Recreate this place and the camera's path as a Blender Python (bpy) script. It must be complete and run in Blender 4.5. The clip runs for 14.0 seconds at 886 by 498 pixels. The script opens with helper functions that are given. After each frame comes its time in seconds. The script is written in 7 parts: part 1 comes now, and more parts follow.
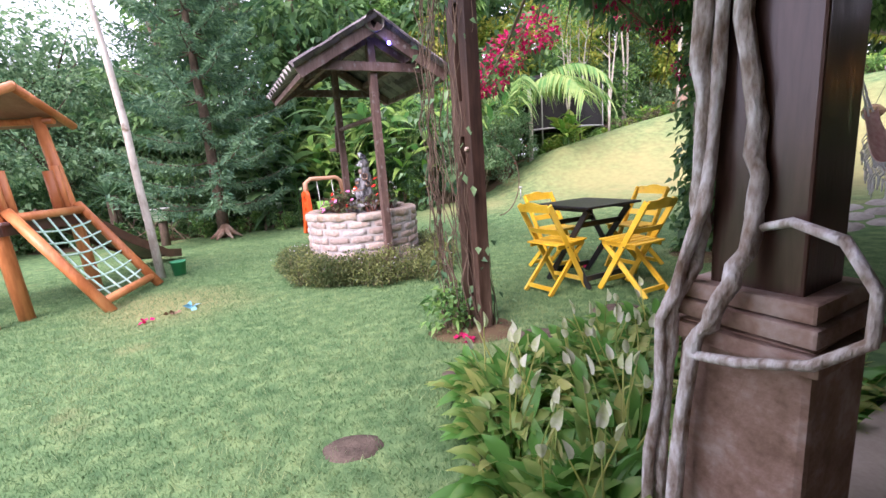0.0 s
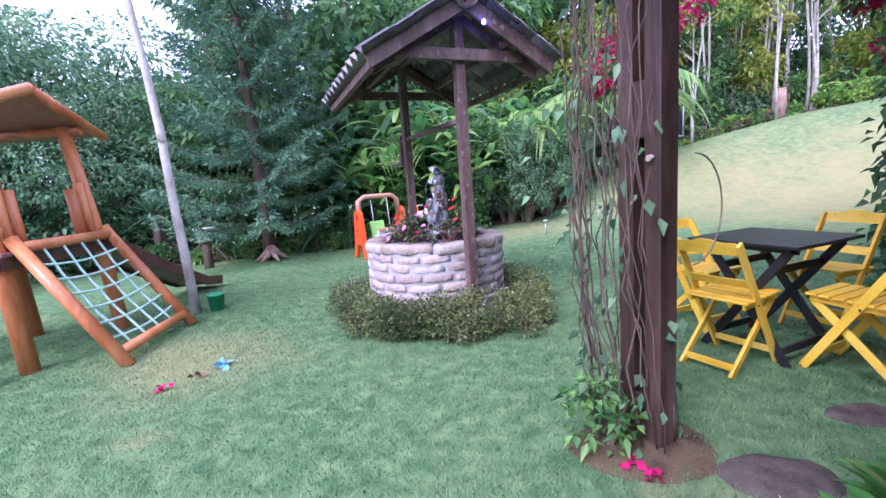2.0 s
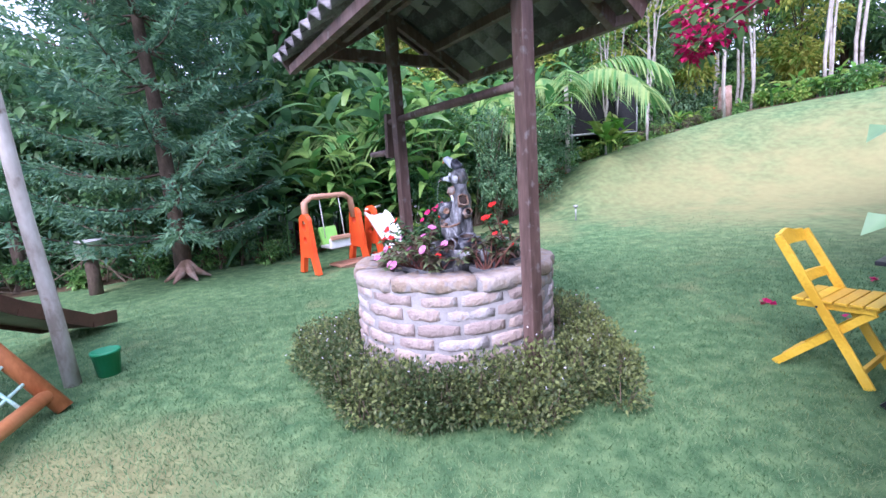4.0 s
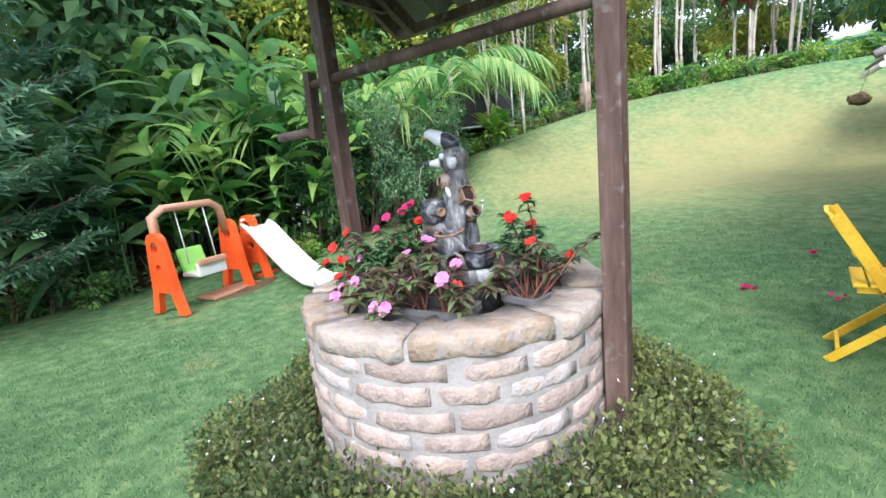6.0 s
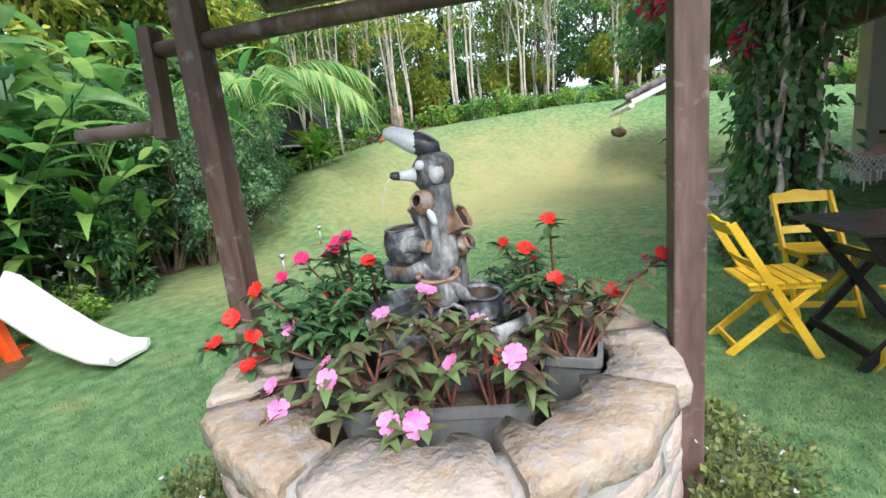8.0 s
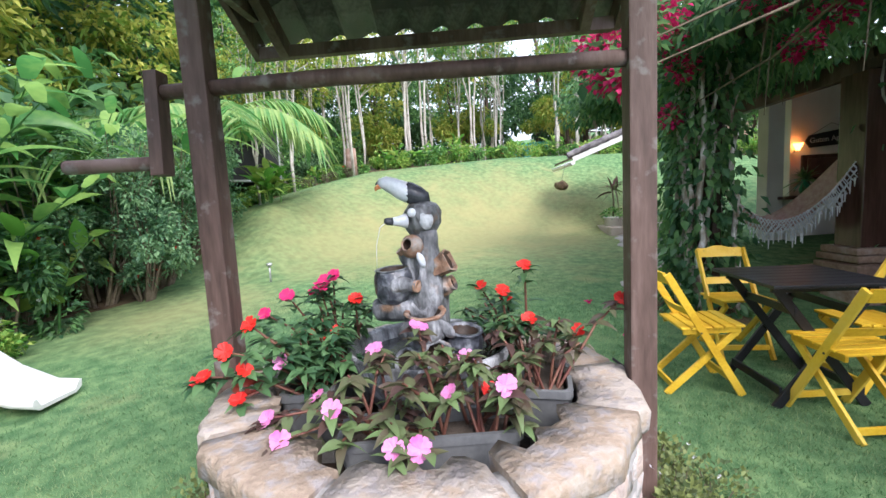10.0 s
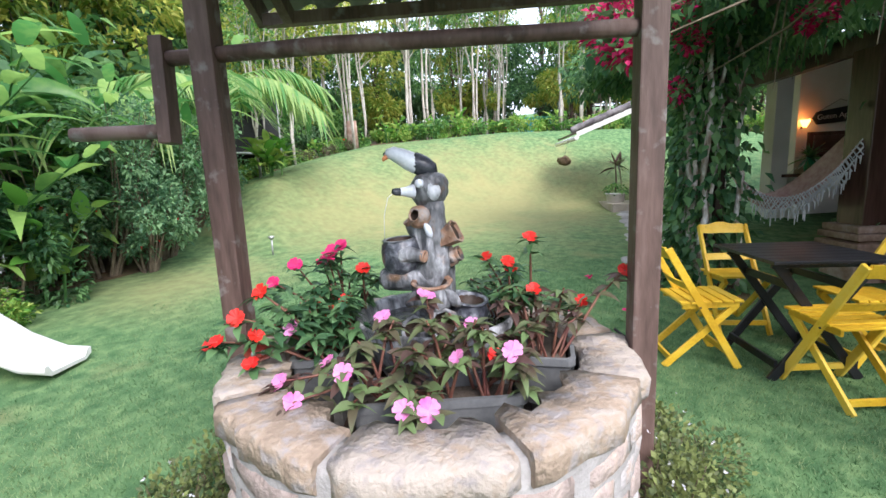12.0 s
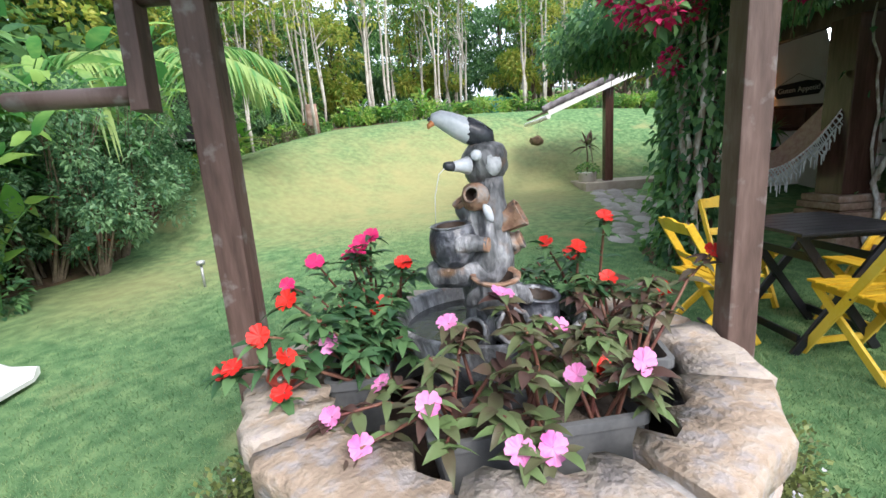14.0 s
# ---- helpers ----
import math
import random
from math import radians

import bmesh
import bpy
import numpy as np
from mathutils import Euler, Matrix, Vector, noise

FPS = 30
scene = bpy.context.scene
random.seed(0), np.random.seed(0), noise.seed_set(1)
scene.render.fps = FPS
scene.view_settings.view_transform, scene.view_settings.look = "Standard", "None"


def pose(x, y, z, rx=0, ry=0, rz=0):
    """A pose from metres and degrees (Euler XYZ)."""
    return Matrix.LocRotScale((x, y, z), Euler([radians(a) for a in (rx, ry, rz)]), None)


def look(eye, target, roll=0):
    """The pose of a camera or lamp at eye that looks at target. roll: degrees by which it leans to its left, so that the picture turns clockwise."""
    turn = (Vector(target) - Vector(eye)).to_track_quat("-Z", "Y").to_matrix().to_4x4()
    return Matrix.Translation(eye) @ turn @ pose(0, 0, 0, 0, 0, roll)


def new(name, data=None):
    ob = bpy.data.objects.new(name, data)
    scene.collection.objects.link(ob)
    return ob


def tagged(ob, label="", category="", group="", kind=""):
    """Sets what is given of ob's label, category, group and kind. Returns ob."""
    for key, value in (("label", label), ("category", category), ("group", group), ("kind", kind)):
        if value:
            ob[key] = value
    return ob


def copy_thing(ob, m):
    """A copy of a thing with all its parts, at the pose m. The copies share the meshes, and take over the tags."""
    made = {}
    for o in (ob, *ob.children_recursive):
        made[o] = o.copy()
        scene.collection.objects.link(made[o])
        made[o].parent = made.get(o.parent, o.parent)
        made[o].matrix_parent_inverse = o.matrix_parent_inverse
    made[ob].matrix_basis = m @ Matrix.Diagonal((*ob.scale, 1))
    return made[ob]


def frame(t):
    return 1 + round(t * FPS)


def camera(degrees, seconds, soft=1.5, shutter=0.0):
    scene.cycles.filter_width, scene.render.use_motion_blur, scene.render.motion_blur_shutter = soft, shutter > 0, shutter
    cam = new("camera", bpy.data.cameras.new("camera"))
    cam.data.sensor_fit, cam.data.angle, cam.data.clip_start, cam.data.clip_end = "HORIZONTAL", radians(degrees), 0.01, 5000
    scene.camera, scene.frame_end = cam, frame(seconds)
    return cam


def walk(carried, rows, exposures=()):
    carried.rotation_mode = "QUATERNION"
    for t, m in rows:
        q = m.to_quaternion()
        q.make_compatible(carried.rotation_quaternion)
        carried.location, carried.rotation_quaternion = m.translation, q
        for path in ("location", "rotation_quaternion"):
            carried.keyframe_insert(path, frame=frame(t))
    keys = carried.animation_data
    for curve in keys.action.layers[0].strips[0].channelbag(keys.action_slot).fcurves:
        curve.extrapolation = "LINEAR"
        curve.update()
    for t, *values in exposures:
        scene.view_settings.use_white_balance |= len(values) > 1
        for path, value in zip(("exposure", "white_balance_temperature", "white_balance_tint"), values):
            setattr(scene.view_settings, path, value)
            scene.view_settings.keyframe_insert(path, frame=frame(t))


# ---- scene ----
cam = camera(91.2, 14.0)
PATH = [
    (0, (1.036, 0.064, 1.248), (1.034, 2.027, 0.866), -4.2),
    (0.5, (0.985, 0.294, 1.277), (0.756, 2.247, 0.913), -3.4),
    (1, (0.796, 0.551, 1.298), (0.56, 2.513, 0.993), -4.1),
    (1.5, (0.668, 0.881, 1.27), (0.443, 2.849, 0.991), -4.4),
    (2, (0.518, 1.228, 1.3), (0.339, 3.198, 0.999), -4.2),
    (2.5, (0.321, 1.593, 1.323), (0.253, 3.57, 1.03), -4.3),
    (3, (0.144, 1.916, 1.3), (0.106, 3.89, 0.983), -3.6),
    (3.2, (0.075, 2.052, 1.307), (0.048, 4.028, 1.001), -3.5),
    (5.3, (-0.685, 3.382, 1.412), (-0.19, 5.273, 0.991), -5.4),
    (5.5, (-0.683, 3.499, 1.328), (-0.186, 5.398, 0.945), -5.8),
    (6, (-0.762, 3.786, 1.32), (0.008, 5.59, 0.929), -6.1),
    (6.5, (-0.819, 4.077, 1.343), (0.175, 5.754, 0.896), -5.8),
    (7, (-0.938, 4.32, 1.328), (0.225, 5.893, 0.916), -5.3),
    (7.5, (-0.974, 4.525, 1.327), (0.361, 5.934, 0.845), -4.2),
    (8, (-0.949, 4.694, 1.341), (0.542, 5.971, 0.959), -6.0),
    (8.2, (-0.946, 4.717, 1.366), (0.639, 5.897, 1.06), -7.1),
    (10.3, (-1.149, 4.727, 1.373), (0.522, 5.804, 1.16), -2.9),
    (10.5, (-1.147, 4.723, 1.37), (0.523, 5.8, 1.146), -2.7),
    (11, (-1.148, 4.723, 1.367), (0.52, 5.797, 1.116), -2.5),
    (11.5, (-1.152, 4.725, 1.364), (0.511, 5.799, 1.081), -2.4),
    (12, (-1.167, 4.737, 1.36), (0.489, 5.811, 1.037), -2.5),
    (12.5, (-1.194, 4.773, 1.343), (0.463, 5.833, 0.983), -2.8),
    (13, (-1.177, 4.88, 1.315), (0.497, 5.904, 0.93), -3.3),
    (13.5, (-1.095, 5.047, 1.32), (0.609, 6.015, 0.921), -3.8),
    (14, (-1.082, 5.14, 1.336), (0.65, 6.057, 0.938), -4.1),
]
walk(cam, [(t, look(eye, target, roll)) for t, eye, target, roll in PATH], exposures=[(0, 1.17, 6150, 38), (1, 0.94, 5150, 40), (3, 0.94, 5050, 44), (5.5, 0.9, 5600, 18), (8, 0.76, 6000, 11), (10.5, 0.88, 5750, 18), (14, 0.82, 5950, 14)])

# world: a bright overcast evening sky with a weak, wide sun
world = bpy.data.worlds.new("sky")
scene.world = world
world.use_nodes = True
wn, wl = world.node_tree.nodes, world.node_tree.links
wn.clear()
sky = wn.new("ShaderNodeTexSky")
sky.sky_type, sky.sun_disc = "NISHITA", False
sky.sun_elevation, sky.sun_rotation = radians(46), radians(211)
sky.air_density, sky.dust_density, sky.ozone_density = 1.0, 6.0, 1.0
soften = wn.new("ShaderNodeMixRGB")
soften.inputs[0].default_value = 0.72
soften.inputs[2].default_value = (9.5, 10.0, 10.6, 1)
bg = wn.new("ShaderNodeBackground")
bg.inputs[1].default_value = 0.15
out = wn.new("ShaderNodeOutputWorld")
wl.new(sky.outputs[0], soften.inputs[1])
wl.new(soften.outputs[0], bg.inputs[0])
wl.new(bg.outputs[0], out.inputs[0])
sun = new("sun", bpy.data.lights.new("sun", "SUN"))
sun.data.energy, sun.data.angle, sun.data.color = 2.6, radians(30), (1.0, 0.93, 0.8)
sun.matrix_world = look((-4.1, -6.8, 8.2), (0, 0, 0))


# ---- materials ----
def material(name, colors, scale=8.0, rough=0.7, bump=0.3, fine=60.0, island=0.0, metal=0.0, spec=0.4, stretch=(1, 1, 1), obj=0.0, trans=0.0, stain=None, stain_at=0.55, stain_scale=2.5):
    """Noise-mixed surface: two colours blended by noise, fine grain in the relief, random change by island or object, and optional stains."""
    m = bpy.data.materials.new(name)
    m.use_nodes = True
    n, l = m.node_tree.nodes, m.node_tree.links
    p = n["Principled BSDF"]
    p.inputs["Roughness"].default_value, p.inputs["Metallic"].default_value = rough, metal
    p.inputs["Specular IOR Level"].default_value = spec
    tc = n.new("ShaderNodeTexCoord")
    mp = n.new("ShaderNodeMapping")
    mp.inputs["Scale"].default_value = stretch
    l.new(tc.outputs["Object"], mp.inputs[0])
    big = n.new("ShaderNodeTexNoise")
    big.inputs["Scale"].default_value, big.inputs["Detail"].default_value = scale, 6
    small = n.new("ShaderNodeTexNoise")
    small.inputs["Scale"].default_value, small.inputs["Detail"].default_value = fine, 4
    l.new(mp.outputs[0], big.inputs[0])
    l.new(mp.outputs[0], small.inputs[0])
    ramp = n.new("ShaderNodeValToRGB")
    ramp.color_ramp.elements[0].position, ramp.color_ramp.elements[1].position = 0.32, 0.68
    ramp.color_ramp.elements[0].color = (*colors[0], 1)
    ramp.color_ramp.elements[1].color = (*colors[-1], 1)
    for i, c in enumerate(colors[1:-1]):
        e = ramp.color_ramp.elements.new(0.32 + 0.36 * (i + 1) / (len(colors) - 1))
        e.color = (*c, 1)
    mixv = n.new("ShaderNodeMath")
    mixv.operation = "MULTIPLY_ADD"
    mixv.inputs[1].default_value = 0.35
    l.new(small.outputs[0], mixv.inputs[0])
    sub = n.new("ShaderNodeMath")
    sub.operation = "SUBTRACT"
    sub.inputs[1].default_value = 0.175
    l.new(big.outputs[0], sub.inputs[0])
    l.new(sub.outputs[0], mixv.inputs[2])
    value = mixv.outputs[0]
    for node, key, amount in (("ShaderNodeNewGeometry", "Random Per Island", island), ("ShaderNodeObjectInfo", "Random", obj)):
        if amount:
            g = n.new(node)
            k = n.new("ShaderNodeMath")
            k.operation, k.inputs[1].default_value = "MULTIPLY_ADD", amount
            s = n.new("ShaderNodeMath")
            s.operation, s.inputs[1].default_value = "SUBTRACT", amount / 2
            l.new(g.outputs[key], k.inputs[0])
            l.new(value, k.inputs[2])
            l.new(k.outputs[0], s.inputs[0])
            value = s.outputs[0]
    l.new(value, ramp.inputs[0])
    col = ramp.outputs[0]
    if stain:
        sn = n.new("ShaderNodeTexNoise")
        sn.inputs["Scale"].default_value, sn.inputs["Detail"].default_value = stain_scale, 8
        l.new(tc.outputs["Object"], sn.inputs[0])
        sr = n.new("ShaderNodeValToRGB")
        sr.color_ramp.elements[0].position, sr.color_ramp.elements[1].position = stain_at, stain_at + 0.12
        l.new(sn.outputs[0], sr.inputs[0])
        mx = n.new("ShaderNodeMixRGB")
        mx.inputs[2].default_value = (*stain, 1)
        l.new(sr.outputs[0], mx.inputs[0])
        l.new(col, mx.inputs[1])
        col = mx.outputs[0]
    l.new(col, p.inputs["Base Color"])
    if bump:
        b = n.new("ShaderNodeBump")
        b.inputs["Strength"].default_value, b.inputs["Distance"].default_value = bump, 0.02
        l.new(mixv.outputs[0], b.inputs["Height"])
        l.new(b.outputs[0], p.inputs["Normal"])
    if trans:
        t = n.new("ShaderNodeBsdfTranslucent")
        l.new(col, t.inputs[0])
        ms = n.new("ShaderNodeMixShader")
        ms.inputs[0].default_value = trans
        l.new(p.outputs[0], ms.inputs[1])
        l.new(t.outputs[0], ms.inputs[2])
        l.new(ms.outputs[0], n["Material Output"].inputs[0])
    return m


def glow(name, color, strength):
    m = bpy.data.materials.new(name)
    m.use_nodes = True
    p = m.node_tree.nodes["Principled BSDF"]
    p.inputs["Base Color"].default_value = (*color, 1)
    p.inputs["Emission Color"].default_value = (*color, 1)
    p.inputs["Emission Strength"].default_value = strength
    return m


def leafy(name, a, b, rough=0.45, trans=0.3, c=None):
    a, b, c = (tuple(min(0.5, x * 1.7) for x in k) if k else None for k in (a, b, c))
    trans += 0.14
    return material(name, [a, c or tuple((x + y) / 2 for x, y in zip(a, b)), b], scale=1.2, rough=rough, bump=0, fine=12, island=0.5, spec=0.35, trans=trans)


M = {
    "lawn": material("lawn", [(0.065, 0.135, 0.058), (0.11, 0.2, 0.085), (0.175, 0.27, 0.115)], scale=8, rough=0.9, bump=1.0, fine=160, spec=0.1, stain=(0.24, 0.26, 0.12), stain_at=0.6, stain_scale=1.1),
    "blade": material("grass_blade", [(0.065, 0.15, 0.06), (0.125, 0.235, 0.1), (0.24, 0.32, 0.15)], scale=0.9, rough=0.7, bump=0, fine=20, island=0.4, spec=0.2, trans=0.2),
    "soil": material("soil", [(0.06, 0.048, 0.04), (0.13, 0.105, 0.085)], scale=9, rough=0.95, bump=0.9, fine=90, spec=0.1),
    "litter": material("leaf_litter", [(0.06, 0.042, 0.03), (0.13, 0.09, 0.055), (0.1, 0.09, 0.045)], scale=7, rough=0.95, bump=0.9, fine=80, spec=0.1),
    "oldwood": material("weathered_dark_wood", [(0.06, 0.036, 0.03), (0.12, 0.074, 0.062), (0.19, 0.13, 0.115)], scale=5, rough=0.6, bump=0.35, fine=55, stretch=(1, 1, 0.18), stain=(0.2, 0.175, 0.165), stain_at=0.58, stain_scale=17),
    "pergolawood": material("dark_stained_timber", [(0.022, 0.012, 0.009), (0.06, 0.033, 0.024), (0.12, 0.078, 0.06)], scale=4, rough=0.5, bump=0.3, fine=50, stretch=(1, 1, 0.15)),
    "varnish": material("varnished_timber", [(0.05, 0.024, 0.018), (0.11, 0.055, 0.042)], scale=5, rough=0.26, bump=0.12, fine=40, stretch=(1, 1, 0.12), spec=0.6),
    "orangewood": material("orange_varnished_log", [(0.36, 0.115, 0.035), (0.55, 0.2, 0.07), (0.6, 0.26, 0.1)], scale=4, rough=0.4, bump=0.2, fine=40, stretch=(1, 1, 0.2), obj=0.3),
    "roofwood": material("faded_red_brown_board", [(0.24, 0.12, 0.085), (0.36, 0.2, 0.15)], scale=5, rough=0.6, bump=0.25, fine=50),
    "deckwood": material("purple_brown_deck", [(0.09, 0.05, 0.05), (0.17, 0.1, 0.1)], scale=6, rough=0.5, bump=0.2, fine=50),
    "slidewood": material("dark_brown_slide", [(0.06, 0.025, 0.018), (0.11, 0.05, 0.035)], scale=6, rough=0.45, bump=0.15),
    "rope": material("mint_green_rope", [(0.35, 0.62, 0.52), (0.6, 0.78, 0.68)], scale=40, rough=0.8, bump=0.5, fine=200),
    "yellow": material("yellow_painted_wood", [(0.62, 0.36, 0.015), (0.78, 0.5, 0.03), (0.8, 0.55, 0.07)], scale=3, rough=0.42, bump=0.12, fine=60, stretch=(1, 1, 1), obj=0.25, stain=(0.36, 0.2, 0.06), stain_at=0.68, stain_scale=14),
    "black": material("black_painted_wood", [(0.006, 0.006, 0.008), (0.02, 0.02, 0.024)], scale=5, rough=0.38, bump=0.15, fine=70, stain=(0.12, 0.12, 0.13), stain_at=0.7, stain_scale=20),
    "brick": material("pale_sandstone_brick", [(0.31, 0.25, 0.225), (0.39, 0.32, 0.29), (0.44, 0.345, 0.29), (0.43, 0.4, 0.395)], scale=14, rough=0.9, bump=1.0, fine=70, obj=0.5, stain=(0.4, 0.24, 0.15), stain_at=0.62, stain_scale=6),
    "mortar": material("pale_grey_mortar", [(0.25, 0.238, 0.23), (0.36, 0.345, 0.335)], scale=7, rough=0.95, bump=0.7, fine=70),
    "capstone": material("flat_sandstone_cap", [(0.26, 0.2, 0.15), (0.34, 0.265, 0.2), (0.38, 0.33, 0.285)], scale=13, rough=0.9, bump=1.0, fine=60, obj=0.4, stain=(0.3, 0.27, 0.26), stain_at=0.52, stain_scale=16),
    "rooftile": material("grey_lichened_tile", [(0.09, 0.08, 0.085), (0.19, 0.175, 0.18), (0.3, 0.28, 0.27)], scale=6, rough=0.85, bump=0.5, fine=50, obj=0.4),
    "undertile": material("dark_tile_underside", [(0.1, 0.075, 0.055), (0.17, 0.14, 0.1)], scale=6, rough=0.85, bump=0.3),
    "ceramic": material("glazed_grey_stoneware", [(0.03, 0.032, 0.038), (0.09, 0.094, 0.1), (0.2, 0.205, 0.22), (0.4, 0.41, 0.43)], scale=17, rough=0.34, bump=0.9, fine=70, spec=0.6, stretch=(1, 1, 0.4), stain=(0.16, 0.095, 0.055), stain_at=0.6, stain_scale=13),
    "clayrim": material("bare_brown_clay_rim", [(0.2, 0.11, 0.07), (0.34, 0.21, 0.14), (0.3, 0.27, 0.25)], scale=22, rough=0.6, bump=0.6, stain=(0.06, 0.055, 0.055), stain_at=0.58, stain_scale=20),
    "darkglaze": material("dark_blue_grey_glaze", [(0.02, 0.022, 0.03), (0.06, 0.065, 0.08), (0.25, 0.26, 0.29)], scale=19, rough=0.28, bump=0.6, fine=50, spec=0.6),
    "palegrey": material("pale_grey_glaze", [(0.2, 0.21, 0.22), (0.4, 0.42, 0.45), (0.55, 0.57, 0.6)], scale=24, rough=0.35, bump=0.5),
    # near-black brown that puts the shade of hollows into the colour
    "hole": material("painted_hollow_shade", [(0.02, 0.014, 0.01), (0.07, 0.04, 0.025)], scale=9, rough=0.6),
    "clay": material("worn_brown_clay", [(0.12, 0.065, 0.035), (0.24, 0.14, 0.09)], scale=14, rough=0.5, bump=0.4),
    "birdwhite": material("pale_glazed_white", [(0.5, 0.54, 0.6), (0.72, 0.75, 0.8)], scale=15, rough=0.3, bump=0.1),
    "birdblack": material("glossy_slate_black", [(0.02, 0.022, 0.03), (0.07, 0.075, 0.09)], scale=15, rough=0.25, bump=0.1),
    "beak": material("orange_glaze", [(0.5, 0.14, 0.04), (0.6, 0.25, 0.1)], rough=0.35),
    "trough": material("grey_plastic_planter", [(0.11, 0.115, 0.12), (0.18, 0.185, 0.19)], scale=9, rough=0.5, bump=0.1),
    "water": material("still_dark_water", [(0.02, 0.022, 0.02), (0.03, 0.03, 0.028)], scale=30, rough=0.04, bump=0.15, fine=30, spec=0.6),
    "orangeplastic": material("orange_red_plastic", [(0.78, 0.085, 0.015), (0.85, 0.12, 0.02)], scale=3, rough=0.4, bump=0),
    "tanplastic": material("tan_plastic", [(0.46, 0.24, 0.15), (0.52, 0.29, 0.19)], scale=3, rough=0.45, bump=0),
    "whiteplastic": material("white_plastic", [(0.68, 0.67, 0.65), (0.8, 0.79, 0.77)], scale=4, rough=0.4, bump=0.05),
    "limeplastic": material("lime_green_plastic", [(0.3, 0.68, 0.12), (0.36, 0.74, 0.16)], scale=3, rough=0.4, bump=0),
    "greenplastic": material("green_plastic", [(0.02, 0.24, 0.1), (0.03, 0.3, 0.13)], scale=3, rough=0.4, bump=0),
    "darkmetal": material("dark_metal", [(0.03, 0.03, 0.032), (0.06, 0.06, 0.062)], scale=20, rough=0.5, metal=0.6, bump=0.1),
    "greymetal": material("grey_galvanised_metal", [(0.3, 0.31, 0.31), (0.45, 0.46, 0.46)], scale=12, rough=0.45, metal=0.5, bump=0.1),
    "net": material("black_mesh_net", [(0.012, 0.012, 0.013), (0.025, 0.025, 0.027)], scale=30, rough=0.9, bump=0.2),
    "plaster": material("off_white_plaster", [(0.6, 0.57, 0.5), (0.7, 0.67, 0.6)], scale=2, rough=0.9, bump=0.15, fine=60),
    "paving": material("beige_floor_tile", [(0.36, 0.3, 0.24), (0.46, 0.4, 0.33)], scale=5, rough=0.6, bump=0.15),
    "stone": material("grey_flagstone", [(0.24, 0.22, 0.2), (0.38, 0.36, 0.33)], scale=6, rough=0.9, bump=0.5, obj=0.3),
    "ruststone": material("rust_brown_stone", [(0.2, 0.125, 0.085), (0.31, 0.205, 0.155), (0.42, 0.33, 0.28)], scale=5, rough=0.8, bump=0.6, fine=30),
    "barkwhite": material("pale_lichened_bark", [(0.26, 0.23, 0.19), (0.42, 0.39, 0.34), (0.52, 0.5, 0.45)], scale=7, rough=0.9, bump=0.5, fine=40, stretch=(1, 1, 0.4), stain=(0.16, 0.12, 0.08), stain_at=0.6, stain_scale=8),
    "vinebark": material("peeling_vine_bark", [(0.2, 0.14, 0.1), (0.42, 0.37, 0.33), (0.68, 0.67, 0.66)], scale=16, rough=0.9, bump=0.9, fine=60, stretch=(1, 1, 0.4)),
    "bark": material("brown_bark", [(0.06, 0.042, 0.03), (0.15, 0.11, 0.08)], scale=9, rough=0.95, bump=0.8, fine=50, stretch=(1, 1, 0.4)),
    "twig": material("brown_twig", [(0.1, 0.075, 0.05), (0.2, 0.16, 0.11)], scale=14, rough=0.9, bump=0.4),
    "reed": material("red_green_stem", [(0.13, 0.04, 0.035), (0.2, 0.1, 0.06)], scale=14, rough=0.6, bump=0.1),
    "pine": leafy("pine_needle", (0.04, 0.095, 0.06), (0.1, 0.18, 0.1), 0.6, 0.2),
    "dark": leafy("deep_green_leaf", (0.03, 0.08, 0.035), (0.095, 0.18, 0.065)),
    "mid": leafy("mid_green_leaf", (0.045, 0.12, 0.035), (0.15, 0.27, 0.075)),
    "lime": leafy("yellow_green_leaf", (0.12, 0.2, 0.03), (0.34, 0.36, 0.06)),
    "ginger": leafy("glossy_ginger_leaf", (0.045, 0.14, 0.035), (0.19, 0.34, 0.075), 0.32, 0.4),
    "palm": leafy("palm_frond_leaf", (0.07, 0.18, 0.05), (0.22, 0.36, 0.1), 0.4, 0.35),
    "bluegreen": leafy("dull_shrub_leaf", (0.05, 0.115, 0.06), (0.14, 0.23, 0.115)),
    "hedge": leafy("bright_border_leaf", (0.08, 0.2, 0.03), (0.24, 0.38, 0.07)),
    "bronze": leafy("bronze_tinged_leaf", (0.045, 0.075, 0.028), (0.16, 0.19, 0.065), c=(0.085, 0.1, 0.045)),
    "impatiens": leafy("impatiens_leaf", (0.025, 0.065, 0.028), (0.08, 0.15, 0.06), 0.4, 0.2),
    "redleaf": leafy("red_veined_leaf", (0.06, 0.035, 0.03), (0.1, 0.15, 0.06), 0.4, 0.2),
    "lily": leafy("glossy_lily_leaf", (0.06, 0.17, 0.035), (0.27, 0.4, 0.1), 0.28, 0.35),
    "spathe": material("white_green_spathe", [(0.3, 0.42, 0.14), (0.5, 0.58, 0.32), (0.68, 0.71, 0.6)], scale=9, rough=0.5, bump=0, island=0.6, trans=0.3),
    "magenta": material("magenta_bract", [(0.5, 0.012, 0.1), (0.68, 0.02, 0.17)], scale=9, rough=0.55, bump=0, island=0.5, trans=0.35),
    "redflower": material("scarlet_petal", [(0.58, 0.012, 0.01), (0.7, 0.028, 0.016)], scale=9, rough=0.5, bump=0, island=0.3, trans=0.2),
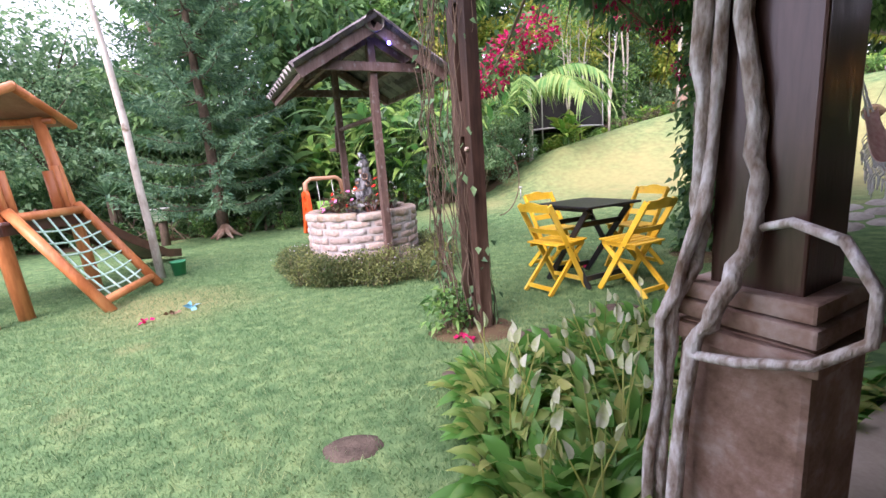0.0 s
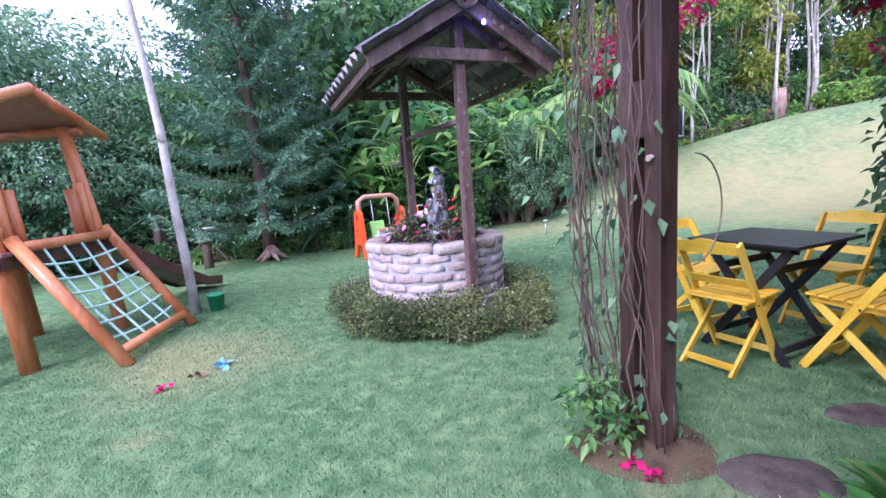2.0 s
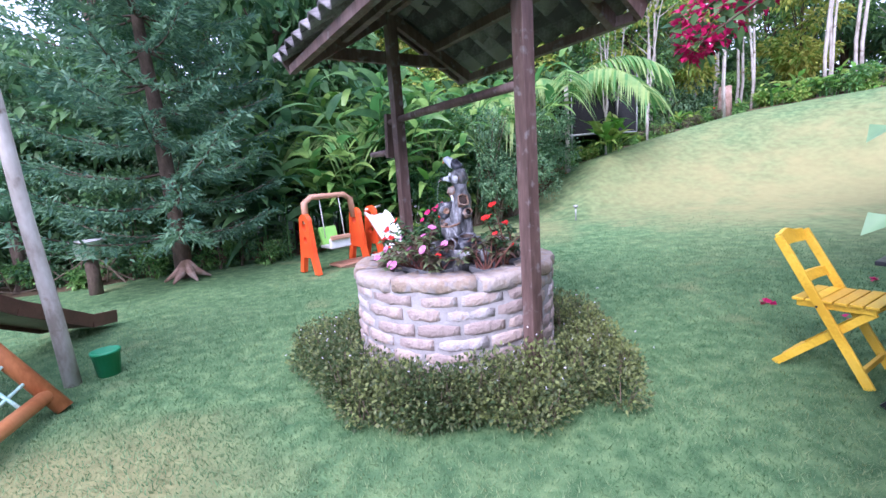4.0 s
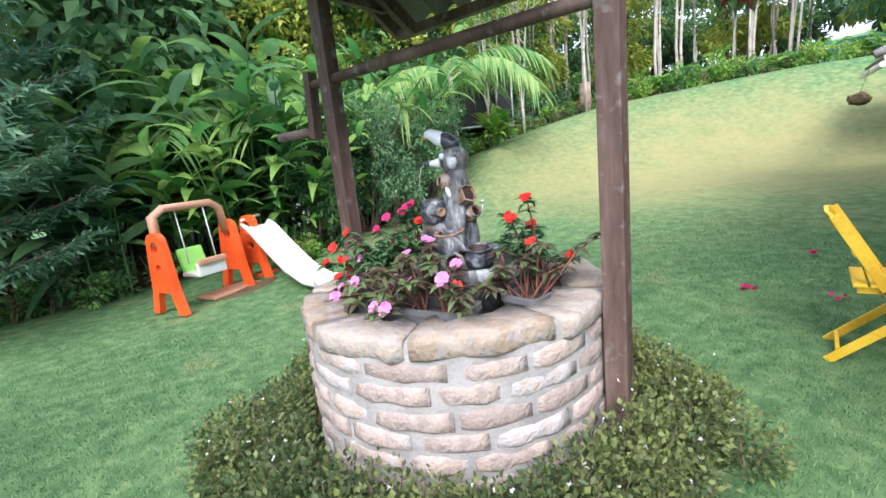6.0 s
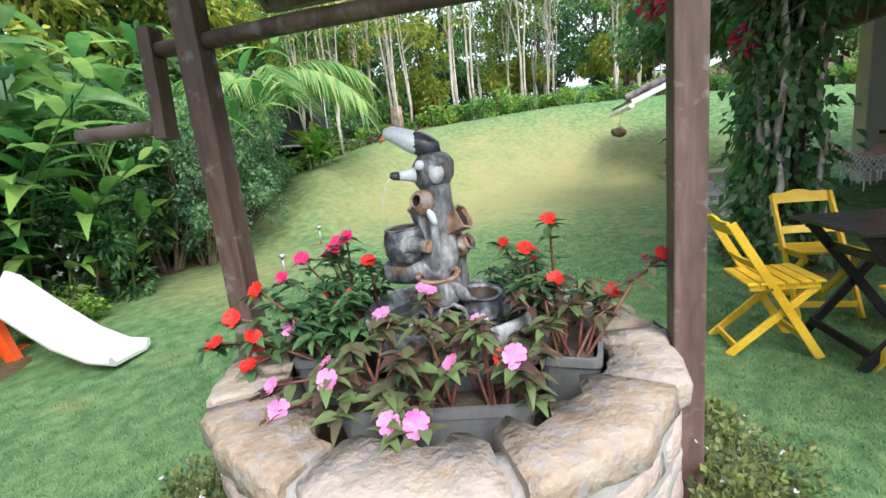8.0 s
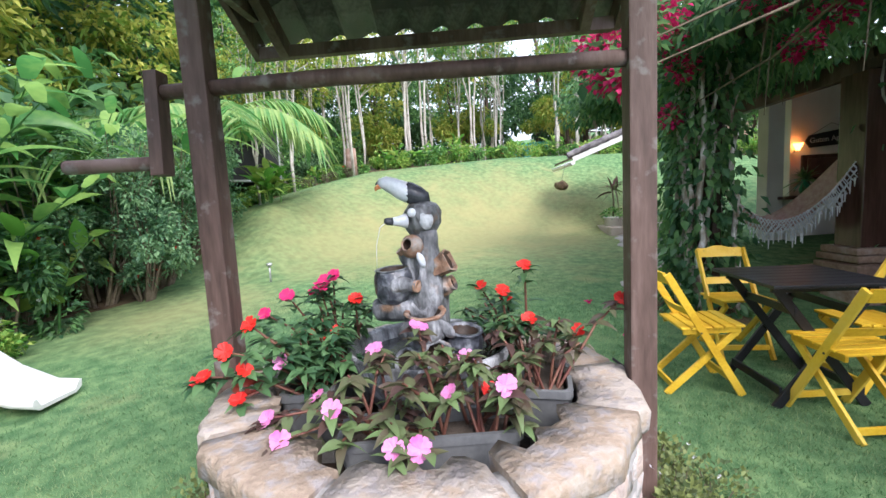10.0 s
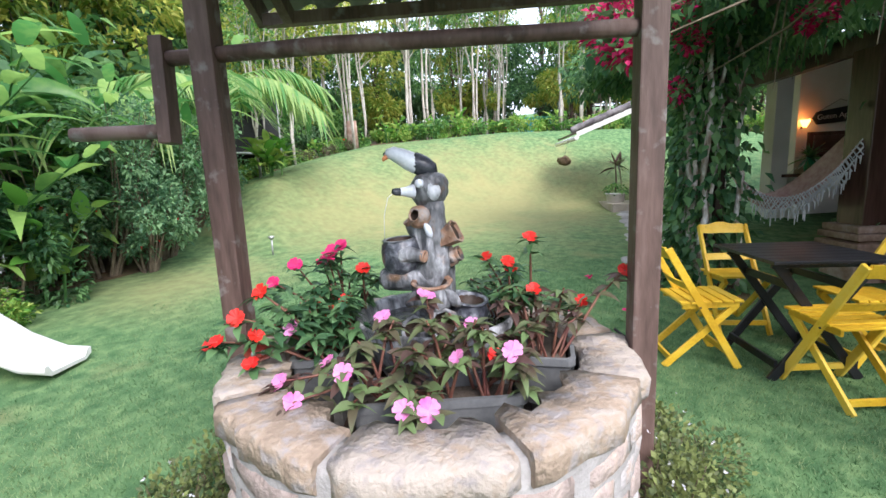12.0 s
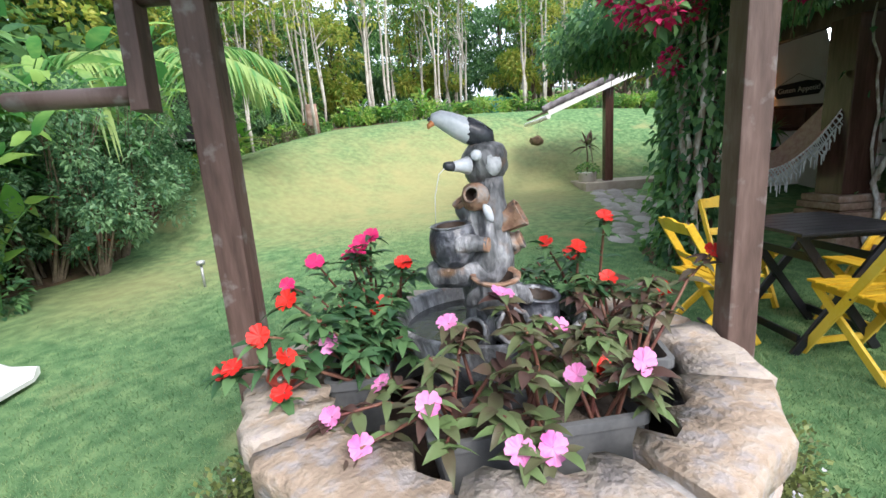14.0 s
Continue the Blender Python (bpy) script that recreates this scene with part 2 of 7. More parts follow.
    "pinkflower": material("pink_petal", [(0.66, 0.12, 0.4), (0.78, 0.3, 0.58)], scale=25, rough=0.5, bump=0, island=0.4, trans=0.25),
    "hotpink": material("hot_pink_petal", [(0.72, 0.015, 0.13), (0.85, 0.04, 0.22)], scale=9, rough=0.5, bump=0, island=0.3, trans=0.2),
    "whiteflower": material("white_lilac_petal", [(0.6, 0.58, 0.66), (0.75, 0.75, 0.78)], scale=9, rough=0.5, bump=0, trans=0.2),
    "cloth": material("white_crochet_cotton", [(0.52, 0.52, 0.55), (0.68, 0.68, 0.7)], scale=20, rough=0.95, bump=0.4, fine=120),
    "pinkcloth": material("faded_pink_cotton", [(0.46, 0.27, 0.25), (0.6, 0.42, 0.38)], scale=16, rough=0.95, bump=0.4, fine=120),
    "lampglow": glow("lit_lantern_glass", (0.9, 0.95, 1.0), 14.0),
    "orangeglow": glow("orange_lamp_glow", (1.0, 0.35, 0.06), 6.0),
    "blueglow": glow("blue_fairy_light", (0.12, 0.1, 1.0), 18.0),
    "letter": material("pale_lettering", [(0.5, 0.48, 0.42), (0.6, 0.58, 0.52)], scale=9, rough=0.8),
    "redceramic": material("red_painted_ceramic", [(0.4, 0.04, 0.03), (0.5, 0.1, 0.07)], scale=9, rough=0.3),
    "teal": material("teal_sheeting", [(0.05, 0.3, 0.27), (0.1, 0.4, 0.36)], scale=3, rough=0.7),
    "bluecloth": material("pale_blue_plastic", [(0.1, 0.35, 0.5), (0.2, 0.45, 0.55)], scale=9, rough=0.6),
}


def dry_zones(m, zones, color):
    """Blend dry grass into a lawn round given places: centre, reach and strength of each, broken up by noise."""
    n, l = m.node_tree.nodes, m.node_tree.links
    p = n["Principled BSDF"]
    col = p.inputs["Base Color"].links[0].from_socket
    tc = n.new("ShaderNodeTexCoord")
    ns = n.new("ShaderNodeTexNoise")
    ns.inputs["Scale"].default_value, ns.inputs["Detail"].default_value = 1.6, 8
    l.new(tc.outputs["Object"], ns.inputs[0])
    for centre, near, far, amount in zones:
        d = n.new("ShaderNodeVectorMath")
        d.operation, d.inputs[1].default_value = "DISTANCE", centre
        l.new(tc.outputs["Object"], d.inputs[0])
        w = n.new("ShaderNodeMath")
        w.operation, w.inputs[1].default_value = "MULTIPLY_ADD", (far - near) * 1.0
        l.new(ns.outputs[0], w.inputs[0])
        l.new(d.outputs["Value"], w.inputs[2])
        r = n.new("ShaderNodeMapRange")
        r.inputs[1].default_value, r.inputs[2].default_value = near + (far - near) * 0.5, far + (far - near) * 0.5
        r.inputs[3].default_value, r.inputs[4].default_value = amount, 0.0
        l.new(w.outputs[0], r.inputs[0])
        mx = n.new("ShaderNodeMixRGB")
        mx.inputs[2].default_value = (*color, 1)
        l.new(r.outputs[0], mx.inputs[0])
        l.new(col, mx.inputs[1])
        col = mx.outputs[0]
    l.new(col, p.inputs["Base Color"])


dry_zones(M["lawn"], [((7.5, 9.6, 1.2), 1.0, 5.0, 0.62), ((9.5, 8.5, 1.2), 0.6, 4.0, 0.5), ((5.0, 11.0, 0.9), 0.5, 3.0, 0.45), ((-1.75, 4.4, 0), 0.2, 0.9, 0.6), ((1.5, 10.3, 0.3), 0.2, 1.6, 0.5), ((-2.2, 4.6, 0), 0.1, 0.8, 0.5)], (0.31, 0.27, 0.125))


# ---- mesh helpers ----
def part(name, bm, mat, parent=None, label=""):
    """Link a bmesh as one mesh object."""
    me = bpy.data.meshes.new(name)
    bm.normal_update()
    bm.to_mesh(me)
    bm.free()
    me.materials.append(mat)
    ob = new(name, me)
    ob.parent = parent
    return tagged(ob, label) if label else ob


def thing(name, x, y, z, label, category, group="", rz=0.0, kind=""):
    """An Empty at the base of a thing."""
    ob = new(name)
    ob.empty_display_size = 0.1
    ob.matrix_world = pose(x, y, z, 0, 0, rz)
    return tagged(ob, label, category, group, kind)


def piece(name, me, parent, m):
    """One more object on shared mesh data, at m in the space of its parent."""
    ob = new(name, me)
    ob.parent = parent
    ob.matrix_local = m
    return ob


def data(bm, name, mat):
    me = bpy.data.meshes.new(name)
    bm.normal_update()
    bm.to_mesh(me)
    bm.free()
    me.materials.append(mat)
    return me


def box(bm, size, m=Matrix(), bevel=0.0):
    g = bmesh.ops.create_cube(bm, size=1.0, matrix=m @ Matrix.Diagonal((*size, 1)))
    if bevel:
        edges = list({e for v in g["verts"] for e in v.link_edges})
        bmesh.ops.bevel(bm, geom=edges, offset=bevel, segments=2, profile=0.6, affect="EDGES")


def beam(bm, a, b, w, h, bevel=0.004, up=(0, 0, 1)):
    """A bar of section w x h from a to b."""
    a, b = Vector(a), Vector(b)
    d = b - a
    x = d.normalized()
    y = Vector(up).cross(x)
    if y.length < 1e-4:
        y = Vector((0, 1, 0)).cross(x) if abs(x.y) < 0.9 else Vector((1, 0, 0)).cross(x)
    y.normalize()
    z = x.cross(y)
    r = Matrix((x, y, z)).transposed().to_4x4()
    box(bm, (d.length, w, h), Matrix.Translation((a + b) / 2) @ r, bevel)


def tube(bm, pts, radii, sides=8, wob=0.0, caps=True):
    """A tapered tube along points."""
    pts = [Vector(p) for p in pts]
    if not isinstance(radii, (list, tuple)):
        radii = [radii] * len(pts)
    rings, ref = [], None
    for i, p in enumerate(pts):
        d = (pts[min(i + 1, len(pts) - 1)] - pts[max(i - 1, 0)]).normalized()
        if ref is None:
            ref = Vector((1, 0, 0)) if abs(d.x) < 0.8 else Vector((0, 1, 0))
        s = (ref - d * ref.dot(d)).normalized()
        ref = s
        t = d.cross(s)
        ring = []
        for k in range(sides):
            a = 2 * math.pi * k / sides
            r = radii[i] * (1 + wob * random.uniform(-1, 1))
            ring.append(bm.verts.new(p + (s * math.cos(a) + t * math.sin(a)) * r))
        rings.append(ring)
    for r0, r1 in zip(rings, rings[1:]):
        for k in range(sides):
            f = bm.faces.new((r0[k], r0[(k + 1) % sides], r1[(k + 1) % sides], r1[k]))
            f.smooth = sides > 5
    if caps:
        bm.faces.new(rings[0][::-1])
        bm.faces.new(rings[-1])


def lathe(bm, profile, sides=24, m=Matrix(), wob=0.0):
    """A turned body from (radius, height) pairs."""
    rings = []
    for r, z in profile:
        rings.append([bm.verts.new(m @ Vector((r * math.cos(2 * math.pi * k / sides) * (1 + wob * random.uniform(-1, 1)), r * math.sin(2 * math.pi * k / sides) * (1 + wob * random.uniform(-1, 1)), z))) for k in range(sides)])
    for r0, r1 in zip(rings, rings[1:]):
        for k in range(sides):
            f = bm.faces.new((r0[k], r0[(k + 1) % sides], r1[(k + 1) % sides], r1[k]))
            f.smooth = True
    return rings


def np_object(name, v, f, mat, parent=None):
    """A mesh object from arrays of corners and of triangles or quads."""
    me = bpy.data.meshes.new(name)
    v, f = np.asarray(v, np.float32), np.asarray(f, np.int32)
    k = f.shape[1]
    me.vertices.add(len(v))
    me.vertices.foreach_set("co", v.ravel())
    me.loops.add(f.size)
    me.loops.foreach_set("vertex_index", f.ravel())
    me.polygons.add(len(f))
    me.polygons.foreach_set("loop_start", np.arange(0, f.size, k, dtype=np.int32))
    me.update(calc_edges=True)
    me.materials.append(mat)
    ob = new(name, me)
    ob.parent = parent
    return ob


def unit(a):
    return a / np.maximum(np.linalg.norm(a, axis=1, keepdims=True), 1e-6)


def leaves(rng, base, way, length, width, droop=0.3, jitter=0.3, fold=0.15):
    """Folded leaves of two triangle pairs each: corners and triangles."""
    n = len(base)
    way = unit(way + rng.normal(0, jitter, (n, 3)))
    side = unit(np.cross(way, np.array([0, 0, 1.0]) + rng.normal(0, 0.5, (n, 3))))
    up = np.cross(side, way)
    ln = (length * rng.uniform(0.65, 1.25, n))[:, None]
    wd = (width * rng.uniform(0.7, 1.2, n))[:, None]
    mid = base + way * ln * 0.45
    tip = base + way * ln - np.array([0, 0, 1.0]) * ln * droop
    v = np.stack([base, mid + side * wd * 0.5 + up * wd * fold, tip, mid - side * wd * 0.5 + up * wd * fold], 1).reshape(-1, 3)
    i = np.arange(n)[:, None] * 4
    f = np.concatenate([i + [0, 1, 2], i + [0, 2, 3]], 1).reshape(-1, 3)
    return v, f


def blades(rng, base, way, length, width, droop=0.5, segs=5, fold=0.12, tipw=0.05):
    """Long arching leaves with a folded midrib: corners and quads."""
    n = len(base)
    way = unit(way)
    side = unit(np.cross(way, np.array([0, 0, 1.0]) + rng.normal(0, 0.25, (n, 3))))
    ln = (np.asarray(length) * rng.uniform(0.75, 1.2, n))[:, None]
    wd = (np.asarray(width) * rng.uniform(0.8, 1.2, n))[:, None]
    dr = (droop * rng.uniform(0.5, 1.4, n))[:, None]
    rows = []
    for k in range(segs + 1):
        s = k / segs
        c = base + way * ln * s - np.array([0, 0, 1.0]) * ln * dr * s * s
        w = wd * (math.sin(math.pi * min(1, 0.12 + 0.88 * s) ** 0.8) * 0.5 + tipw * 0.2)
        up = np.cross(side, way)
        rows.append(np.stack([c + side * w + up * w * fold * 2, c, c - side * w + up * w * fold * 2], 1))
    v = np.stack(rows, 1).reshape(-1, 3)
    per = (segs + 1) * 3
    i = np.arange(n)[:, None] * per
    f = []
    for k in range(segs):
        a, b = k * 3, k * 3 + 3
        f += [i + [a, b, b + 1, a + 1], i + [a + 1, b + 1, b + 2, a + 2]]
    return v, np.concatenate(f, 1).reshape(-1, 4)


def join(sets):
    vs, fs, o = [], [], 0
    for v, f in sets:
        vs.append(v)
        fs.append(f + o)
        o += len(v)
    return np.concatenate(vs), np.concatenate(fs)


def ball_points(rng, n, centre, radius):
    d = unit(rng.normal(0, 1, (n, 3)))
    r = rng.uniform(0.35, 1.0, (n, 1)) ** 0.6
    return np.asarray(centre) + d * r * np.asarray(radius), d


# ---- ground ----
PROFILE = [(-40, 8, 11, 0), (0, 8, 11, 0), (20, 7.5, 10.5, 0.3), (35, 7, 9.8, 1.0), (48, 8.2, 13.2, 1.6), (66, 10, 15, 1.9), (80, 10.5, 16.5, 1.9), (100, 11, 17, 1.5), (125, 11, 17, 0), (180, 11, 17, 0)]


def ease(t):
    t = max(0.0, min(1.0, t))
    return t * t * (3 - 2 * t)


def ground_z(x, y):
    """Height of the ground: a level garden, a gentle rise, a curved bank and the wooded hill behind."""
    d = min(max(0.75 * x + 0.66 * (y - 5.7) - 1.0, 0), 12)
    z = 0.08 * d * d / (d + 1.0)
    az, r = math.degrees(math.atan2(x + 1, y - 4.8)), math.hypot(x + 1, y - 4.8)
    for a, b in zip(PROFILE, PROFILE[1:]):
        if a[0] <= az < b[0]:
            k = (az - a[0]) / (b[0] - a[0])
            toe, crest, h = (u + (v - u) * k for u, v in zip(a[1:], b[1:]))
            z += h * ease((r - toe) / (crest - toe))
            z += 5.0 * ease((r - 20) / 30) * ease(h / 1.0)
    return z


def build_ground():
    xs = np.concatenate([[-900, -300, -120, -60, -35], np.arange(-20, 26.01, 0.4), [32, 45, 70, 140, 320, 900]])
    ys = np.concatenate([[-900, -300, -100, -40, -15], np.arange(-5, 30.01, 0.4), [36, 45, 60, 90, 150, 320, 900]])
    v = [(x, y, ground_z(x, y)) for y in ys for x in xs]
    w = len(xs)
    f = [(j * w + i, j * w + i + 1, (j + 1) * w + i + 1, (j + 1) * w + i) for j in range(len(ys) - 1) for i in range(w - 1)]
    ob = np_object("ground", v, f, M["lawn"])
    ob.data.polygons.foreach_set("use_smooth", [True] * len(f))
    tagged(ob, "mown green lawn with pale dry patches rising to a grassy bank", "lawn", kind="structure")


build_ground()


def patch(name, x, y, rx, ry, mat, label, category, seed, rise=0.012, kind="structure", rz=0):
    """A low irregular mound lying on the ground."""
    rng = np.random.default_rng(seed)
    n, rings = 28, 5
    off = rng.uniform(0.8, 1.15, n)
    off = (off + np.roll(off, 1) + np.roll(off, 2)) / 3
    ca, sa = math.cos(radians(rz)), math.sin(radians(rz))
    v = [(x, y, ground_z(x, y) + rise)]
    for r in range(1, rings + 1):
        for k in range(n):
            a = 2 * math.pi * k / n
            px, py = math.cos(a) * rx * off[k] * r / rings, math.sin(a) * ry * off[k] * r / rings
            px, py = x + px * ca - py * sa, y + px * sa + py * ca
            h = rise * (1 - (r / rings) ** 2) * rng.uniform(0.6, 1.3) + 0.006 if r < rings else -0.01
            v.append((px, py, ground_z(px, py) + h))
    f = [(0, 1 + k, 1 + (k + 1) % n, 1 + (k + 1) % n) for k in range(n)]
    tri = [(0, 1 + k, 1 + (k + 1) % n) for k in range(n)]
    for r in range(rings - 1):
        for k in range(n):
            a, b, c, d = 1 + r * n + k, 1 + r * n + (k + 1) % n, 1 + (r + 1) * n + (k + 1) % n, 1 + (r + 1) * n + k
            tri += [(a, d, c), (a, c, b)]
    return tagged(np_object(name, v, tri, mat), label, category, kind=kind)


# ---- the wishing well ----
WX, WY = 0.078, 5.605  # middle of the roof frame
CX, CY = 0.04, 5.586  # middle of the masonry ring
WELL_TURN = math.degrees(math.atan2(-0.888, 0.46))  # local x runs from the back post to the front post


def build_well():
    well = thing("well", CX, CY, 0, "round garden well of pale sandstone bricks used as a flower planter", "well")
    R, H = 0.685, 0.7
    bm = bmesh.new()
    lathe(bm, [(0.555, 0.0), (0.553, 0.756), (0.6, 0.761), (R - 0.02, 0.757), (R - 0.008, 0.735), (R - 0.011, 0.35), (R - 0.011, -0.05)], 96, wob=0.003)
    part("core", bm, M["mortar"], well, "grey mortar core")
    # disc closing the ring, with the shade of the depth put into its colour
    bm = bmesh.new()
    lathe(bm, [(0.0, 0.46), (0.56, 0.46)], 32)
    part("bed_floor", bm, M["hole"], well, "disc coloured dark for the shaded inside of the well")
    rng = random.Random(4)

    def brick_mesh(seed, arc, r0, r1, h, mat, name, top=0.0):
        r = random.Random(seed)
        bm = bmesh.new()
        n = 4 if top == 0 else 9
        rows = []
        for i in range(n + 1):
            a = (i / n - 0.5) * arc
            e = 0.012 if i in (0, n) else 0.0
            o = r.uniform(-0.007, 0.007) if top == 0 else r.uniform(-0.018, 0.012)
            t = r.uniform(-0.005, 0.005) + top
            q = [(r0, -h / 2 + e * 0.5), (r1 + o - 0.01 - e * 0.6, -h / 2), (r1 + o - e * 0.7, -h / 2 + 0.012), (r1 + o - e * 0.7 + r.uniform(-0.005, 0.005), h / 2 - 0.013 + t), (r1 + o - 0.011 - e * 0.6, h / 2 + t), (r0 + r.uniform(-0.045, 0.03) * (top > 0), h / 2 - e * 0.5 + t)]
            rows.append([bm.verts.new((x * math.cos(a), x * math.sin(a), z)) for x, z in q])
        for p0, p1 in zip(rows, rows[1:]):
            for k in range(6):
                f = bm.faces.new((p0[k], p1[k], p1[(k + 1) % 6], p0[(k + 1) % 6]))
                f.smooth = True
        bm.faces.new(rows[0])
        bm.faces.new(rows[-1][::-1])
        return data(bm, name, mat)

    # courses of broken-bond bricks
    shapes = {}
    courses = 8
    ch = H / courses
    for c in range(courses):
        a = rng.uniform(0, 0.4)
        end = a + 2 * math.pi
        while a < end - 0.12:
            arc = min(rng.choice([0.34, 0.4, 0.47]), end - a)
            if end - a - arc < 0.2:
                arc = end - a
            key = (round(arc, 2), rng.randrange(3))
            if key not in shapes:
                shapes[key] = brick_mesh(hash(key) % 1000, arc - 0.032, 0.6, R, ch - 0.016, M["brick"], "brick")
            m = pose(0, 0, ch * (c + 0.5) - 0.005, rng.uniform(-0.6, 0.6), rng.uniform(-0.6, 0.6), math.degrees(a + arc / 2))
            piece("brick", shapes[key], well, m)
            a += arc
    # the flat cap stones
    a, i = 0.1, 0
    end = a + 2 * math.pi
    while a < end - 0.1:
        arc = min(rng.uniform(0.5, 0.82), end - a)
        if end - a - arc < 0.3:
            arc = end - a
        me = brick_mesh(50 + i, arc - 0.035, 0.51, R + 0.008, 0.078, M["capstone"], "cap_stone", top=0.004)
        piece("cap_stone", me, well, pose(0, 0, H + 0.032, rng.uniform(-0.8, 0.8), rng.uniform(-0.8, 0.8), math.degrees(a + arc / 2)))
        a += arc
        i += 1

    # the timber frame with its tiled roof
    fr = thing("well_roof_frame", WX, WY, 0, "dark weathered timber frame with a small tiled gable roof over the well", "well roof", rz=WELL_TURN)
    for s in (1, -1):
        bm = bmesh.new()
        box(bm, (0.085, 0.08, 2.72), pose(0.735 * s, 0, 1.26), 0.006)
        part("post", bm, M["oldwood"], fr)
        bm = bmesh.new()
        beam(bm, (0.735 * s + 0.062 * s, -0.56, 2.3), (0.735 * s + 0.062 * s, 0.56, 2.3), 0.04, 0.09)
        part("tie_beam", bm, M["oldwood"], fr)
        for t in (1, -1):
            bm = bmesh.new()
            beam(bm, (0.9 * s, 0.012 * t, 2.66), (0.9 * s, 0.8 * t, 2.2), 0.035, 0.115)
            part("barge_board", bm, M["oldwood"], fr)
            bm = bmesh.new()
            beam(bm, (0.74 * s, 0.03 * t, 2.58), (0.74 * s, 0.74 * t, 2.18), 0.05, 0.08)
            part("rafter", bm, M["oldwood"], fr)
    for y, z in ((0, 2.62), (0.76, 2.18), (-0.76, 2.18), (0.4, 2.39), (-0.4, 2.39)):
        bm = bmesh.new()
        beam(bm, (-0.88, y, z), (0.88, y, z), 0.05, 0.06)
        part("purlin", bm, M["oldwood"], fr)
    # roof tiles: half-round channels in rows, lapping down the slope

    def tile(mat):
        bm = bmesh.new()
        n, L = 8, 0.3
        grid = []
        for j in (0, 1):
            row = []
            for k in range(n + 1):
                u = k / n
                x = (u - 0.5) * 0.19
                z = 0.032 * math.sin(u * 2 * math.pi) + (0.012 if j else 0)
                row.append((x, (j - 0.5) * L, z))
            grid.append(row)
        for t in (0, 0.013):
            vs = [[bm.verts.new((x, y, z + t)) for x, y, z in row] for row in grid]
            for k in range(n):
                q = (vs[0][k], vs[0][k + 1], vs[1][k + 1], vs[1][k])
                f = bm.faces.new(q if t else q[::-1])
                f.smooth = True
            grid2 = vs
            if t == 0:
                low = vs
        for j in (0, 1):
            for k in range(n):
                bm.faces.new((low[j][k], low[j][k + 1], grid2[j][k + 1], grid2[j][k]) if j == 0 else (low[j][k + 1], low[j][k], grid2[j][k], grid2[j][k + 1]))
        return data(bm, "roof_tile", mat)

    me = tile(M["rooftile"])
    pitch = math.degrees(math.atan2(0.59, 1.0))
    for t in (1, -1):
        for row in range(4):
            d = 0.13 + row * 0.235
            for k in range(11):
                x = -0.9 + 0.18 * k
                y, z = d * math.cos(radians(pitch)), 2.75 - d * math.sin(radians(pitch))
                piece("roof_tile", me, fr, pose(x, y * t, z + random.uniform(-0.006, 0.006), 0, 0, 0 if t < 0 else 180) @ pose(0, 0, 0, pitch - 2, random.uniform(-1.2, 1.2), random.uniform(-1.5, 1.5)))
    bm = bmesh.new()
    for k in range(6):
        lathe(bm, [(0.085, -0.17), (0.1, 0.17)], 12, pose(-0.8 + 0.32 * k, 0, 2.70, 0, 90, 0))
    part("ridge_cap", bm, M["rooftile"], fr)
    # windlass: roller, crank arm and handle
    bm = bmesh.new()
    tube(bm, [(-0.92, 0, 1.81), (-0.3, 0, 1.815), (0.3, 0, 1.805), (0.72, 0, 1.80)], [0.026, 0.029, 0.027, 0.028], 12, 0.04)
    part("roller", bm, M["oldwood"], fr, "grey weathered wooden roller")
    bm = bmesh.new()
    beam(bm, (-0.9, 0.0, 1.88), (-0.9, -0.02, 1.52), 0.05, 0.06)
    part("crank_arm", bm, M["oldwood"], fr)
    bm = bmesh.new()
    tube(bm, [(-0.89, -0.015, 1.565), (-1.27, -0.015, 1.57)], 0.025, 10, 0.04)
    part("crank_handle", bm, M["oldwood"], fr)
    # a blue fairy light under the gable
    bm = bmesh.new()
    lathe(bm, [(0.0, -0.022), (0.014, -0.014), (0.018, 0.0), (0.013, 0.014), (0.0, 0.022)], 12)
    ob = part("fairy_light", bm, M["blueglow"], None)
    tagged(ob, "small glowing blue fairy light hung under the roof gable", "light")
    ob.matrix_world = pose(WX, WY, 0, 0, 0, WELL_TURN) @ pose(0.96, 0.13, 2.5)
    bm = bmesh.new()
    pts = [(0.66, 0.06, 0.79), (0.70, 0.055, 0.76), (0.715, 0.06, 0.6), (0.71, 0.058, 0.3), (0.72, 0.06, 0.02)]
    tube(bm, pts, 0.005, 6)
    ob = part("cable", bm, M["darkmetal"])
    ob.matrix_world = pose(WX, WY, 0, 0, 0, WELL_TURN)
    tagged(ob, "thin black cable running down beside the well post", "cable")


build_well()


def at_well(x, y, z=0, rz=0):
    """A pose in the well's own frame: x towards the front post, y to the hill side."""
    return pose(WX, WY, 0, 0, 0, WELL_TURN) @ pose(x, y, z, 0, 0, rz)


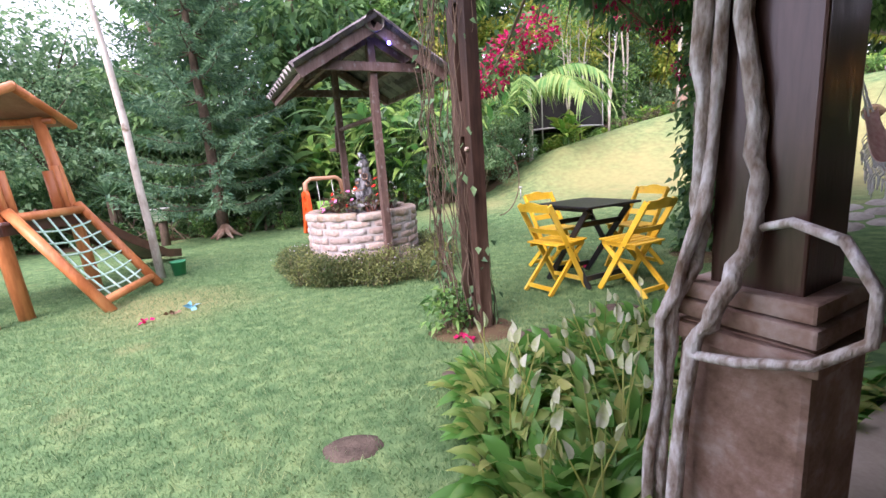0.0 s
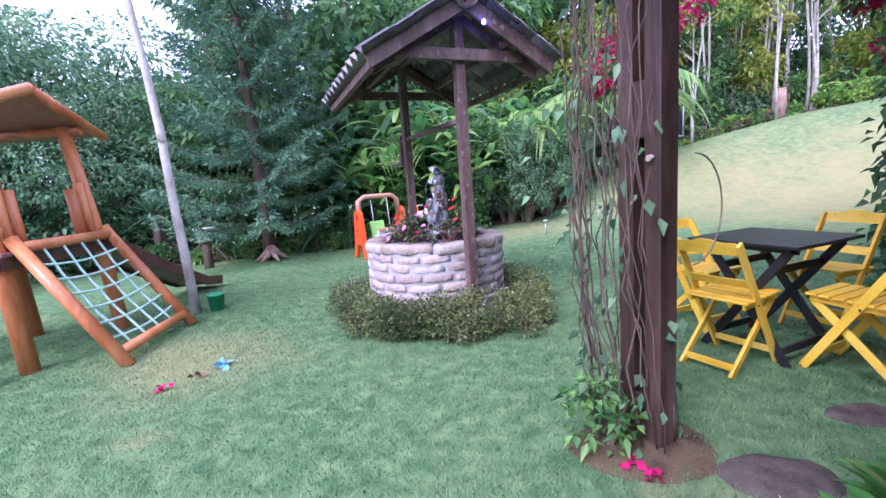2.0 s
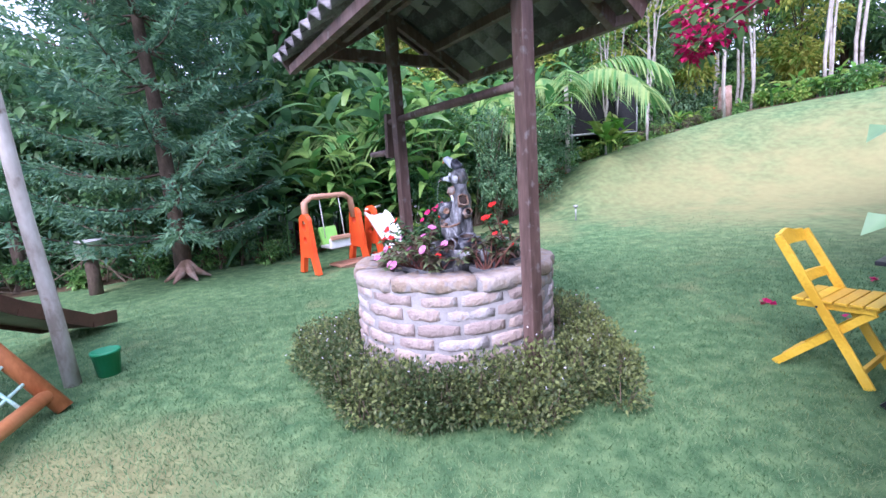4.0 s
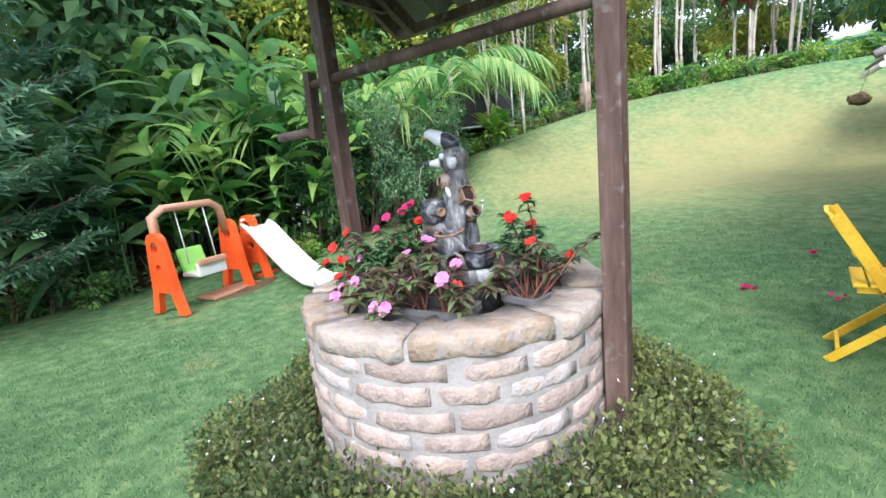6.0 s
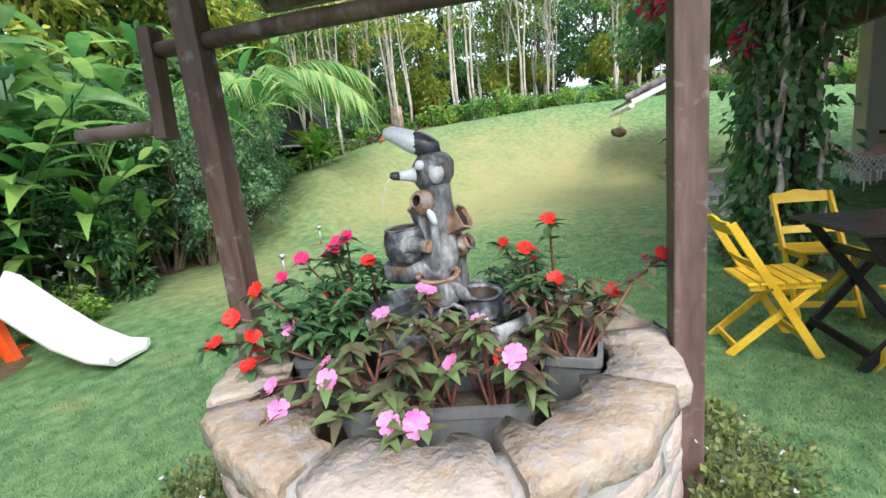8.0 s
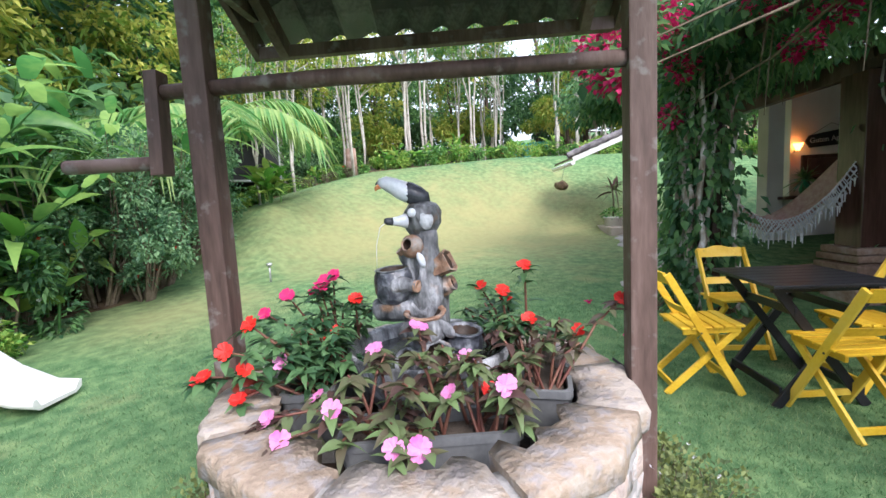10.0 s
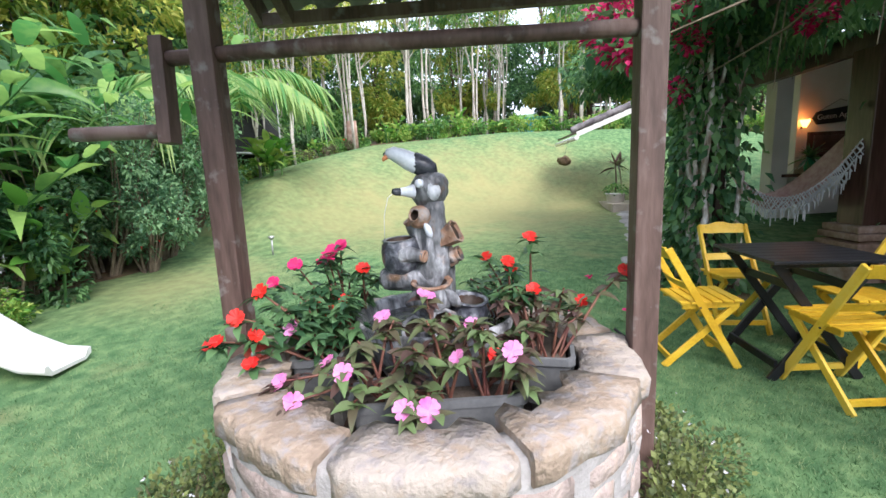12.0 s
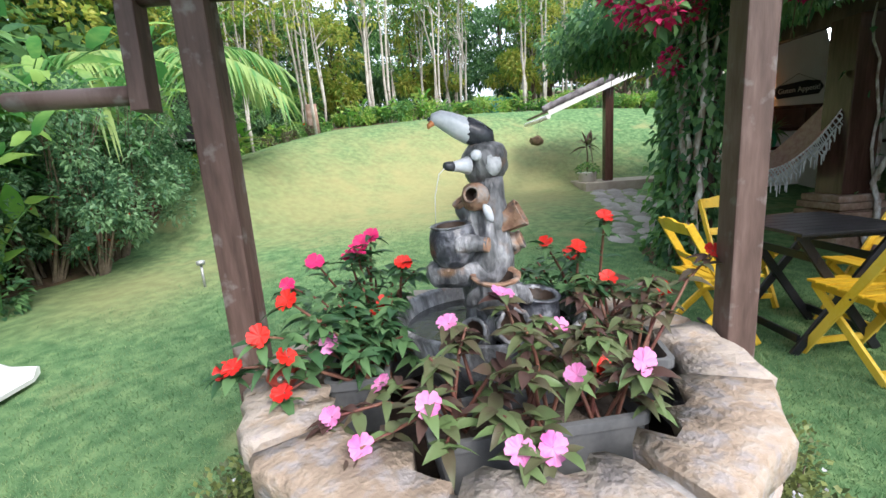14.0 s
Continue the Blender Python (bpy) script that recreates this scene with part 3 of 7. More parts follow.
# ---- table and chairs ----
def build_chair(m):
    ch = thing("folding_chair", 0, 0, 0, "yellow painted folding wooden chair with slatted seat on the lawn", "chair", "chairs round the table")
    for s in (1, -1):
        bm = bmesh.new()
        beam(bm, (-0.27, 0.185 * s, 0.83), (0.21, 0.185 * s, 0.0), 0.022, 0.05, 0.005)
        part("back_leg", bm, M["yellow"], ch)
        bm = bmesh.new()
        beam(bm, (0.19, 0.155 * s, 0.44), (-0.26, 0.155 * s, 0.0), 0.022, 0.045, 0.005)
        part("front_leg", bm, M["yellow"], ch)
        bm = bmesh.new()
        beam(bm, (-0.16, 0.165 * s, 0.43), (0.2, 0.165 * s, 0.445), 0.02, 0.035, 0.004)
        part("seat_rail", bm, M["yellow"], ch)
    for k in range(6):
        bm = bmesh.new()
        box(bm, (0.058, 0.39, 0.016), pose(-0.15 + k * 0.067, 0, 0.458 + 0.003 * k), 0.004)
        part("seat_slat", bm, M["yellow"], ch)
    for x, z, h in ((-0.255, 0.80, 0.075), (-0.125, 0.575, 0.05)):
        bm = bmesh.new()
        n = 12
        vs = []
        for k in range(n + 1):
            u = k / n * 2 - 1
            top = z + h / 2 + (0.018 * math.exp(-(u * 2.6) ** 4) if h > 0.06 else 0)
            cx = x - 0.018 * (1 - u * u)
            vs.append([bm.verts.new((cx + dx, u * 0.174, zz)) for dx, zz in ((-0.01, z - h / 2), (0.01, z - h / 2), (0.01 - 0.03, top), (-0.01 - 0.03, top))])
        for p0, p1 in zip(vs, vs[1:]):
            for k in range(4):
                bm.faces.new((p0[k], p1[k], p1[(k + 1) % 4], p0[(k + 1) % 4]))
        bm.faces.new(vs[0][::-1])
        bm.faces.new(vs[-1])
        part("back_rail", bm, M["yellow"], ch)
    for x, z, w in ((0.165, 0.09, 0.35), (-0.215, 0.055, 0.29)):
        bm = bmesh.new()
        beam(bm, (x, -w / 2, z), (x, w / 2, z), 0.02, 0.04, 0.004)
        part("stretcher", bm, M["yellow"], ch)
    bm = bmesh.new()
    tube(bm, [(-0.055, -0.2, 0.43), (-0.055, 0.2, 0.43)], 0.007, 8)
    part("pivot_rod", bm, M["darkmetal"], ch)
    ch.matrix_world = m
    return ch


def facing(x, y, az):
    """A pose on the ground with local x pointing to the bearing az, clockwise from y."""
    return pose(x, y, ground_z(x, y), 0, 0, 90 - az)


first_chair = build_chair(facing(2.29, 4.86, 154))
for x, y, az in ((2.1, 4.1, 57), (2.74, 3.88, -28), (3.08, 4.62, 245)):
    copy_thing(first_chair, facing(x, y, az))


def build_table():
    tb = thing("folding_table", 2.47, 4.31, ground_z(2.47, 4.31), "black painted square folding wooden table standing on the lawn", "table", rz=WELL_TURN)
    for k in range(7):
        bm = bmesh.new()
        box(bm, (0.7, 0.0985, 0.022), pose(0, -0.3 + 0.1 * k, 0.775), 0.004)
        part("top_board", bm, M["black"], tb)
    for y in (-0.27, 0.27):
        bm = bmesh.new()
        beam(bm, (-0.3, y * 0.9, 0.745), (0.3, y * 0.9, 0.745), 0.022, 0.045)
        part("top_rail", bm, M["black"], tb)
        for s in (1, -1):
            bm = bmesh.new()
            off = 0.024 if s > 0 else 0
            beam(bm, (-0.27 * s, (abs(y) - off) * (1 if y > 0 else -1), 0.745), (0.27 * s, (abs(y) - off) * (1 if y > 0 else -1), 0.0), 0.022, 0.055)
            part("leg", bm, M["black"], tb)
    for x, z in ((-0.235, 0.1), (0.235, 0.1), (0.16, 0.6), (-0.16, 0.6)):
        bm = bmesh.new()
        beam(bm, (x, -0.26, z), (x, 0.26, z), 0.022, 0.05)
        part("stretcher", bm, M["black"], tb)


build_table()


# ---- the play tower ----
def build_play_tower():
    rz = 7
    tw = thing("play_tower", -3.77, 4.83, 0, "orange varnished log play tower with roof, rope ramp and slide", "playground", rz=rz)
    hx, hy = 0.45, 0.56
    for sx in (1, -1):
        for sy in (1, -1):
            bm = bmesh.new()
            tube(bm, [(hx * sx * 1.02, hy * sy, -0.1), (hx * sx - 0.06, hy * sy * 0.97, 1.0), (hx * sx * 0.9 - 0.15, hy * sy * 0.93, 2.12)], [0.07, 0.066, 0.06], 14, 0.02)
            part("post", bm, M["orangewood"], tw)
            for k in (1, 2):
                bm = bmesh.new()
                y = (hy - 0.115 * k) * sy
                if sx > 0 or k < 3:
                    tube(bm, [(hx * sx - 0.05, y, 0.93), (hx * sx - 0.09, y, 1.5 + 0.06 * (2 - k))], [0.052, 0.05], 12, 0.02)
                    part("guard_log", bm, M["orangewood"], tw)
                else:
                    bm.free()
    for k in range(9):
        bm = bmesh.new()
        box(bm, (0.108, 1.28, 0.03), pose(-0.46 + 0.115 * k, 0, 0.985), 0.005)
        part("deck_board", bm, M["deckwood"], tw)
    for x in (-0.47, 0.47):
        bm = bmesh.new()
        beam(bm, (x, -0.66, 0.92), (x, 0.66, 0.92), 0.04, 0.11)
        part("deck_beam", bm, M["slidewood"], tw)
    for y in (-0.62, 0.62):
        bm = bmesh.new()
        beam(bm, (-0.5, y, 0.92), (0.5, y, 0.92), 0.04, 0.11)
        part("deck_beam", bm, M["slidewood"], tw)
    # roof: two board slopes with rounded barge logs
    for s in (1, -1):
        bm = bmesh.new()
        beam(bm, (-0.13, 0.0, 2.37), (-0.13, 0.78 * s, 2.05), 1.1, 0.025, 0.004, up=(0, 0, 1))
        part("roof_panel", bm, M["roofwood"], tw, "red-brown boarded roof slope")
        for x in (0.44, -0.7):
            bm = bmesh.new()
            tube(bm, [(x, -0.02 * s, 2.38), (x, 0.82 * s, 2.04)], [0.048, 0.048], 12, 0.02)
            part("barge_log", bm, M["orangewood"], tw)
        bm = bmesh.new()
        tube(bm, [(-0.68, hy * s * 0.95, 2.08), (0.42, hy * s * 0.95, 2.08)], 0.04, 10, 0.02)
        part("eave_log", bm, M["orangewood"], tw)
    # rung wall on the side towards the house
    for k, z in enumerate((1.18, 1.42, 1.62, 1.8)):
        bm = bmesh.new()
        tube(bm, [(hx + 0.02, -hy - 0.02, z), (-1.3, -hy - 0.1, z)], [0.045, 0.042], 10, 0.03)
        part("rail_log", bm, M["orangewood"], tw)
    for x in (-1.32,):
        bm = bmesh.new()
        tube(bm, [(x, -hy - 0.1, -0.1), (x, -hy - 0.1, 1.95)], [0.07, 0.06], 12, 0.02)
        part("post", bm, M["orangewood"], tw)
    # ladder behind
    for s in (0, 1):
        bm = bmesh.new()
        tube(bm, [(-0.95 - 0.25, -0.25 + 0.55 * s, 0.0), (-0.48, -0.25 + 0.55 * s, 0.98)], 0.05, 10, 0.02)
        part("ladder_rail", bm, M["slidewood"], tw)
    for k in range(4):
        u = (k + 0.6) / 4.4
        bm = bmesh.new()
        tube(bm, [(-1.2 + 0.72 * u, -0.3, 0.98 * u), (-1.2 + 0.72 * u, 0.35, 0.98 * u)], 0.036, 8, 0.02)
        part("rung", bm, M["slidewood"], tw)
    # the rope net ramp
    top = [Vector((0.49, -0.5, 1.07)), Vector((0.49, 0.52, 1.07))]
    low = [Vector((1.24, -0.57, 0.03)), Vector((1.21, 0.48, 0.05))]
    for a, b in zip(top, low):
        bm = bmesh.new()
        tube(bm, [a + (a - b) * 0.03, (a + b) / 2, b + (b - a) * 0.04], 0.052, 12, 0.02)
        part("ramp_log", bm, M["orangewood"], tw)
    for u in (0.04, 0.93):
        bm = bmesh.new()
        tube(bm, [top[0].lerp(low[0], u), top[1].lerp(low[1], u)], 0.046, 12, 0.02)
        part("cross_log", bm, M["orangewood"], tw)
    for k in range(4):
        v = (k + 1) / 5
        bm = bmesh.new()
        pts = []
        for j in range(9):
            u = 0.04 + 0.89 * j / 8
            p = top[0].lerp(low[0], u).lerp(top[1].lerp(low[1], u), v)
            p += Vector((-0.02 * math.sin(j / 8 * math.pi), 0.006 * math.sin(j * 2.2), -0.05 * math.sin(j / 8 * math.pi)))
            pts.append(p)
        tube(bm, pts, 0.011, 7)
        part("net_rope", bm, M["rope"], tw)
    for k in range(6):
        u = 0.04 + 0.89 * (k + 1) / 7
        bm = bmesh.new()
        pts = []
        for j in range(9):
            p = top[0].lerp(low[0], u).lerp(top[1].lerp(low[1], u), j / 8)
            pts.append(p + Vector((0, 0, -0.05 * math.sin(j / 8 * math.pi) - 0.012)))
        tube(bm, pts, 0.011, 7)
        part("net_rope", bm, M["rope"], tw)
    # the dark slide running away
    sl = [Vector((0.1, 0.64, 0.98)), Vector((0.25, 1.45, 0.48)), Vector((0.38, 2.15, 0.12)), Vector((0.42, 2.5, 0.06))]
    bm = bmesh.new()
    for a, b in zip(sl, sl[1:]):
        beam(bm, a, b, 0.42, 0.02, 0.0)
    part("slide_bed", bm, M["slidewood"], tw)
    for s in (1, -1):
        bm = bmesh.new()
        for a, b in zip(sl, sl[1:]):
            beam(bm, a + Vector((0.22 * s, 0, 0.04)), b + Vector((0.22 * s, 0, 0.04)), 0.025, 0.13, 0.004)
        part("slide_side", bm, M["slidewood"], tw, "dark brown slide side board")
    # the leaning swing frame beside the tower
    bm = bmesh.new()
    tube(bm, [(-0.1, -0.95, 1.1), (0.35, -0.88, 0.06)], 0.03, 8, 0.02)
    part("climbing_pole", bm, M["greymetal"], tw, "pale grey climbing pole")
    bm = bmesh.new()
    tube(bm, [(0.36, -0.86, -0.05), (0.34, -0.86, 0.22)], [0.07, 0.065], 12)
    part("stub_post", bm, M["orangewood"], tw)


build_play_tower()


# ---- plastic swing and slide ----
def build_swing_set():
    sw = thing("toddler_swing_set", -1.2, 9.6, ground_z(-1.2, 9.6), "orange plastic toddler swing set with a white slide", "swing set", rz=40)

    def side(name, x, y, h, holes, label, rz=0):
        """A flared plastic side panel with rounded windows."""
        bm = bmesh.new()
        out = []
        for k in range(25):
            t = k / 24 * math.pi
            out.append((0.13 * math.cos(t), h - 0.13 + 0.13 * math.sin(t)))
        outer = [(0.27, 0)] + [(0.2, 0.3)] + out + [(-0.2, 0.3), (-0.27, 0)] + [(-0.17, 0.0), (-0.1, 0.28), (0.1, 0.28), (0.17, 0.0)]
        loops = [outer]
        for cz, rw, rh in holes:
            loops.append([(rw * math.cos(2 * math.pi * k / 16), cz + rh * math.sin(2 * math.pi * k / 16)) for k in range(16)])
        edges = []
        for lp in loops:
            vs = [bm.verts.new((0, a, b)) for a, b in lp]
            edges += [bm.edges.new((vs[i], vs[(i + 1) % len(vs)])) for i in range(len(vs))]
        bmesh.ops.triangle_fill(bm, edges=edges, use_beauty=True)
        g = bmesh.ops.extrude_face_region(bm, geom=bm.faces[:])
        bmesh.ops.translate(bm, vec=(0.07, 0, 0), verts=[v for v in g["geom"] if isinstance(v, bmesh.types.BMVert)])
        bmesh.ops.recalc_face_normals(bm, faces=bm.faces[:])
        ob = part(name, bm, M["orangeplastic"], sw, label)
        ob.matrix_local = pose(x, y, 0, 0, 0, rz)
        return ob

    side("side_panel", -0.74, -0.02, 1.02, [(0.82, 0.06, 0.1), (0.58, 0.05, 0.06)], "orange plastic side panel with holes")
    side("side_panel", 0.22, 0.1, 1.02, [(0.82, 0.06, 0.1)], "orange plastic side panel with holes")
    side("ladder_panel", 0.55, 0.12, 1.02, [(0.82, 0.07, 0.1), (0.55, 0.07, 0.06)], "orange plastic ladder panel", 0)
    bm = bmesh.new()
    pts = [(-0.68, 0.0, 0.85), (-0.67, 0.02, 1.2), (-0.55, 0.02, 1.29), (0.05, 0.08, 1.29), (0.18, 0.1, 1.2), (0.22, 0.1, 0.85)]
    tube(bm, pts, 0.05, 12)
    part("arch", bm, M["tanplastic"], sw, "tan plastic arch")
    for x in (-0.4, -0.06):
        bm = bmesh.new()
        tube(bm, [(x, 0.05, 1.26), (x + 0.01, 0.0, 0.55)], 0.008, 6)
        part("swing_rope", bm, M["whiteplastic"], sw)
    bm = bmesh.new()
    box(bm, (0.36, 0.3, 0.06), pose(-0.23, 0, 0.4), 0.025)
    box(bm, (0.36, 0.05, 0.18), pose(-0.23, -0.14, 0.46), 0.02)
    part("swing_seat", bm, M["whiteplastic"], sw, "white plastic swing seat")
    bm = bmesh.new()
    box(bm, (0.3, 0.06, 0.36), pose(-0.25, 0.14, 0.56, -12), 0.025)
    part("seat_back", bm, M["limeplastic"], sw, "lime green seat back")
    bm = bmesh.new()
    box(bm, (0.34, 0.06, 0.08), pose(-0.23, -0.17, 0.56), 0.02)
    part("seat_bar", bm, M["tanplastic"], sw)
    sw.matrix_world = sw.matrix_world @ Matrix.Diagonal((1, 1, 0.87, 1))
    # the white slide
    bm = bmesh.new()
    path = [(0.6, 0.02, 0.84), (0.57, -0.1, 0.8), (0.5, -0.45, 0.5), (0.42, -0.8, 0.24), (0.36, -1.1, 0.1), (0.33, -1.3, 0.08)]
    rows = []
    for i, p in enumerate(path):
        p = Vector(p)
        d = (Vector(path[min(i + 1, 5)]) - Vector(path[max(i - 1, 0)])).normalized()
        sd = d.cross(Vector((0, 0, 1))).normalized()
        up = sd.cross(d)
        prof = [(-0.2, 0.02), (-0.2, 0.08), (-0.17, 0.085), (-0.14, 0.015), (0.14, 0.015), (0.17, 0.085), (0.2, 0.08), (0.2, 0.02), (0.15, -0.02), (-0.15, -0.02)]
        rows.append([bm.verts.new(p + sd * a + up * b) for a, b in prof])
    for r0, r1 in zip(rows, rows[1:]):
        for k in range(10):
            f = bm.faces.new((r0[k], r0[(k + 1) % 10], r1[(k + 1) % 10], r1[k]))
            f.smooth = True
    bm.faces.new(rows[0][::-1])
    bm.faces.new(rows[-1])
    part("slide", bm, M["whiteplastic"], sw, "white plastic slide")
    bm = bmesh.new()
    box(bm, (0.1, 0.34, 0.07), pose(0.75, 0.14, 0.05, 0, 0, 80), 0.02)
    part("base_bar", bm, M["orangeplastic"], sw)
    bm = bmesh.new()
    box(bm, (0.72, 0.34, 0.05), pose(0.1, 0.05, 0.02), 0.02)
    part("base_plate", bm, M["tanplastic"], sw)
    bm = bmesh.new()
    tube(bm, [(0.5, 0.14, 0.95), (0.85, 0.2, 0.98)], 0.02, 8)
    part("toy_bar", bm, M["whiteplastic"], sw)


build_swing_set()


# ---- house, verandah and pergola ----
HX, HY = 2.42, 1.82
HOUSE = pose(HX, HY, 0, 0, 0, math.degrees(math.atan2(0.482, 0.876)))  # local x along the verandah, local y outwards to the garden
NEAR = Matrix.Translation((1.036, 0.064, 1.25)) @ Matrix.Scale(0.61, 4) @ Matrix.Translation((-1.036, -0.064, -1.25)) @ HOUSE  # the slimmer corner column


def on_house(ob):
    ob.matrix_world = HOUSE
    return ob


def house_part(name, bm, mat, label, category):
    ob = part(name, bm, mat)
    ob.matrix_world = HOUSE
    return tagged(ob, label, category, kind="structure")


def build_house():
    bm = bmesh.new()
    box(bm, (11.2, 5.6, 0.9), pose(3.0, -3.12, -0.27), 0.01)
    house_part("floor", bm, M["paving"], "beige tiled verandah floor beside the lawn", "floor")
    # end wall with its sloping top
    bm = bmesh.new()
    prof = [(-2.05, 0.18), (-5.9, 0.18), (-5.9, 4.4), (-2.05, 3.3)]
    a = [bm.verts.new((7.4, y, z)) for y, z in prof]
    b = [bm.verts.new((7.6, y, z)) for y, z in prof]
    bm.faces.new(a)
    bm.faces.new(b[::-1])
    for k in range(4):
        bm.faces.new((a[k], b[k], b[(k + 1) % 4], a[(k + 1) % 4]))
    bmesh.ops.recalc_face_normals(bm, faces=bm.faces[:])
    house_part("wall_end", bm, M["plaster"], "off-white plastered verandah end wall", "wall")
    bm = bmesh.new()
    box(bm, (11.2, 0.2, 4.4), pose(3.0, -6.0, 2.2))
    house_part("wall_back", bm, M["plaster"], "off-white plastered house wall behind the verandah", "wall")
    bm = bmesh.new()
    box(bm, (0.2, 5.6, 4.0), pose(-2.7, -3.2, 2.0))
    house_part("wall_side", bm, M["plaster"], "off-white plastered side wall of the house", "wall")
    # sloping verandah roof
    bm = bmesh.new()
    beam(bm, (2.6, 0.15, 2.735), (2.6, -6.0, 4.5), 11.0, 0.06, 0.0, up=(0, 0, 1))
    house_part("ceiling", bm, M["pergolawood"], "dark boarded verandah ceiling under the roof", "ceiling")
    rf = thing("verandah_rafters", 0, 0, 0, "dark timber rafters under the verandah roof", "rafters", kind="structure")
    rf.matrix_world = HOUSE
    for k in range(13):
        bm = bmesh.new()
        beam(bm, (-2.4 + 0.8 * k, 0.1, 2.665), (-2.4 + 0.8 * k, -5.9, 4.39), 0.06, 0.1)
        part("rafter", bm, M["pergolawood"], rf)
    bm = bmesh.new()
    beam(bm, (-2.6, 0.0, 2.6), (7.6, 0.0, 2.6), 0.12, 0.2)
    house_part("trim", bm, M["pergolawood"], "dark timber eave beam of the verandah", "beam")
    # timber columns on stone pedestals
    for x in (0.0, 3.3, 6.6):
        col = thing("verandah_column", 0, 0, 0, "dark varnished timber column on a rust-brown stone pedestal", "column", "verandah columns", kind="thing")
        col.matrix_world = HOUSE @ pose(x, 0, 0) if x else NEAR
        bm = bmesh.new()
        beam(bm, (0, 0, 0.6), (0, 0, 2.5 if x else 3.6), 0.34, 0.34, 0.012, up=(0, 1, 0))
        part("shaft", bm, M["varnish"], col)
        bm = bmesh.new()
        box(bm, (0.5, 0.5, 0.6 if x else 1.4), pose(0, 0, 0.2 if x else -0.2), 0.03)
        part("pedestal", bm, M["ruststone"], col, "rust-brown stone pedestal")
        for z, w in ((0.45, 0.58), (0.55, 0.55), (0.63, 0.5)):
            bm = bmesh.new()
            box(bm, (w, w, 0.075), pose(0.005, 0.004, z, 0, 0, random.uniform(-2, 2)), 0.014)
            part("moulding_slab", bm, M["ruststone"], col)
    # lower roof beyond, seen on its gable edge
    rf = thing("lean_to_roof", 0, 0, 0, "low tiled lean-to roof with a white fascia and gutter", "roof", kind="structure")
    rf.matrix_world = HOUSE
    bm = bmesh.new()
    beam(bm, (9.3, 1.95, 2.22), (9.3, -0.9, 3.3), 2.2, 0.05, 0.0)
    part("roof_deck", bm, M["pergolawood"], rf)
    bm = bmesh.new()
    beam(bm, (8.18, 1.98, 2.2), (8.18, -0.9, 3.29), 0.03, 0.16)
    part("fascia", bm, M["whiteplastic"], rf, "white painted fascia board")
    bm = bmesh.new()
    for k in range(14):
        u = k / 13
        lathe(bm, [(0.07, -0.12), (0.085, 0.12)], 10, pose(8.2, 1.98 - 2.8 * u, 2.3 + 1.06 * u, 68, 0, 0))
    part("verge_tile", bm, M["rooftile"], rf)
    bm = bmesh.new()
    tube(bm, [(8.15, 1.98, 2.1), (10.4, 1.98, 2.1)], 0.05, 10)
    part("gutter", bm, M["whiteplastic"], rf)
    bm = bmesh.new()
    beam(bm, (8.5, 0.55, 0.3), (8.5, 0.55, 2.65), 0.18, 0.18, 0.006, up=(0, 1, 0))
    part("post", bm, M["varnish"], rf)
    bm = bmesh.new()
    box(bm, (2.6, 2.2, 0.5), pose(9.4, 0.1, 0.38), 0.02)
    house_part("floor_terrace", bm, M["paving"], "pale paved terrace under the lean-to roof", "floor")


build_house()


def build_pergola():
    """Paired dark posts with a gap between, and beams back to the house."""
    pg = thing("pergola", 0, 0, 0, "dark timber pergola with twin-plank posts carrying flowering vines", "pergola")
    for i, (x, y) in enumerate(((1.27, 3.26), (4.15, 4.85))):
        z = ground_z(x, y)
        turn = 28.8
        for s in (1, -1):
            bm = bmesh.new()
            box(bm, (0.105, 0.085, 2.85), pose(0, 0.073 * s, 1.325), 0.006)
            ob = part("post_plank", bm, M["pergolawood"], pg)
            ob.matrix_world = pose(x, y, z, 0, 0, turn)
        for zz in (0.12, 1.55, 2.45):
            bm = bmesh.new()
            box(bm, (0.098, 0.0605, 0.24 if zz < 2 else 0.3), pose(0, 0, zz), 0.005)
            ob = part("spacer_block", bm, M["pergolawood"], pg)
            ob.matrix_world = pose(x, y, z, 0, 0, turn)
        bm = bmesh.new()
        tube(bm, [(-0.075, -0.07, 1.34), (-0.05, -0.07, 1.34)], [0.014, 0.016], 10)
        ob = part("peg", bm, M["capstone"], pg, "pale wooden peg end")
        ob.matrix_world = pose(x, y, z, 0, 0, turn)
    u, v = Vector((0.876, 0.482, 0)), Vector((0.482, -0.876, 0))
    o = Vector((1.27, 3.26, 2.72))
    bm = bmesh.new()
    beam(bm, o - u * 0.5, o + u * 7.5, 0.07, 0.16)
    part("long_beam", bm, M["pergolawood"], pg)
    for k in range(8):
        bm = bmesh.new()
        p = o + u * (0.9 * k - 0.1) + Vector((0, 0, 0.1))
        beam(bm, p - v * 0.3, p + v * 1.75, 0.05, 0.1)
        part("cross_beam", bm, M["pergolawood"], pg)


build_pergola()


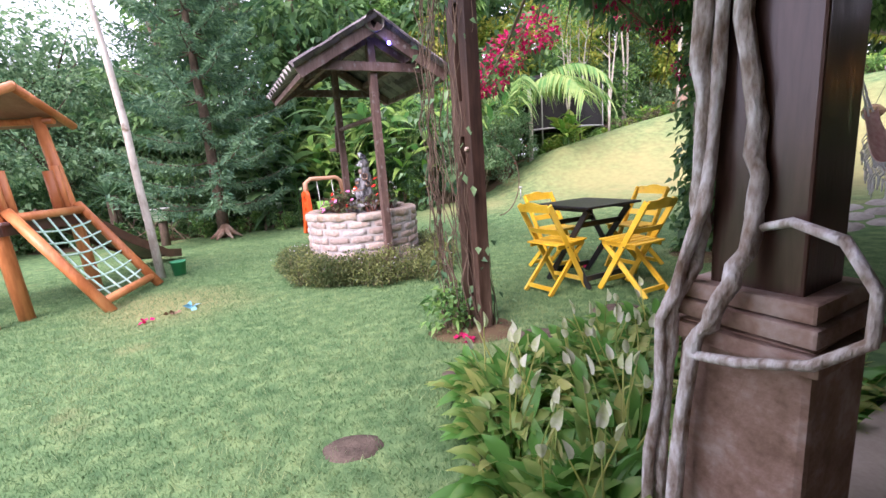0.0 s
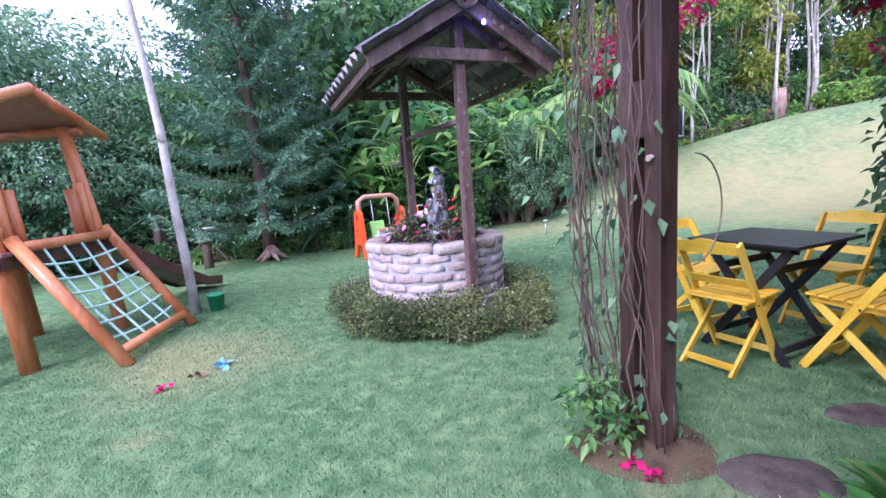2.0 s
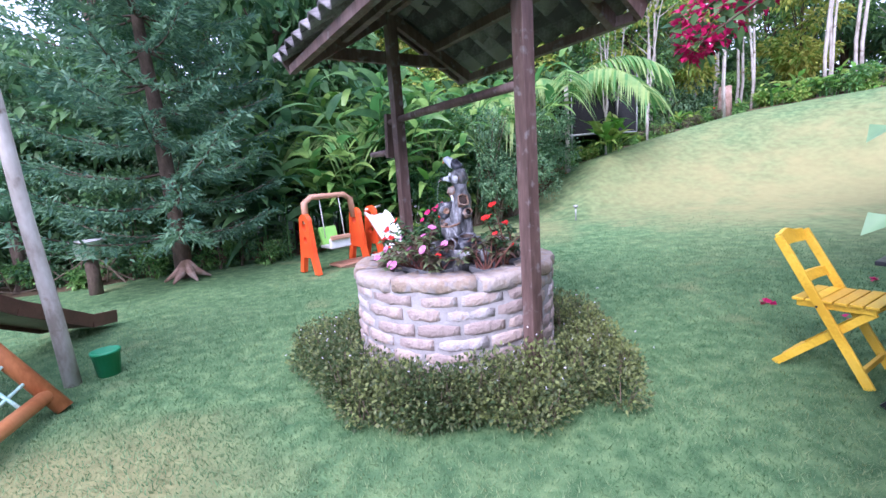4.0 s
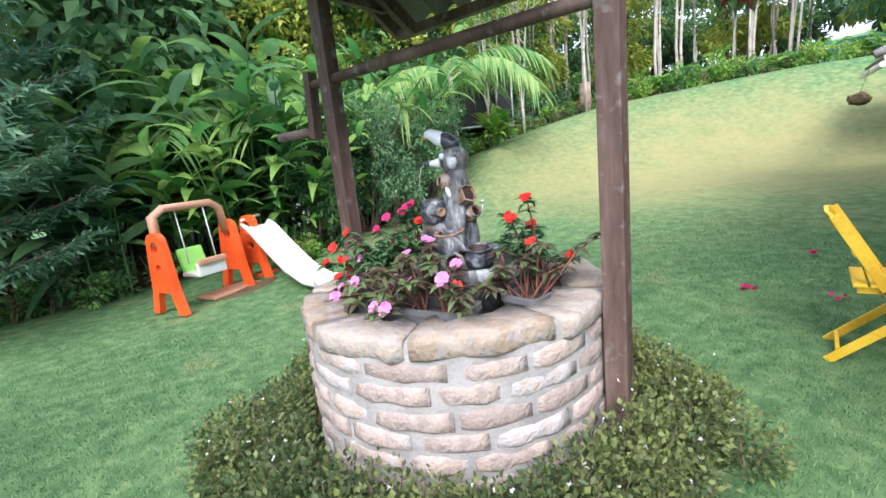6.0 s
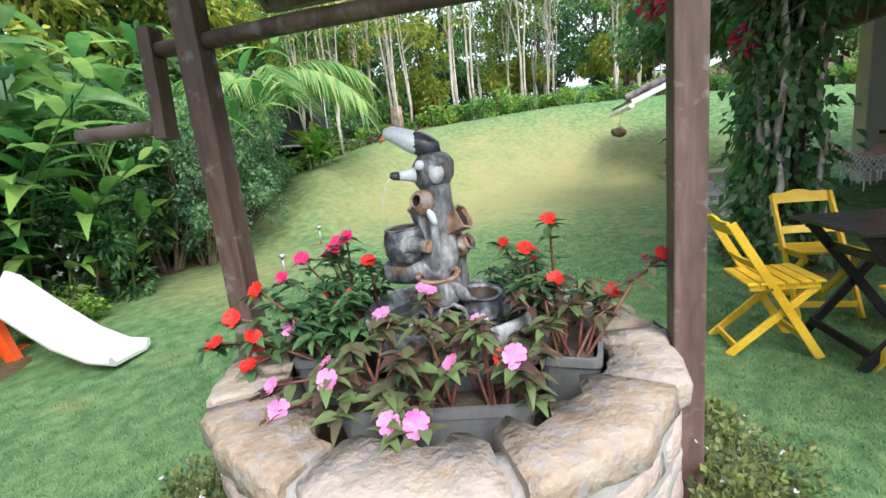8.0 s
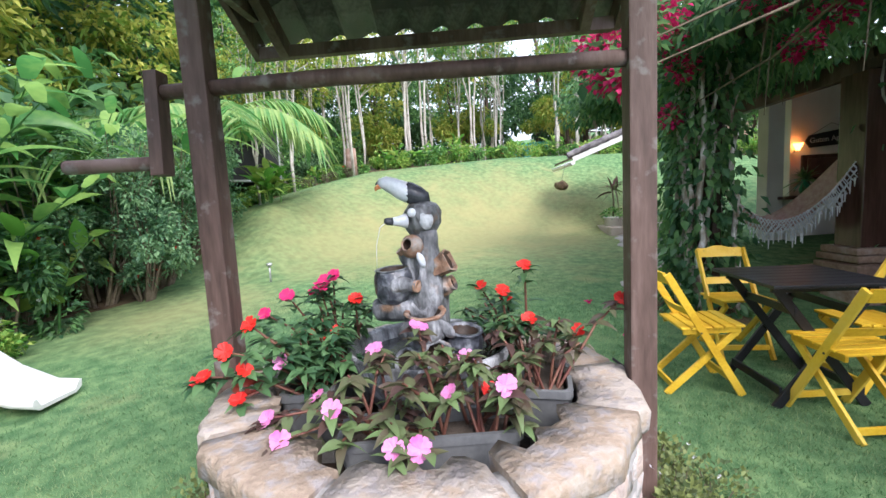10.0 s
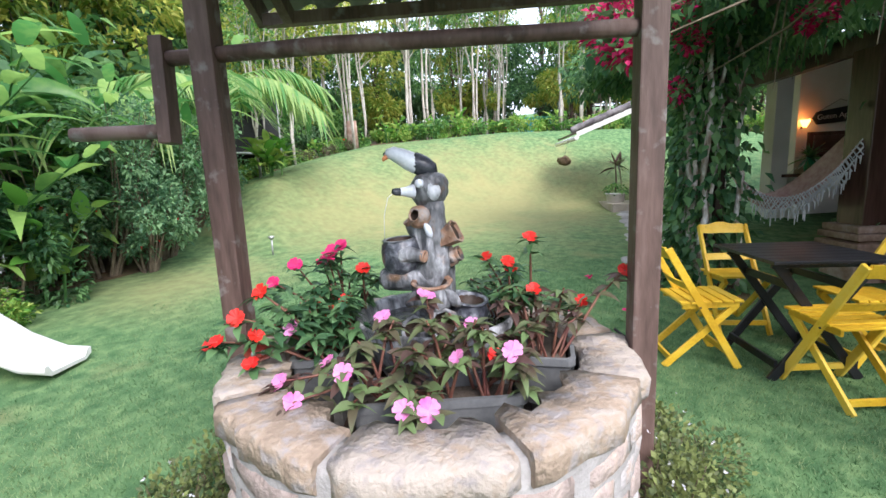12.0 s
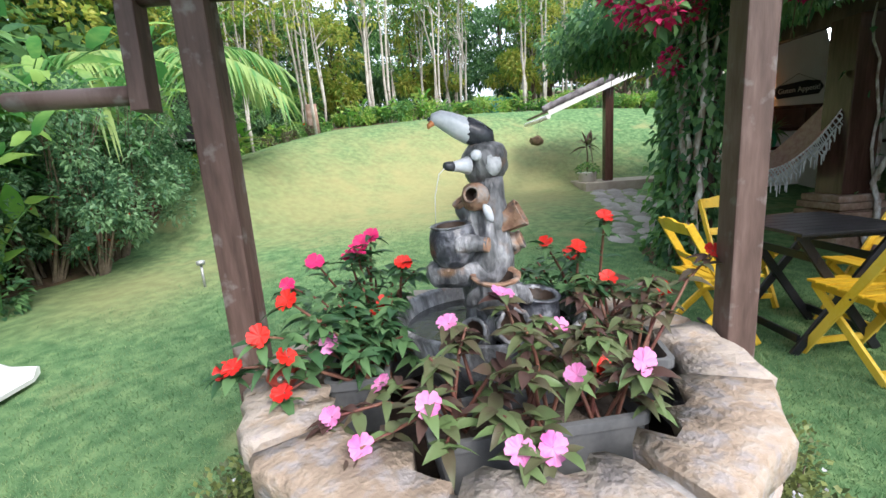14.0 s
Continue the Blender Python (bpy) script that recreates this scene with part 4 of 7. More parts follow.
# ---- planting ----
def shrub(name, x, y, rx, ry, h, n, leaf, mat, label, category, seed, stems=8, kind="", flowers=None, low=0.1, droop=0.3, group="", clump=(0.25, 0.5), count=0):
    """A bush: thin stems and a crown of many small leaves."""
    rng = np.random.default_rng(seed)
    random.seed(seed)
    z = ground_z(x, y)
    ob = thing(name, x, y, z, label, category, group, kind=kind)
    bm = bmesh.new()
    for k in range(stems):
        a = rng.uniform(0, 6.28)
        r = rng.uniform(0.4, 0.9)
        tube(bm, [(0.1 * math.cos(a) * rx, 0.1 * math.sin(a) * ry, -0.05), (0.5 * r * rx * math.cos(a + 0.3), 0.5 * r * ry * math.sin(a + 0.3), h * 0.45), (r * rx * math.cos(a), r * ry * math.sin(a), h * 0.85)], [0.012 + 0.006 * h, 0.01, 0.004], 5)
    part("stem", bm, M["twig"], ob)
    nb = count or max(6, int(10 * rx * ry + 8))
    sets = []
    for k in range(nb):
        a, r = rng.uniform(0, 6.28), rng.uniform(0, 0.85) ** 0.6
        zz = rng.uniform(low, 0.9) * h
        c = np.array([math.cos(a) * r * rx, math.sin(a) * r * ry, zz])
        s = rng.uniform(*clump)
        p, d = ball_points(rng, n // nb, c, (rx * s, ry * s, h * s * 0.6))
        p[:, 2] = np.maximum(p[:, 2], 0.03)
        sets.append(leaves(rng, p, d + [0, 0, 0.3], leaf, leaf * 0.5, droop, 0.5))
    v, f = join(sets)
    np_object("crown", v, f, mat, ob)
    if flowers:
        fm, fn, fs = flowers
        p, d = ball_points(rng, fn, (0, 0, h * 0.55), (rx * 0.95, ry * 0.95, h * 0.5))
        p = np.repeat(p, 5, 0)
        v, f = leaves(rng, p, rng.normal(0, 1, p.shape), fs, fs * 0.8, 0.0, 0.6)
        tagged(np_object("flower_cluster", v, f, fm, ob), kind="stuff")
    return ob


def broadleaf(name, h, spread, trunk, n, leaf, mat, bark, seed, label, base=0.35, clumps=16, droop=0.35):
    """A tree with a tapered trunk, limbs and a gappy crown of clumped leaves."""
    rng = np.random.default_rng(seed)
    random.seed(seed)
    ob = thing(name, 0, 0, 0, label, "tree")
    bm = bmesh.new()
    pts = [(0, 0, -0.3)]
    for k in range(1, 6):
        pts.append((pts[-1][0] + rng.normal(0, 0.09), pts[-1][1] + rng.normal(0, 0.09), h * 0.8 * k / 5))
    tube(bm, pts, [trunk * (1.2 - 0.18 * k) for k in range(6)], 8, 0.06)
    centres = []
    for k in range(clumps):
        a, u = rng.uniform(0, 6.28), rng.uniform(base, 1.0)
        r = spread * rng.uniform(0.25, 1.0) * (1.15 - 0.6 * u)
        c = np.array([math.cos(a) * r, math.sin(a) * r, h * u])
        s = pts[min(5, max(1, int(u * 5 * 0.9)))]
        tube(bm, [s, ((s[0] + c[0]) / 2, (s[1] + c[1]) / 2, (s[2] + c[2]) / 2 + 0.1), tuple(c)], [trunk * 0.35, trunk * 0.22, trunk * 0.08], 5, caps=False)
        centres.append(c)
    part("trunk", bm, bark, ob)
    sets = []
    for c in centres:
        q = rng.uniform(0.55, 1.0) * spread * 0.5
        p, d = ball_points(rng, n // clumps, c, (q, q, q * 0.6))
        sets.append(leaves(rng, p, d + [0, 0, 0.1], leaf, leaf * 0.5, droop, 0.6))
    v, f = join(sets)
    np_object("crown", v, f, mat, ob)
    return ob


def place(ob, spots, rng):
    """Move a thing to the first spot and set copies on the others: x, y, size."""
    for i, (x, y, s) in enumerate(spots):
        m = pose(x, y, ground_z(x, y), 0, 0, rng.uniform(0, 360)) @ Matrix.Diagonal((s, s, s * rng.uniform(0.9, 1.1), 1))
        if i == 0:
            first = m
        else:
            copy_thing(ob, m)
    ob.matrix_basis = first


prng = np.random.default_rng(3)


def polar(az, r):
    return -1 + r * math.sin(radians(az)), 4.8 + r * math.cos(radians(az))


# trees of the wood behind
T = [
    broadleaf("broadleaf_tree", 8.5, 2.6, 0.14, 5200, 0.30, M["dark"], M["bark"], 11, "tall dark green broadleaf tree at the garden edge", 0.12, 22),
    broadleaf("broadleaf_tree", 7.5, 2.4, 0.12, 5200, 0.24, M["mid"], M["bark"], 12, "leafy mid-green broadleaf tree at the garden edge", 0.12, 22),
    broadleaf("broadleaf_tree", 7.0, 2.0, 0.1, 3600, 0.26, M["lime"], M["bark"], 13, "light yellow-green broadleaf tree in the woods", 0.3, 16),
    broadleaf("feathery_tree", 4.2, 2.3, 0.09, 7000, 0.13, M["bluegreen"], M["bark"], 14, "low feathery grey-green tree behind the playground", 0.1, 20),
]
place(T[0], [(*polar(a, r), s) for a, r, s in ((-22, 9.3, 1.05), (-12, 9.8, 1.2), (-3, 10.2, 1.1), (6, 10.8, 1.15), (-33, 10.5, 0.95), (15, 12.5, 1.2), (26, 15.5, 1.1), (-1, 13, 1.3), (-16, 13, 1.2), (40, 24, 1.1), (52, 26, 1.1), (64, 28, 1.1), (76, 27, 1.15), (86, 26, 1.1), (33, 20, 1.2), (58, 32, 1.2), (70, 33, 1.2), (46, 30, 1.2))], prng)
place(T[1], [(*polar(a, r), s) for a, r, s in ((-28, 12.5, 0.9), (-8, 11.6, 1.1), (2, 12.0, 1.15), (11, 11.2, 0.95), (20, 14, 1.1), (-42, 14, 0.75), (-48, 16, 0.62), (-58, 15, 0.58), (-66, 15, 0.6), (-37, 16, 0.8), (-76, 14, 0.6), (-90, 14, 0.7), (28, 17, 0.9), (34, 16, 0.8), (-53, 18, 0.7), (45, 27, 1.0), (81, 30, 1.1), (93, 25, 1.0), (36, 25, 1.1))], prng)
place(T[2], [(*polar(a, r), s) for a, r, s in ((9, 10.0, 0.75), (22, 12.2, 0.8), (38, 18.5, 0.85), (49, 21, 0.8), (60, 22, 0.85), (73, 22, 0.8), (30, 13.5, 0.65), (84, 22, 0.8), (16, 10.6, 0.6))], prng)
place(T[3], [(*polar(a, r), s) for a, r, s in ((-52, 9.0, 0.85), (-62, 8.5, 0.8), (-44, 10, 0.9), (-37, 9.5, 0.85), (-70, 9, 0.85), (-55, 12.5, 1.5), (-82, 9, 0.9), (-30, 8.9, 0.7), (-48, 12, 1.35), (-60, 11, 1.3), (-68, 12, 1.4), (-40, 12, 1.35), (-34, 13, 1.0), (30, 15, 0.8), (36, 17, 0.8), (24, 14, 0.8))], prng)


def pale_tree(seed, h, forks):
    """A slim pale forest tree with few limbs and a thin crown."""
    rng = np.random.default_rng(seed)
    random.seed(seed)
    ob = thing("pale_forest_tree", 0, 0, 0, "slim pale-barked forest tree with a thin high crown", "tree", "slim trees on the bank")
    bm = bmesh.new()
    tops = []
    for k in range(forks):
        a = rng.uniform(0, 6.28)
        lean = rng.uniform(0.05, 0.3) * h * 0.35
        pts = [(0.05 * math.cos(a), 0.05 * math.sin(a), -0.2)]
        for j in range(1, 7):
            u = j / 6
            pts.append((math.cos(a) * lean * u ** 1.3 + rng.normal(0, 0.05), math.sin(a) * lean * u ** 1.3 + rng.normal(0, 0.05), h * u * rng.uniform(0.95, 1.02)))
        tube(bm, pts, [0.044 - 0.005 * j for j in range(7)], 7, 0.06)
        for j in (3, 4, 5, 6):
            for _ in range(2):
                b = rng.uniform(0, 6.28)
                e = (pts[j][0] + math.cos(b) * 0.6, pts[j][1] + math.sin(b) * 0.6, pts[j][2] + rng.uniform(0.3, 0.8))
                tube(bm, [pts[j], e], [0.02, 0.006], 5, caps=False)
                if j > 3 or rng.uniform() < 0.4:
                    tops.append(e)
    part("trunk", bm, M["barkwhite"], ob)
    sets = []
    for c in tops:
        p, d = ball_points(rng, 70, c, (0.55, 0.55, 0.38))
        sets.append(leaves(rng, p, d, 0.17, 0.08, 0.3, 0.6))
    v, f = join(sets)
    np_object("crown", v, f, M["lime"] if seed % 2 else M["mid"], ob)
    return ob


for s, spots in ((1, 16), (2, 16), (3, 14), (4, 14)):
    lst = []
    for k in range(spots):
        az = prng.uniform(32, 96)
        edge = 13.6 + 4 * ease((az - 40) / 40)
        lst.append((*polar(az, edge + 0.9 + prng.uniform(0, 1) ** 1.3 * 8), prng.uniform(0.8, 1.25)))
    if s == 1:
        lst[:3] = [(6.55, 14.3, 0.8), (8.7, 14.1, 0.9), (5.6, 14.2, 0.7)]
    if s == 2:
        lst[:3] = [(*polar(72.5, 17.6), 1.0), (*polar(75, 17.4), 1.1), (5.1, 13.7, 0.6)]
    place(pale_tree(s, 5.5 + 0.6 * s, 1 + s % 3), lst, prng)

# the dark wood floor behind the border
def build_wood_floor():
    v, f = [], []
    azs = np.arange(20, 104, 2.0)
    rs = (0, 0.4, 0.8, 1.2, 1.8, 2.4, 3, 3.8, 4.6, 5.4, 6.2, 7, 8, 9, 10, 12, 14, 18, 22)
    for az in azs:
        edge = 10.2 + 3.6 * ease((az - 28) / 18) + 3.4 * ease((az - 48) / 35)
        for r in rs:
            x, y = polar(az, edge + r + (0.15 * math.sin(az * 1.7) if r < 1 else 0))
            v.append((x, y, ground_z(x, y) + (0.04 if r else -0.02)))
    w = len(rs)
    for i in range(len(azs) - 1):
        for j in range(w - 1):
            f.append((i * w + j, i * w + j + 1, (i + 1) * w + j + 1, (i + 1) * w + j))
    tagged(np_object("ground_wood_floor", v, f, M["litter"]), "brown leaf-littered soil under the trees", "soil", kind="structure")


build_wood_floor()
patch("ground_bed_soil", -3.2, 12.9, 4.6, 2.2, M["litter"], "dark leaf-littered soil bed under the tall plants", "soil", 21, 0.05)
patch("ground_bed_soil_side", -6.9, 10.8, 2.6, 1.9, M["litter"], "dark soil bed behind the playground", "soil", 22, 0.05)
patch("ground_bed_shrubs", 1.7, 13.0, 2.2, 1.3, M["litter"], "brown soil under the rose bushes", "soil", 23, 0.05, rz=35)


def norfolk_pine(x, y, h):
    """A whorled pine with drooping tiers of needle sprays."""
    rng = np.random.default_rng(8)
    random.seed(8)
    ob = thing("norfolk_pine", x, y, ground_z(x, y), "tall dark green pine with tiered drooping branches", "tree")
    bm = bmesh.new()
    tube(bm, [(0.03 * math.sin(k), 0.03 * math.cos(k * 2), -0.1 + k * h / 8) for k in range(9)], [0.13 - 0.012 * k for k in range(9)], 10, 0.08)
    part("trunk", bm, M["bark"], ob)
    bm = bmesh.new()
    sets = []
    z = 0.75
    while z < h - 0.2:
        L = 1.75 * (1 - z / h) ** 0.55 + 0.25
        a0 = rng.uniform(0, 6.28)
        for k in range(6):
            a = a0 + k * math.pi / 3 + rng.normal(0, 0.15)
            ll = L * rng.uniform(0.75, 1.15)
            pts = []
            for j in range(6):
                u = j / 5
                pts.append(np.array([math.cos(a) * ll * u, math.sin(a) * ll * u, z + 0.05 * u * ll + 0.4 * ll * u * (u - 0.72)]))
            tube(bm, pts, [0.022, 0.018, 0.015, 0.012, 0.009, 0.004], 5, caps=False)
            for j in range(1, 26):
                u = 0.12 + 0.88 * j / 25
                i = min(4, int(u * 5))
                c = pts[i] + (pts[i + 1] - pts[i]) * (u * 5 - i)
                for s in (1, -1):
                    sl = 0.24 * ll * (1.15 - u) + 0.09
                    d = np.array([math.cos(a) * 0.75 - s * math.sin(a), math.sin(a) * 0.75 + s * math.cos(a), -0.25])
                    d /= np.linalg.norm(d)
                    m = 7
                    t = np.linspace(0.05, 1, m)[:, None]
                    base = c + d * t * sl + np.array([0, 0, 1.0]) * (-0.1 * t ** 2 * sl)
                    nd = np.repeat(d[None], m, 0) + rng.normal(0, 0.45, (m, 3)) + [0, 0, 0.25]
                    sets.append(leaves(rng, base, nd, 0.14, 0.036, 0.05, 0.25))
        z += rng.uniform(0.36, 0.5)
    part("branch", bm, M["bark"], ob)
    v, f = join(sets)
    np_object("needles", v, f, M["pine"], ob)


norfolk_pine(-3.85, 9.75, 7.2)


def cane_clump(name, x, y, n, h, L, W, mat, label, seed, spread=0.5, lean=0.35, droop=0.45, pairs=9, category="plant"):
    """Tall canes with big blade leaves set in two ranks."""
    rng = np.random.default_rng(seed)
    random.seed(seed)
    ob = thing(name, x, y, ground_z(x, y), label, category)
    B, D = [], []
    for k in range(n):
        a = rng.uniform(0, 6.28)
        r = spread * rng.uniform(0, 1) ** 0.7
        hh = h * rng.uniform(0.6, 1.1)
        o = np.array([math.cos(a) * r, math.sin(a) * r, 0])
        out = np.array([math.cos(a), math.sin(a), 0]) * lean * hh * rng.uniform(0.3, 1.2)
        pts = [o + np.array([0, 0, hh]) * u * (1 - 0.12 * u * u) + out * u * u for u in (0, 0.3, 0.6, 0.85, 1.0)]
        bm = bmesh.new()
        tube(bm, pts, [0.016, 0.015, 0.013, 0.01, 0.006], 6, caps=False)
        part("cane", bm, M["mid"], ob)
        sa = rng.uniform(0, 6.28)
        sd = np.array([math.cos(sa), math.sin(sa), 0.35])
        for j in range(pairs):
            u = 0.28 + 0.72 * j / (pairs - 1)
            p = o + np.array([0, 0, hh]) * u * (1 - 0.12 * u * u) + out * u * u
            s = 1 if j % 2 else -1
            B.append(p)
            D.append(np.array([sd[0] * s, sd[1] * s, 0.35 + 0.5 * u]) + rng.normal(0, 0.22, 3) + out * 0.5)
    v, f = blades(rng, np.array(B), np.array(D), L, W, droop)
    np_object("foliage", v, f, mat, ob)
    return ob


k = 0
for x, y, n, h in ((-2.6, 11.0, 12, 2.6), (-1.7, 11.4, 14, 2.9), (-0.8, 11.5, 14, 3.0), (-2.0, 12.3, 14, 3.6), (-0.2, 11.9, 14, 3.3), (0.5, 12.2, 14, 3.4), (-3.3, 11.9, 12, 2.9), (-1.0, 12.8, 12, 4.0), (0.2, 13.2, 12, 4.2)):
    cane_clump("heliconia", x, y, n, h, 0.85, 0.2, M["ginger"] if k % 2 else M["dark"], "clump of tall heliconia with big blade leaves", 100 + k, 0.6)
    k += 1
for x, y, n, h in ((-0.45, 11.1, 9, 2.4), (-0.9, 11.1, 9, 2.2), (0.2, 11.9, 10, 3.0), (1.2, 12.2, 10, 3.2), (1.9, 12.9, 10, 3.2)):
    cane_clump("shell_ginger", x, y, n, h, 0.7, 0.16, M["ginger"], "arching shell ginger with glossy bright green leaves", 120 + k, 0.45, 0.6, 0.5, 11)
    k += 1
shrub("low_groundcover", -0.35, 10.3, 0.5, 0.35, 0.4, 1600, 0.06, M["hedge"], "low bright groundcover plants at the lawn edge", "plant", 31)
for i, (x, y, r, h, n) in enumerate(((0.4, 11.7, 1.1, 2.2, 7000), (1.2, 11.7, 1.3, 2.5, 9500), (2.1, 12.0, 1.2, 2.3, 9000), (2.9, 12.7, 1.0, 1.9, 6500), (1.6, 11.4, 0.7, 1.4, 4000))):
    shrub("rose_bush", x, y, r, r, h, n, 0.07, M["bluegreen"], "loose rose bush with small dull green leaves and bare stems", "bush", 40 + i, 26, flowers=(M["redflower"], 9, 0.035), low=0.22, clump=(0.1, 0.28), count=46)
shrub("white_flowering_shrub", 0.1, 10.9, 0.45, 0.4, 1.25, 2400, 0.09, M["dark"], "dark shrub with clusters of white lilac flowers", "bush", 50, flowers=(M["whiteflower"], 26, 0.045))
cane_clump("broad_leaf_sapling", 0.35, 10.9, 3, 1.2, 0.5, 0.17, M["hedge"], "young broad-leaved plant with light green leaves", 61, 0.2, 0.4, 0.3, 6)
for i in range(12):
    x, y = -6.6 + 0.42 * i + prng.normal(0, 0.1), 9.4 + 0.13 * i + prng.normal(0, 0.1)
    shrub("border_plant", x, y, 0.3, 0.26, 0.35 + 0.1 * (i % 3), 500, 0.09, M["mid"] if i % 2 else M["dark"], "leafy low border plant beside the lawn", "plant", 200 + i, 4, group="plants along the side border")
for i, (x, y) in enumerate(((-5.2, 10.8), (-6.2, 11.0), (-4.6, 11.6), (-7.2, 10.6), (-7.9, 9.6))):
    shrub("understorey_bush", x, y, 0.85, 0.8, 1.7, 3000, 0.12, M["dark"], "dark understorey bush behind the pine", "bush", 220 + i, 8)
# yucca rosette and dead brush near the fence
rng = np.random.default_rng(70)
yu = thing("yucca", -6.2, 9.7, 0, "spiky yucca on a short brown trunk", "plant")
bm = bmesh.new()
tube(bm, [(0, 0, -0.05), (0.03, 0, 0.5), (0, 0.02, 1.1)], [0.1, 0.08, 0.07], 8, 0.1)
part("trunk", bm, M["bark"], yu)
d = unit(rng.normal(0, 1, (60, 3)) + [0, 0, 0.7])
v, f = blades(rng, np.repeat([[0, 0, 1.1]], 60, 0), d, 0.6, 0.045, 0.15)
np_object("rosette", v, f, M["bluegreen"], yu)
bm = bmesh.new()
for i in range(30):
    a = rng.uniform(0, 6.28)
    p = np.array([rng.normal(0, 0.5), rng.normal(0, 0.3), 0.02])
    q = p + [rng.normal(0, 0.5), rng.normal(0, 0.4), rng.uniform(0.2, 0.9)]
    tube(bm, [p, (p + q) / 2 + rng.normal(0, 0.08, 3), q], [0.014, 0.01, 0.004], 5)
ob = part("dead_branches", bm, M["twig"])
ob.matrix_world = pose(-6.0, 9.9, 0)
tagged(ob, "tangle of dry bare branches lying in the bed", "branches", kind="stuff")

# palm with a long drooping frond
def frond_plant(name, x, y, fronds, label, seed, h=1.8, L=2.2):
    rng = np.random.default_rng(seed)
    random.seed(seed)
    ob = thing(name, x, y, ground_z(x, y), label, "palm")
    bm = bmesh.new()
    tube(bm, [(0, 0, -0.1), (0.02, 0.03, h * 0.5), (0, 0, h)], [0.07, 0.06, 0.05], 8, 0.1)
    part("trunk", bm, M["barkwhite"], ob)
    bm = bmesh.new()
    sets = []
    for a, el in fronds:
        d = np.array([math.sin(radians(a)), math.cos(radians(a)), 0])
        pts = [np.array([0, 0, h]) + d * L * u * (1 - 0.15 * u) + np.array([0, 0, 1.0]) * (el * u - 1.15 * u * u) * L * 0.6 for u in np.linspace(0, 1, 9)]
        tube(bm, pts, [0.02 - 0.002 * j for j in range(9)], 6, caps=False)
        B, D = [], []
        for j in range(34):
            u = 0.12 + 0.87 * j / 33
            i = min(7, int(u * 8))
            c = pts[i] + (pts[i + 1] - pts[i]) * (u * 8 - i)
            for s in (1, -1):
                B.append(c)
                D.append(np.array([d[0] * 0.4 - d[1] * s * 0.7, d[1] * 0.4 + d[0] * s * 0.7, -0.25]))
        sets.append(blades(rng, np.array(B), np.array(D), 0.55, 0.055, 0.75, 4))
    part("rib", bm, M["palm"], ob)
    v, f = join(sets)
    np_object("frond", v, f, M["palm"], ob)


frond_plant("arching_palm", 3.8, 13.0, [(100, 0.9), (150, 0.8), (200, 0.8), (250, 0.7), (60, 1.0), (300, 0.9), (20, 1.0), (125, 1.2)], "palm with long drooping light green fronds", 5, 2.0, 2.4)
frond_plant("arching_palm", 0.9, 12.9, [(140, 0.9), (180, 0.8), (220, 0.8), (260, 0.7), (90, 1.0), (320, 0.9)], "palm with long drooping light green fronds", 6, 2.3, 2.2)
frond_plant("arching_palm", -0.9, 12.2, [(120, 0.9), (165, 0.9), (205, 0.8), (250, 0.8), (290, 1.0)], "palm with long drooping light green fronds", 7, 2.2, 2.0)
cane_clump("banana_plant", -8.0, 13.0, 3, 3.6, 1.7, 0.42, M["hedge"], "banana plant with broad pale green leaves", 71, 0.2, 0.2, 0.3, 5)

# bright border along the crest of the bank
for i in range(46):
    az = 30 + 66 * i / 45
    edge = 10.3 + 3.6 * ease((az - 28) / 18) + 3.4 * ease((az - 48) / 35)
    x, y = polar(az, edge + prng.uniform(0.05, 0.5))
    s = prng.uniform(0.7, 1.2) * (0.6 if az < 48 else 1.1)
    if i % 3 == 2 and az > 40:
        cane_clump("border_ginger", x, y, 7, 0.735 * s, 0.38, 0.1, M["hedge"], "bright green leafy border plant on the bank crest", 300 + i, 0.3, 0.4, 0.4, 6)
    else:
        shrub("border_shrub", x, y, 0.5 * s, 0.4 * s, 0.55 * s, 700, 0.11, M["hedge"] if i % 2 else M["mid"], "bright green clipped border shrub on the bank crest", "bush", 350 + i, 4, flowers=(M["redflower"], 6, 0.05) if i % 7 == 3 else None, group="border along the bank")
cane_clump("crinum_clump", 4.9, 13.0, 8, 0.9, 0.7, 0.13, M["hedge"], "bright green strap-leaved clump at the bank edge", 72, 0.25, 0.4, 0.35, 6)
for i in range(7):
    x, y = 6.2 + 0.4 * i, 14.6 - 0.05 * i + 0.2 * (i % 2)
    shrub("red_leaved_plant", x, y, 0.2, 0.2, 0.3, 260, 0.07, M["redleaf"], "small dark red-leaved bedding plant", "plant", 420 + i, 3, group="red bedding plants")

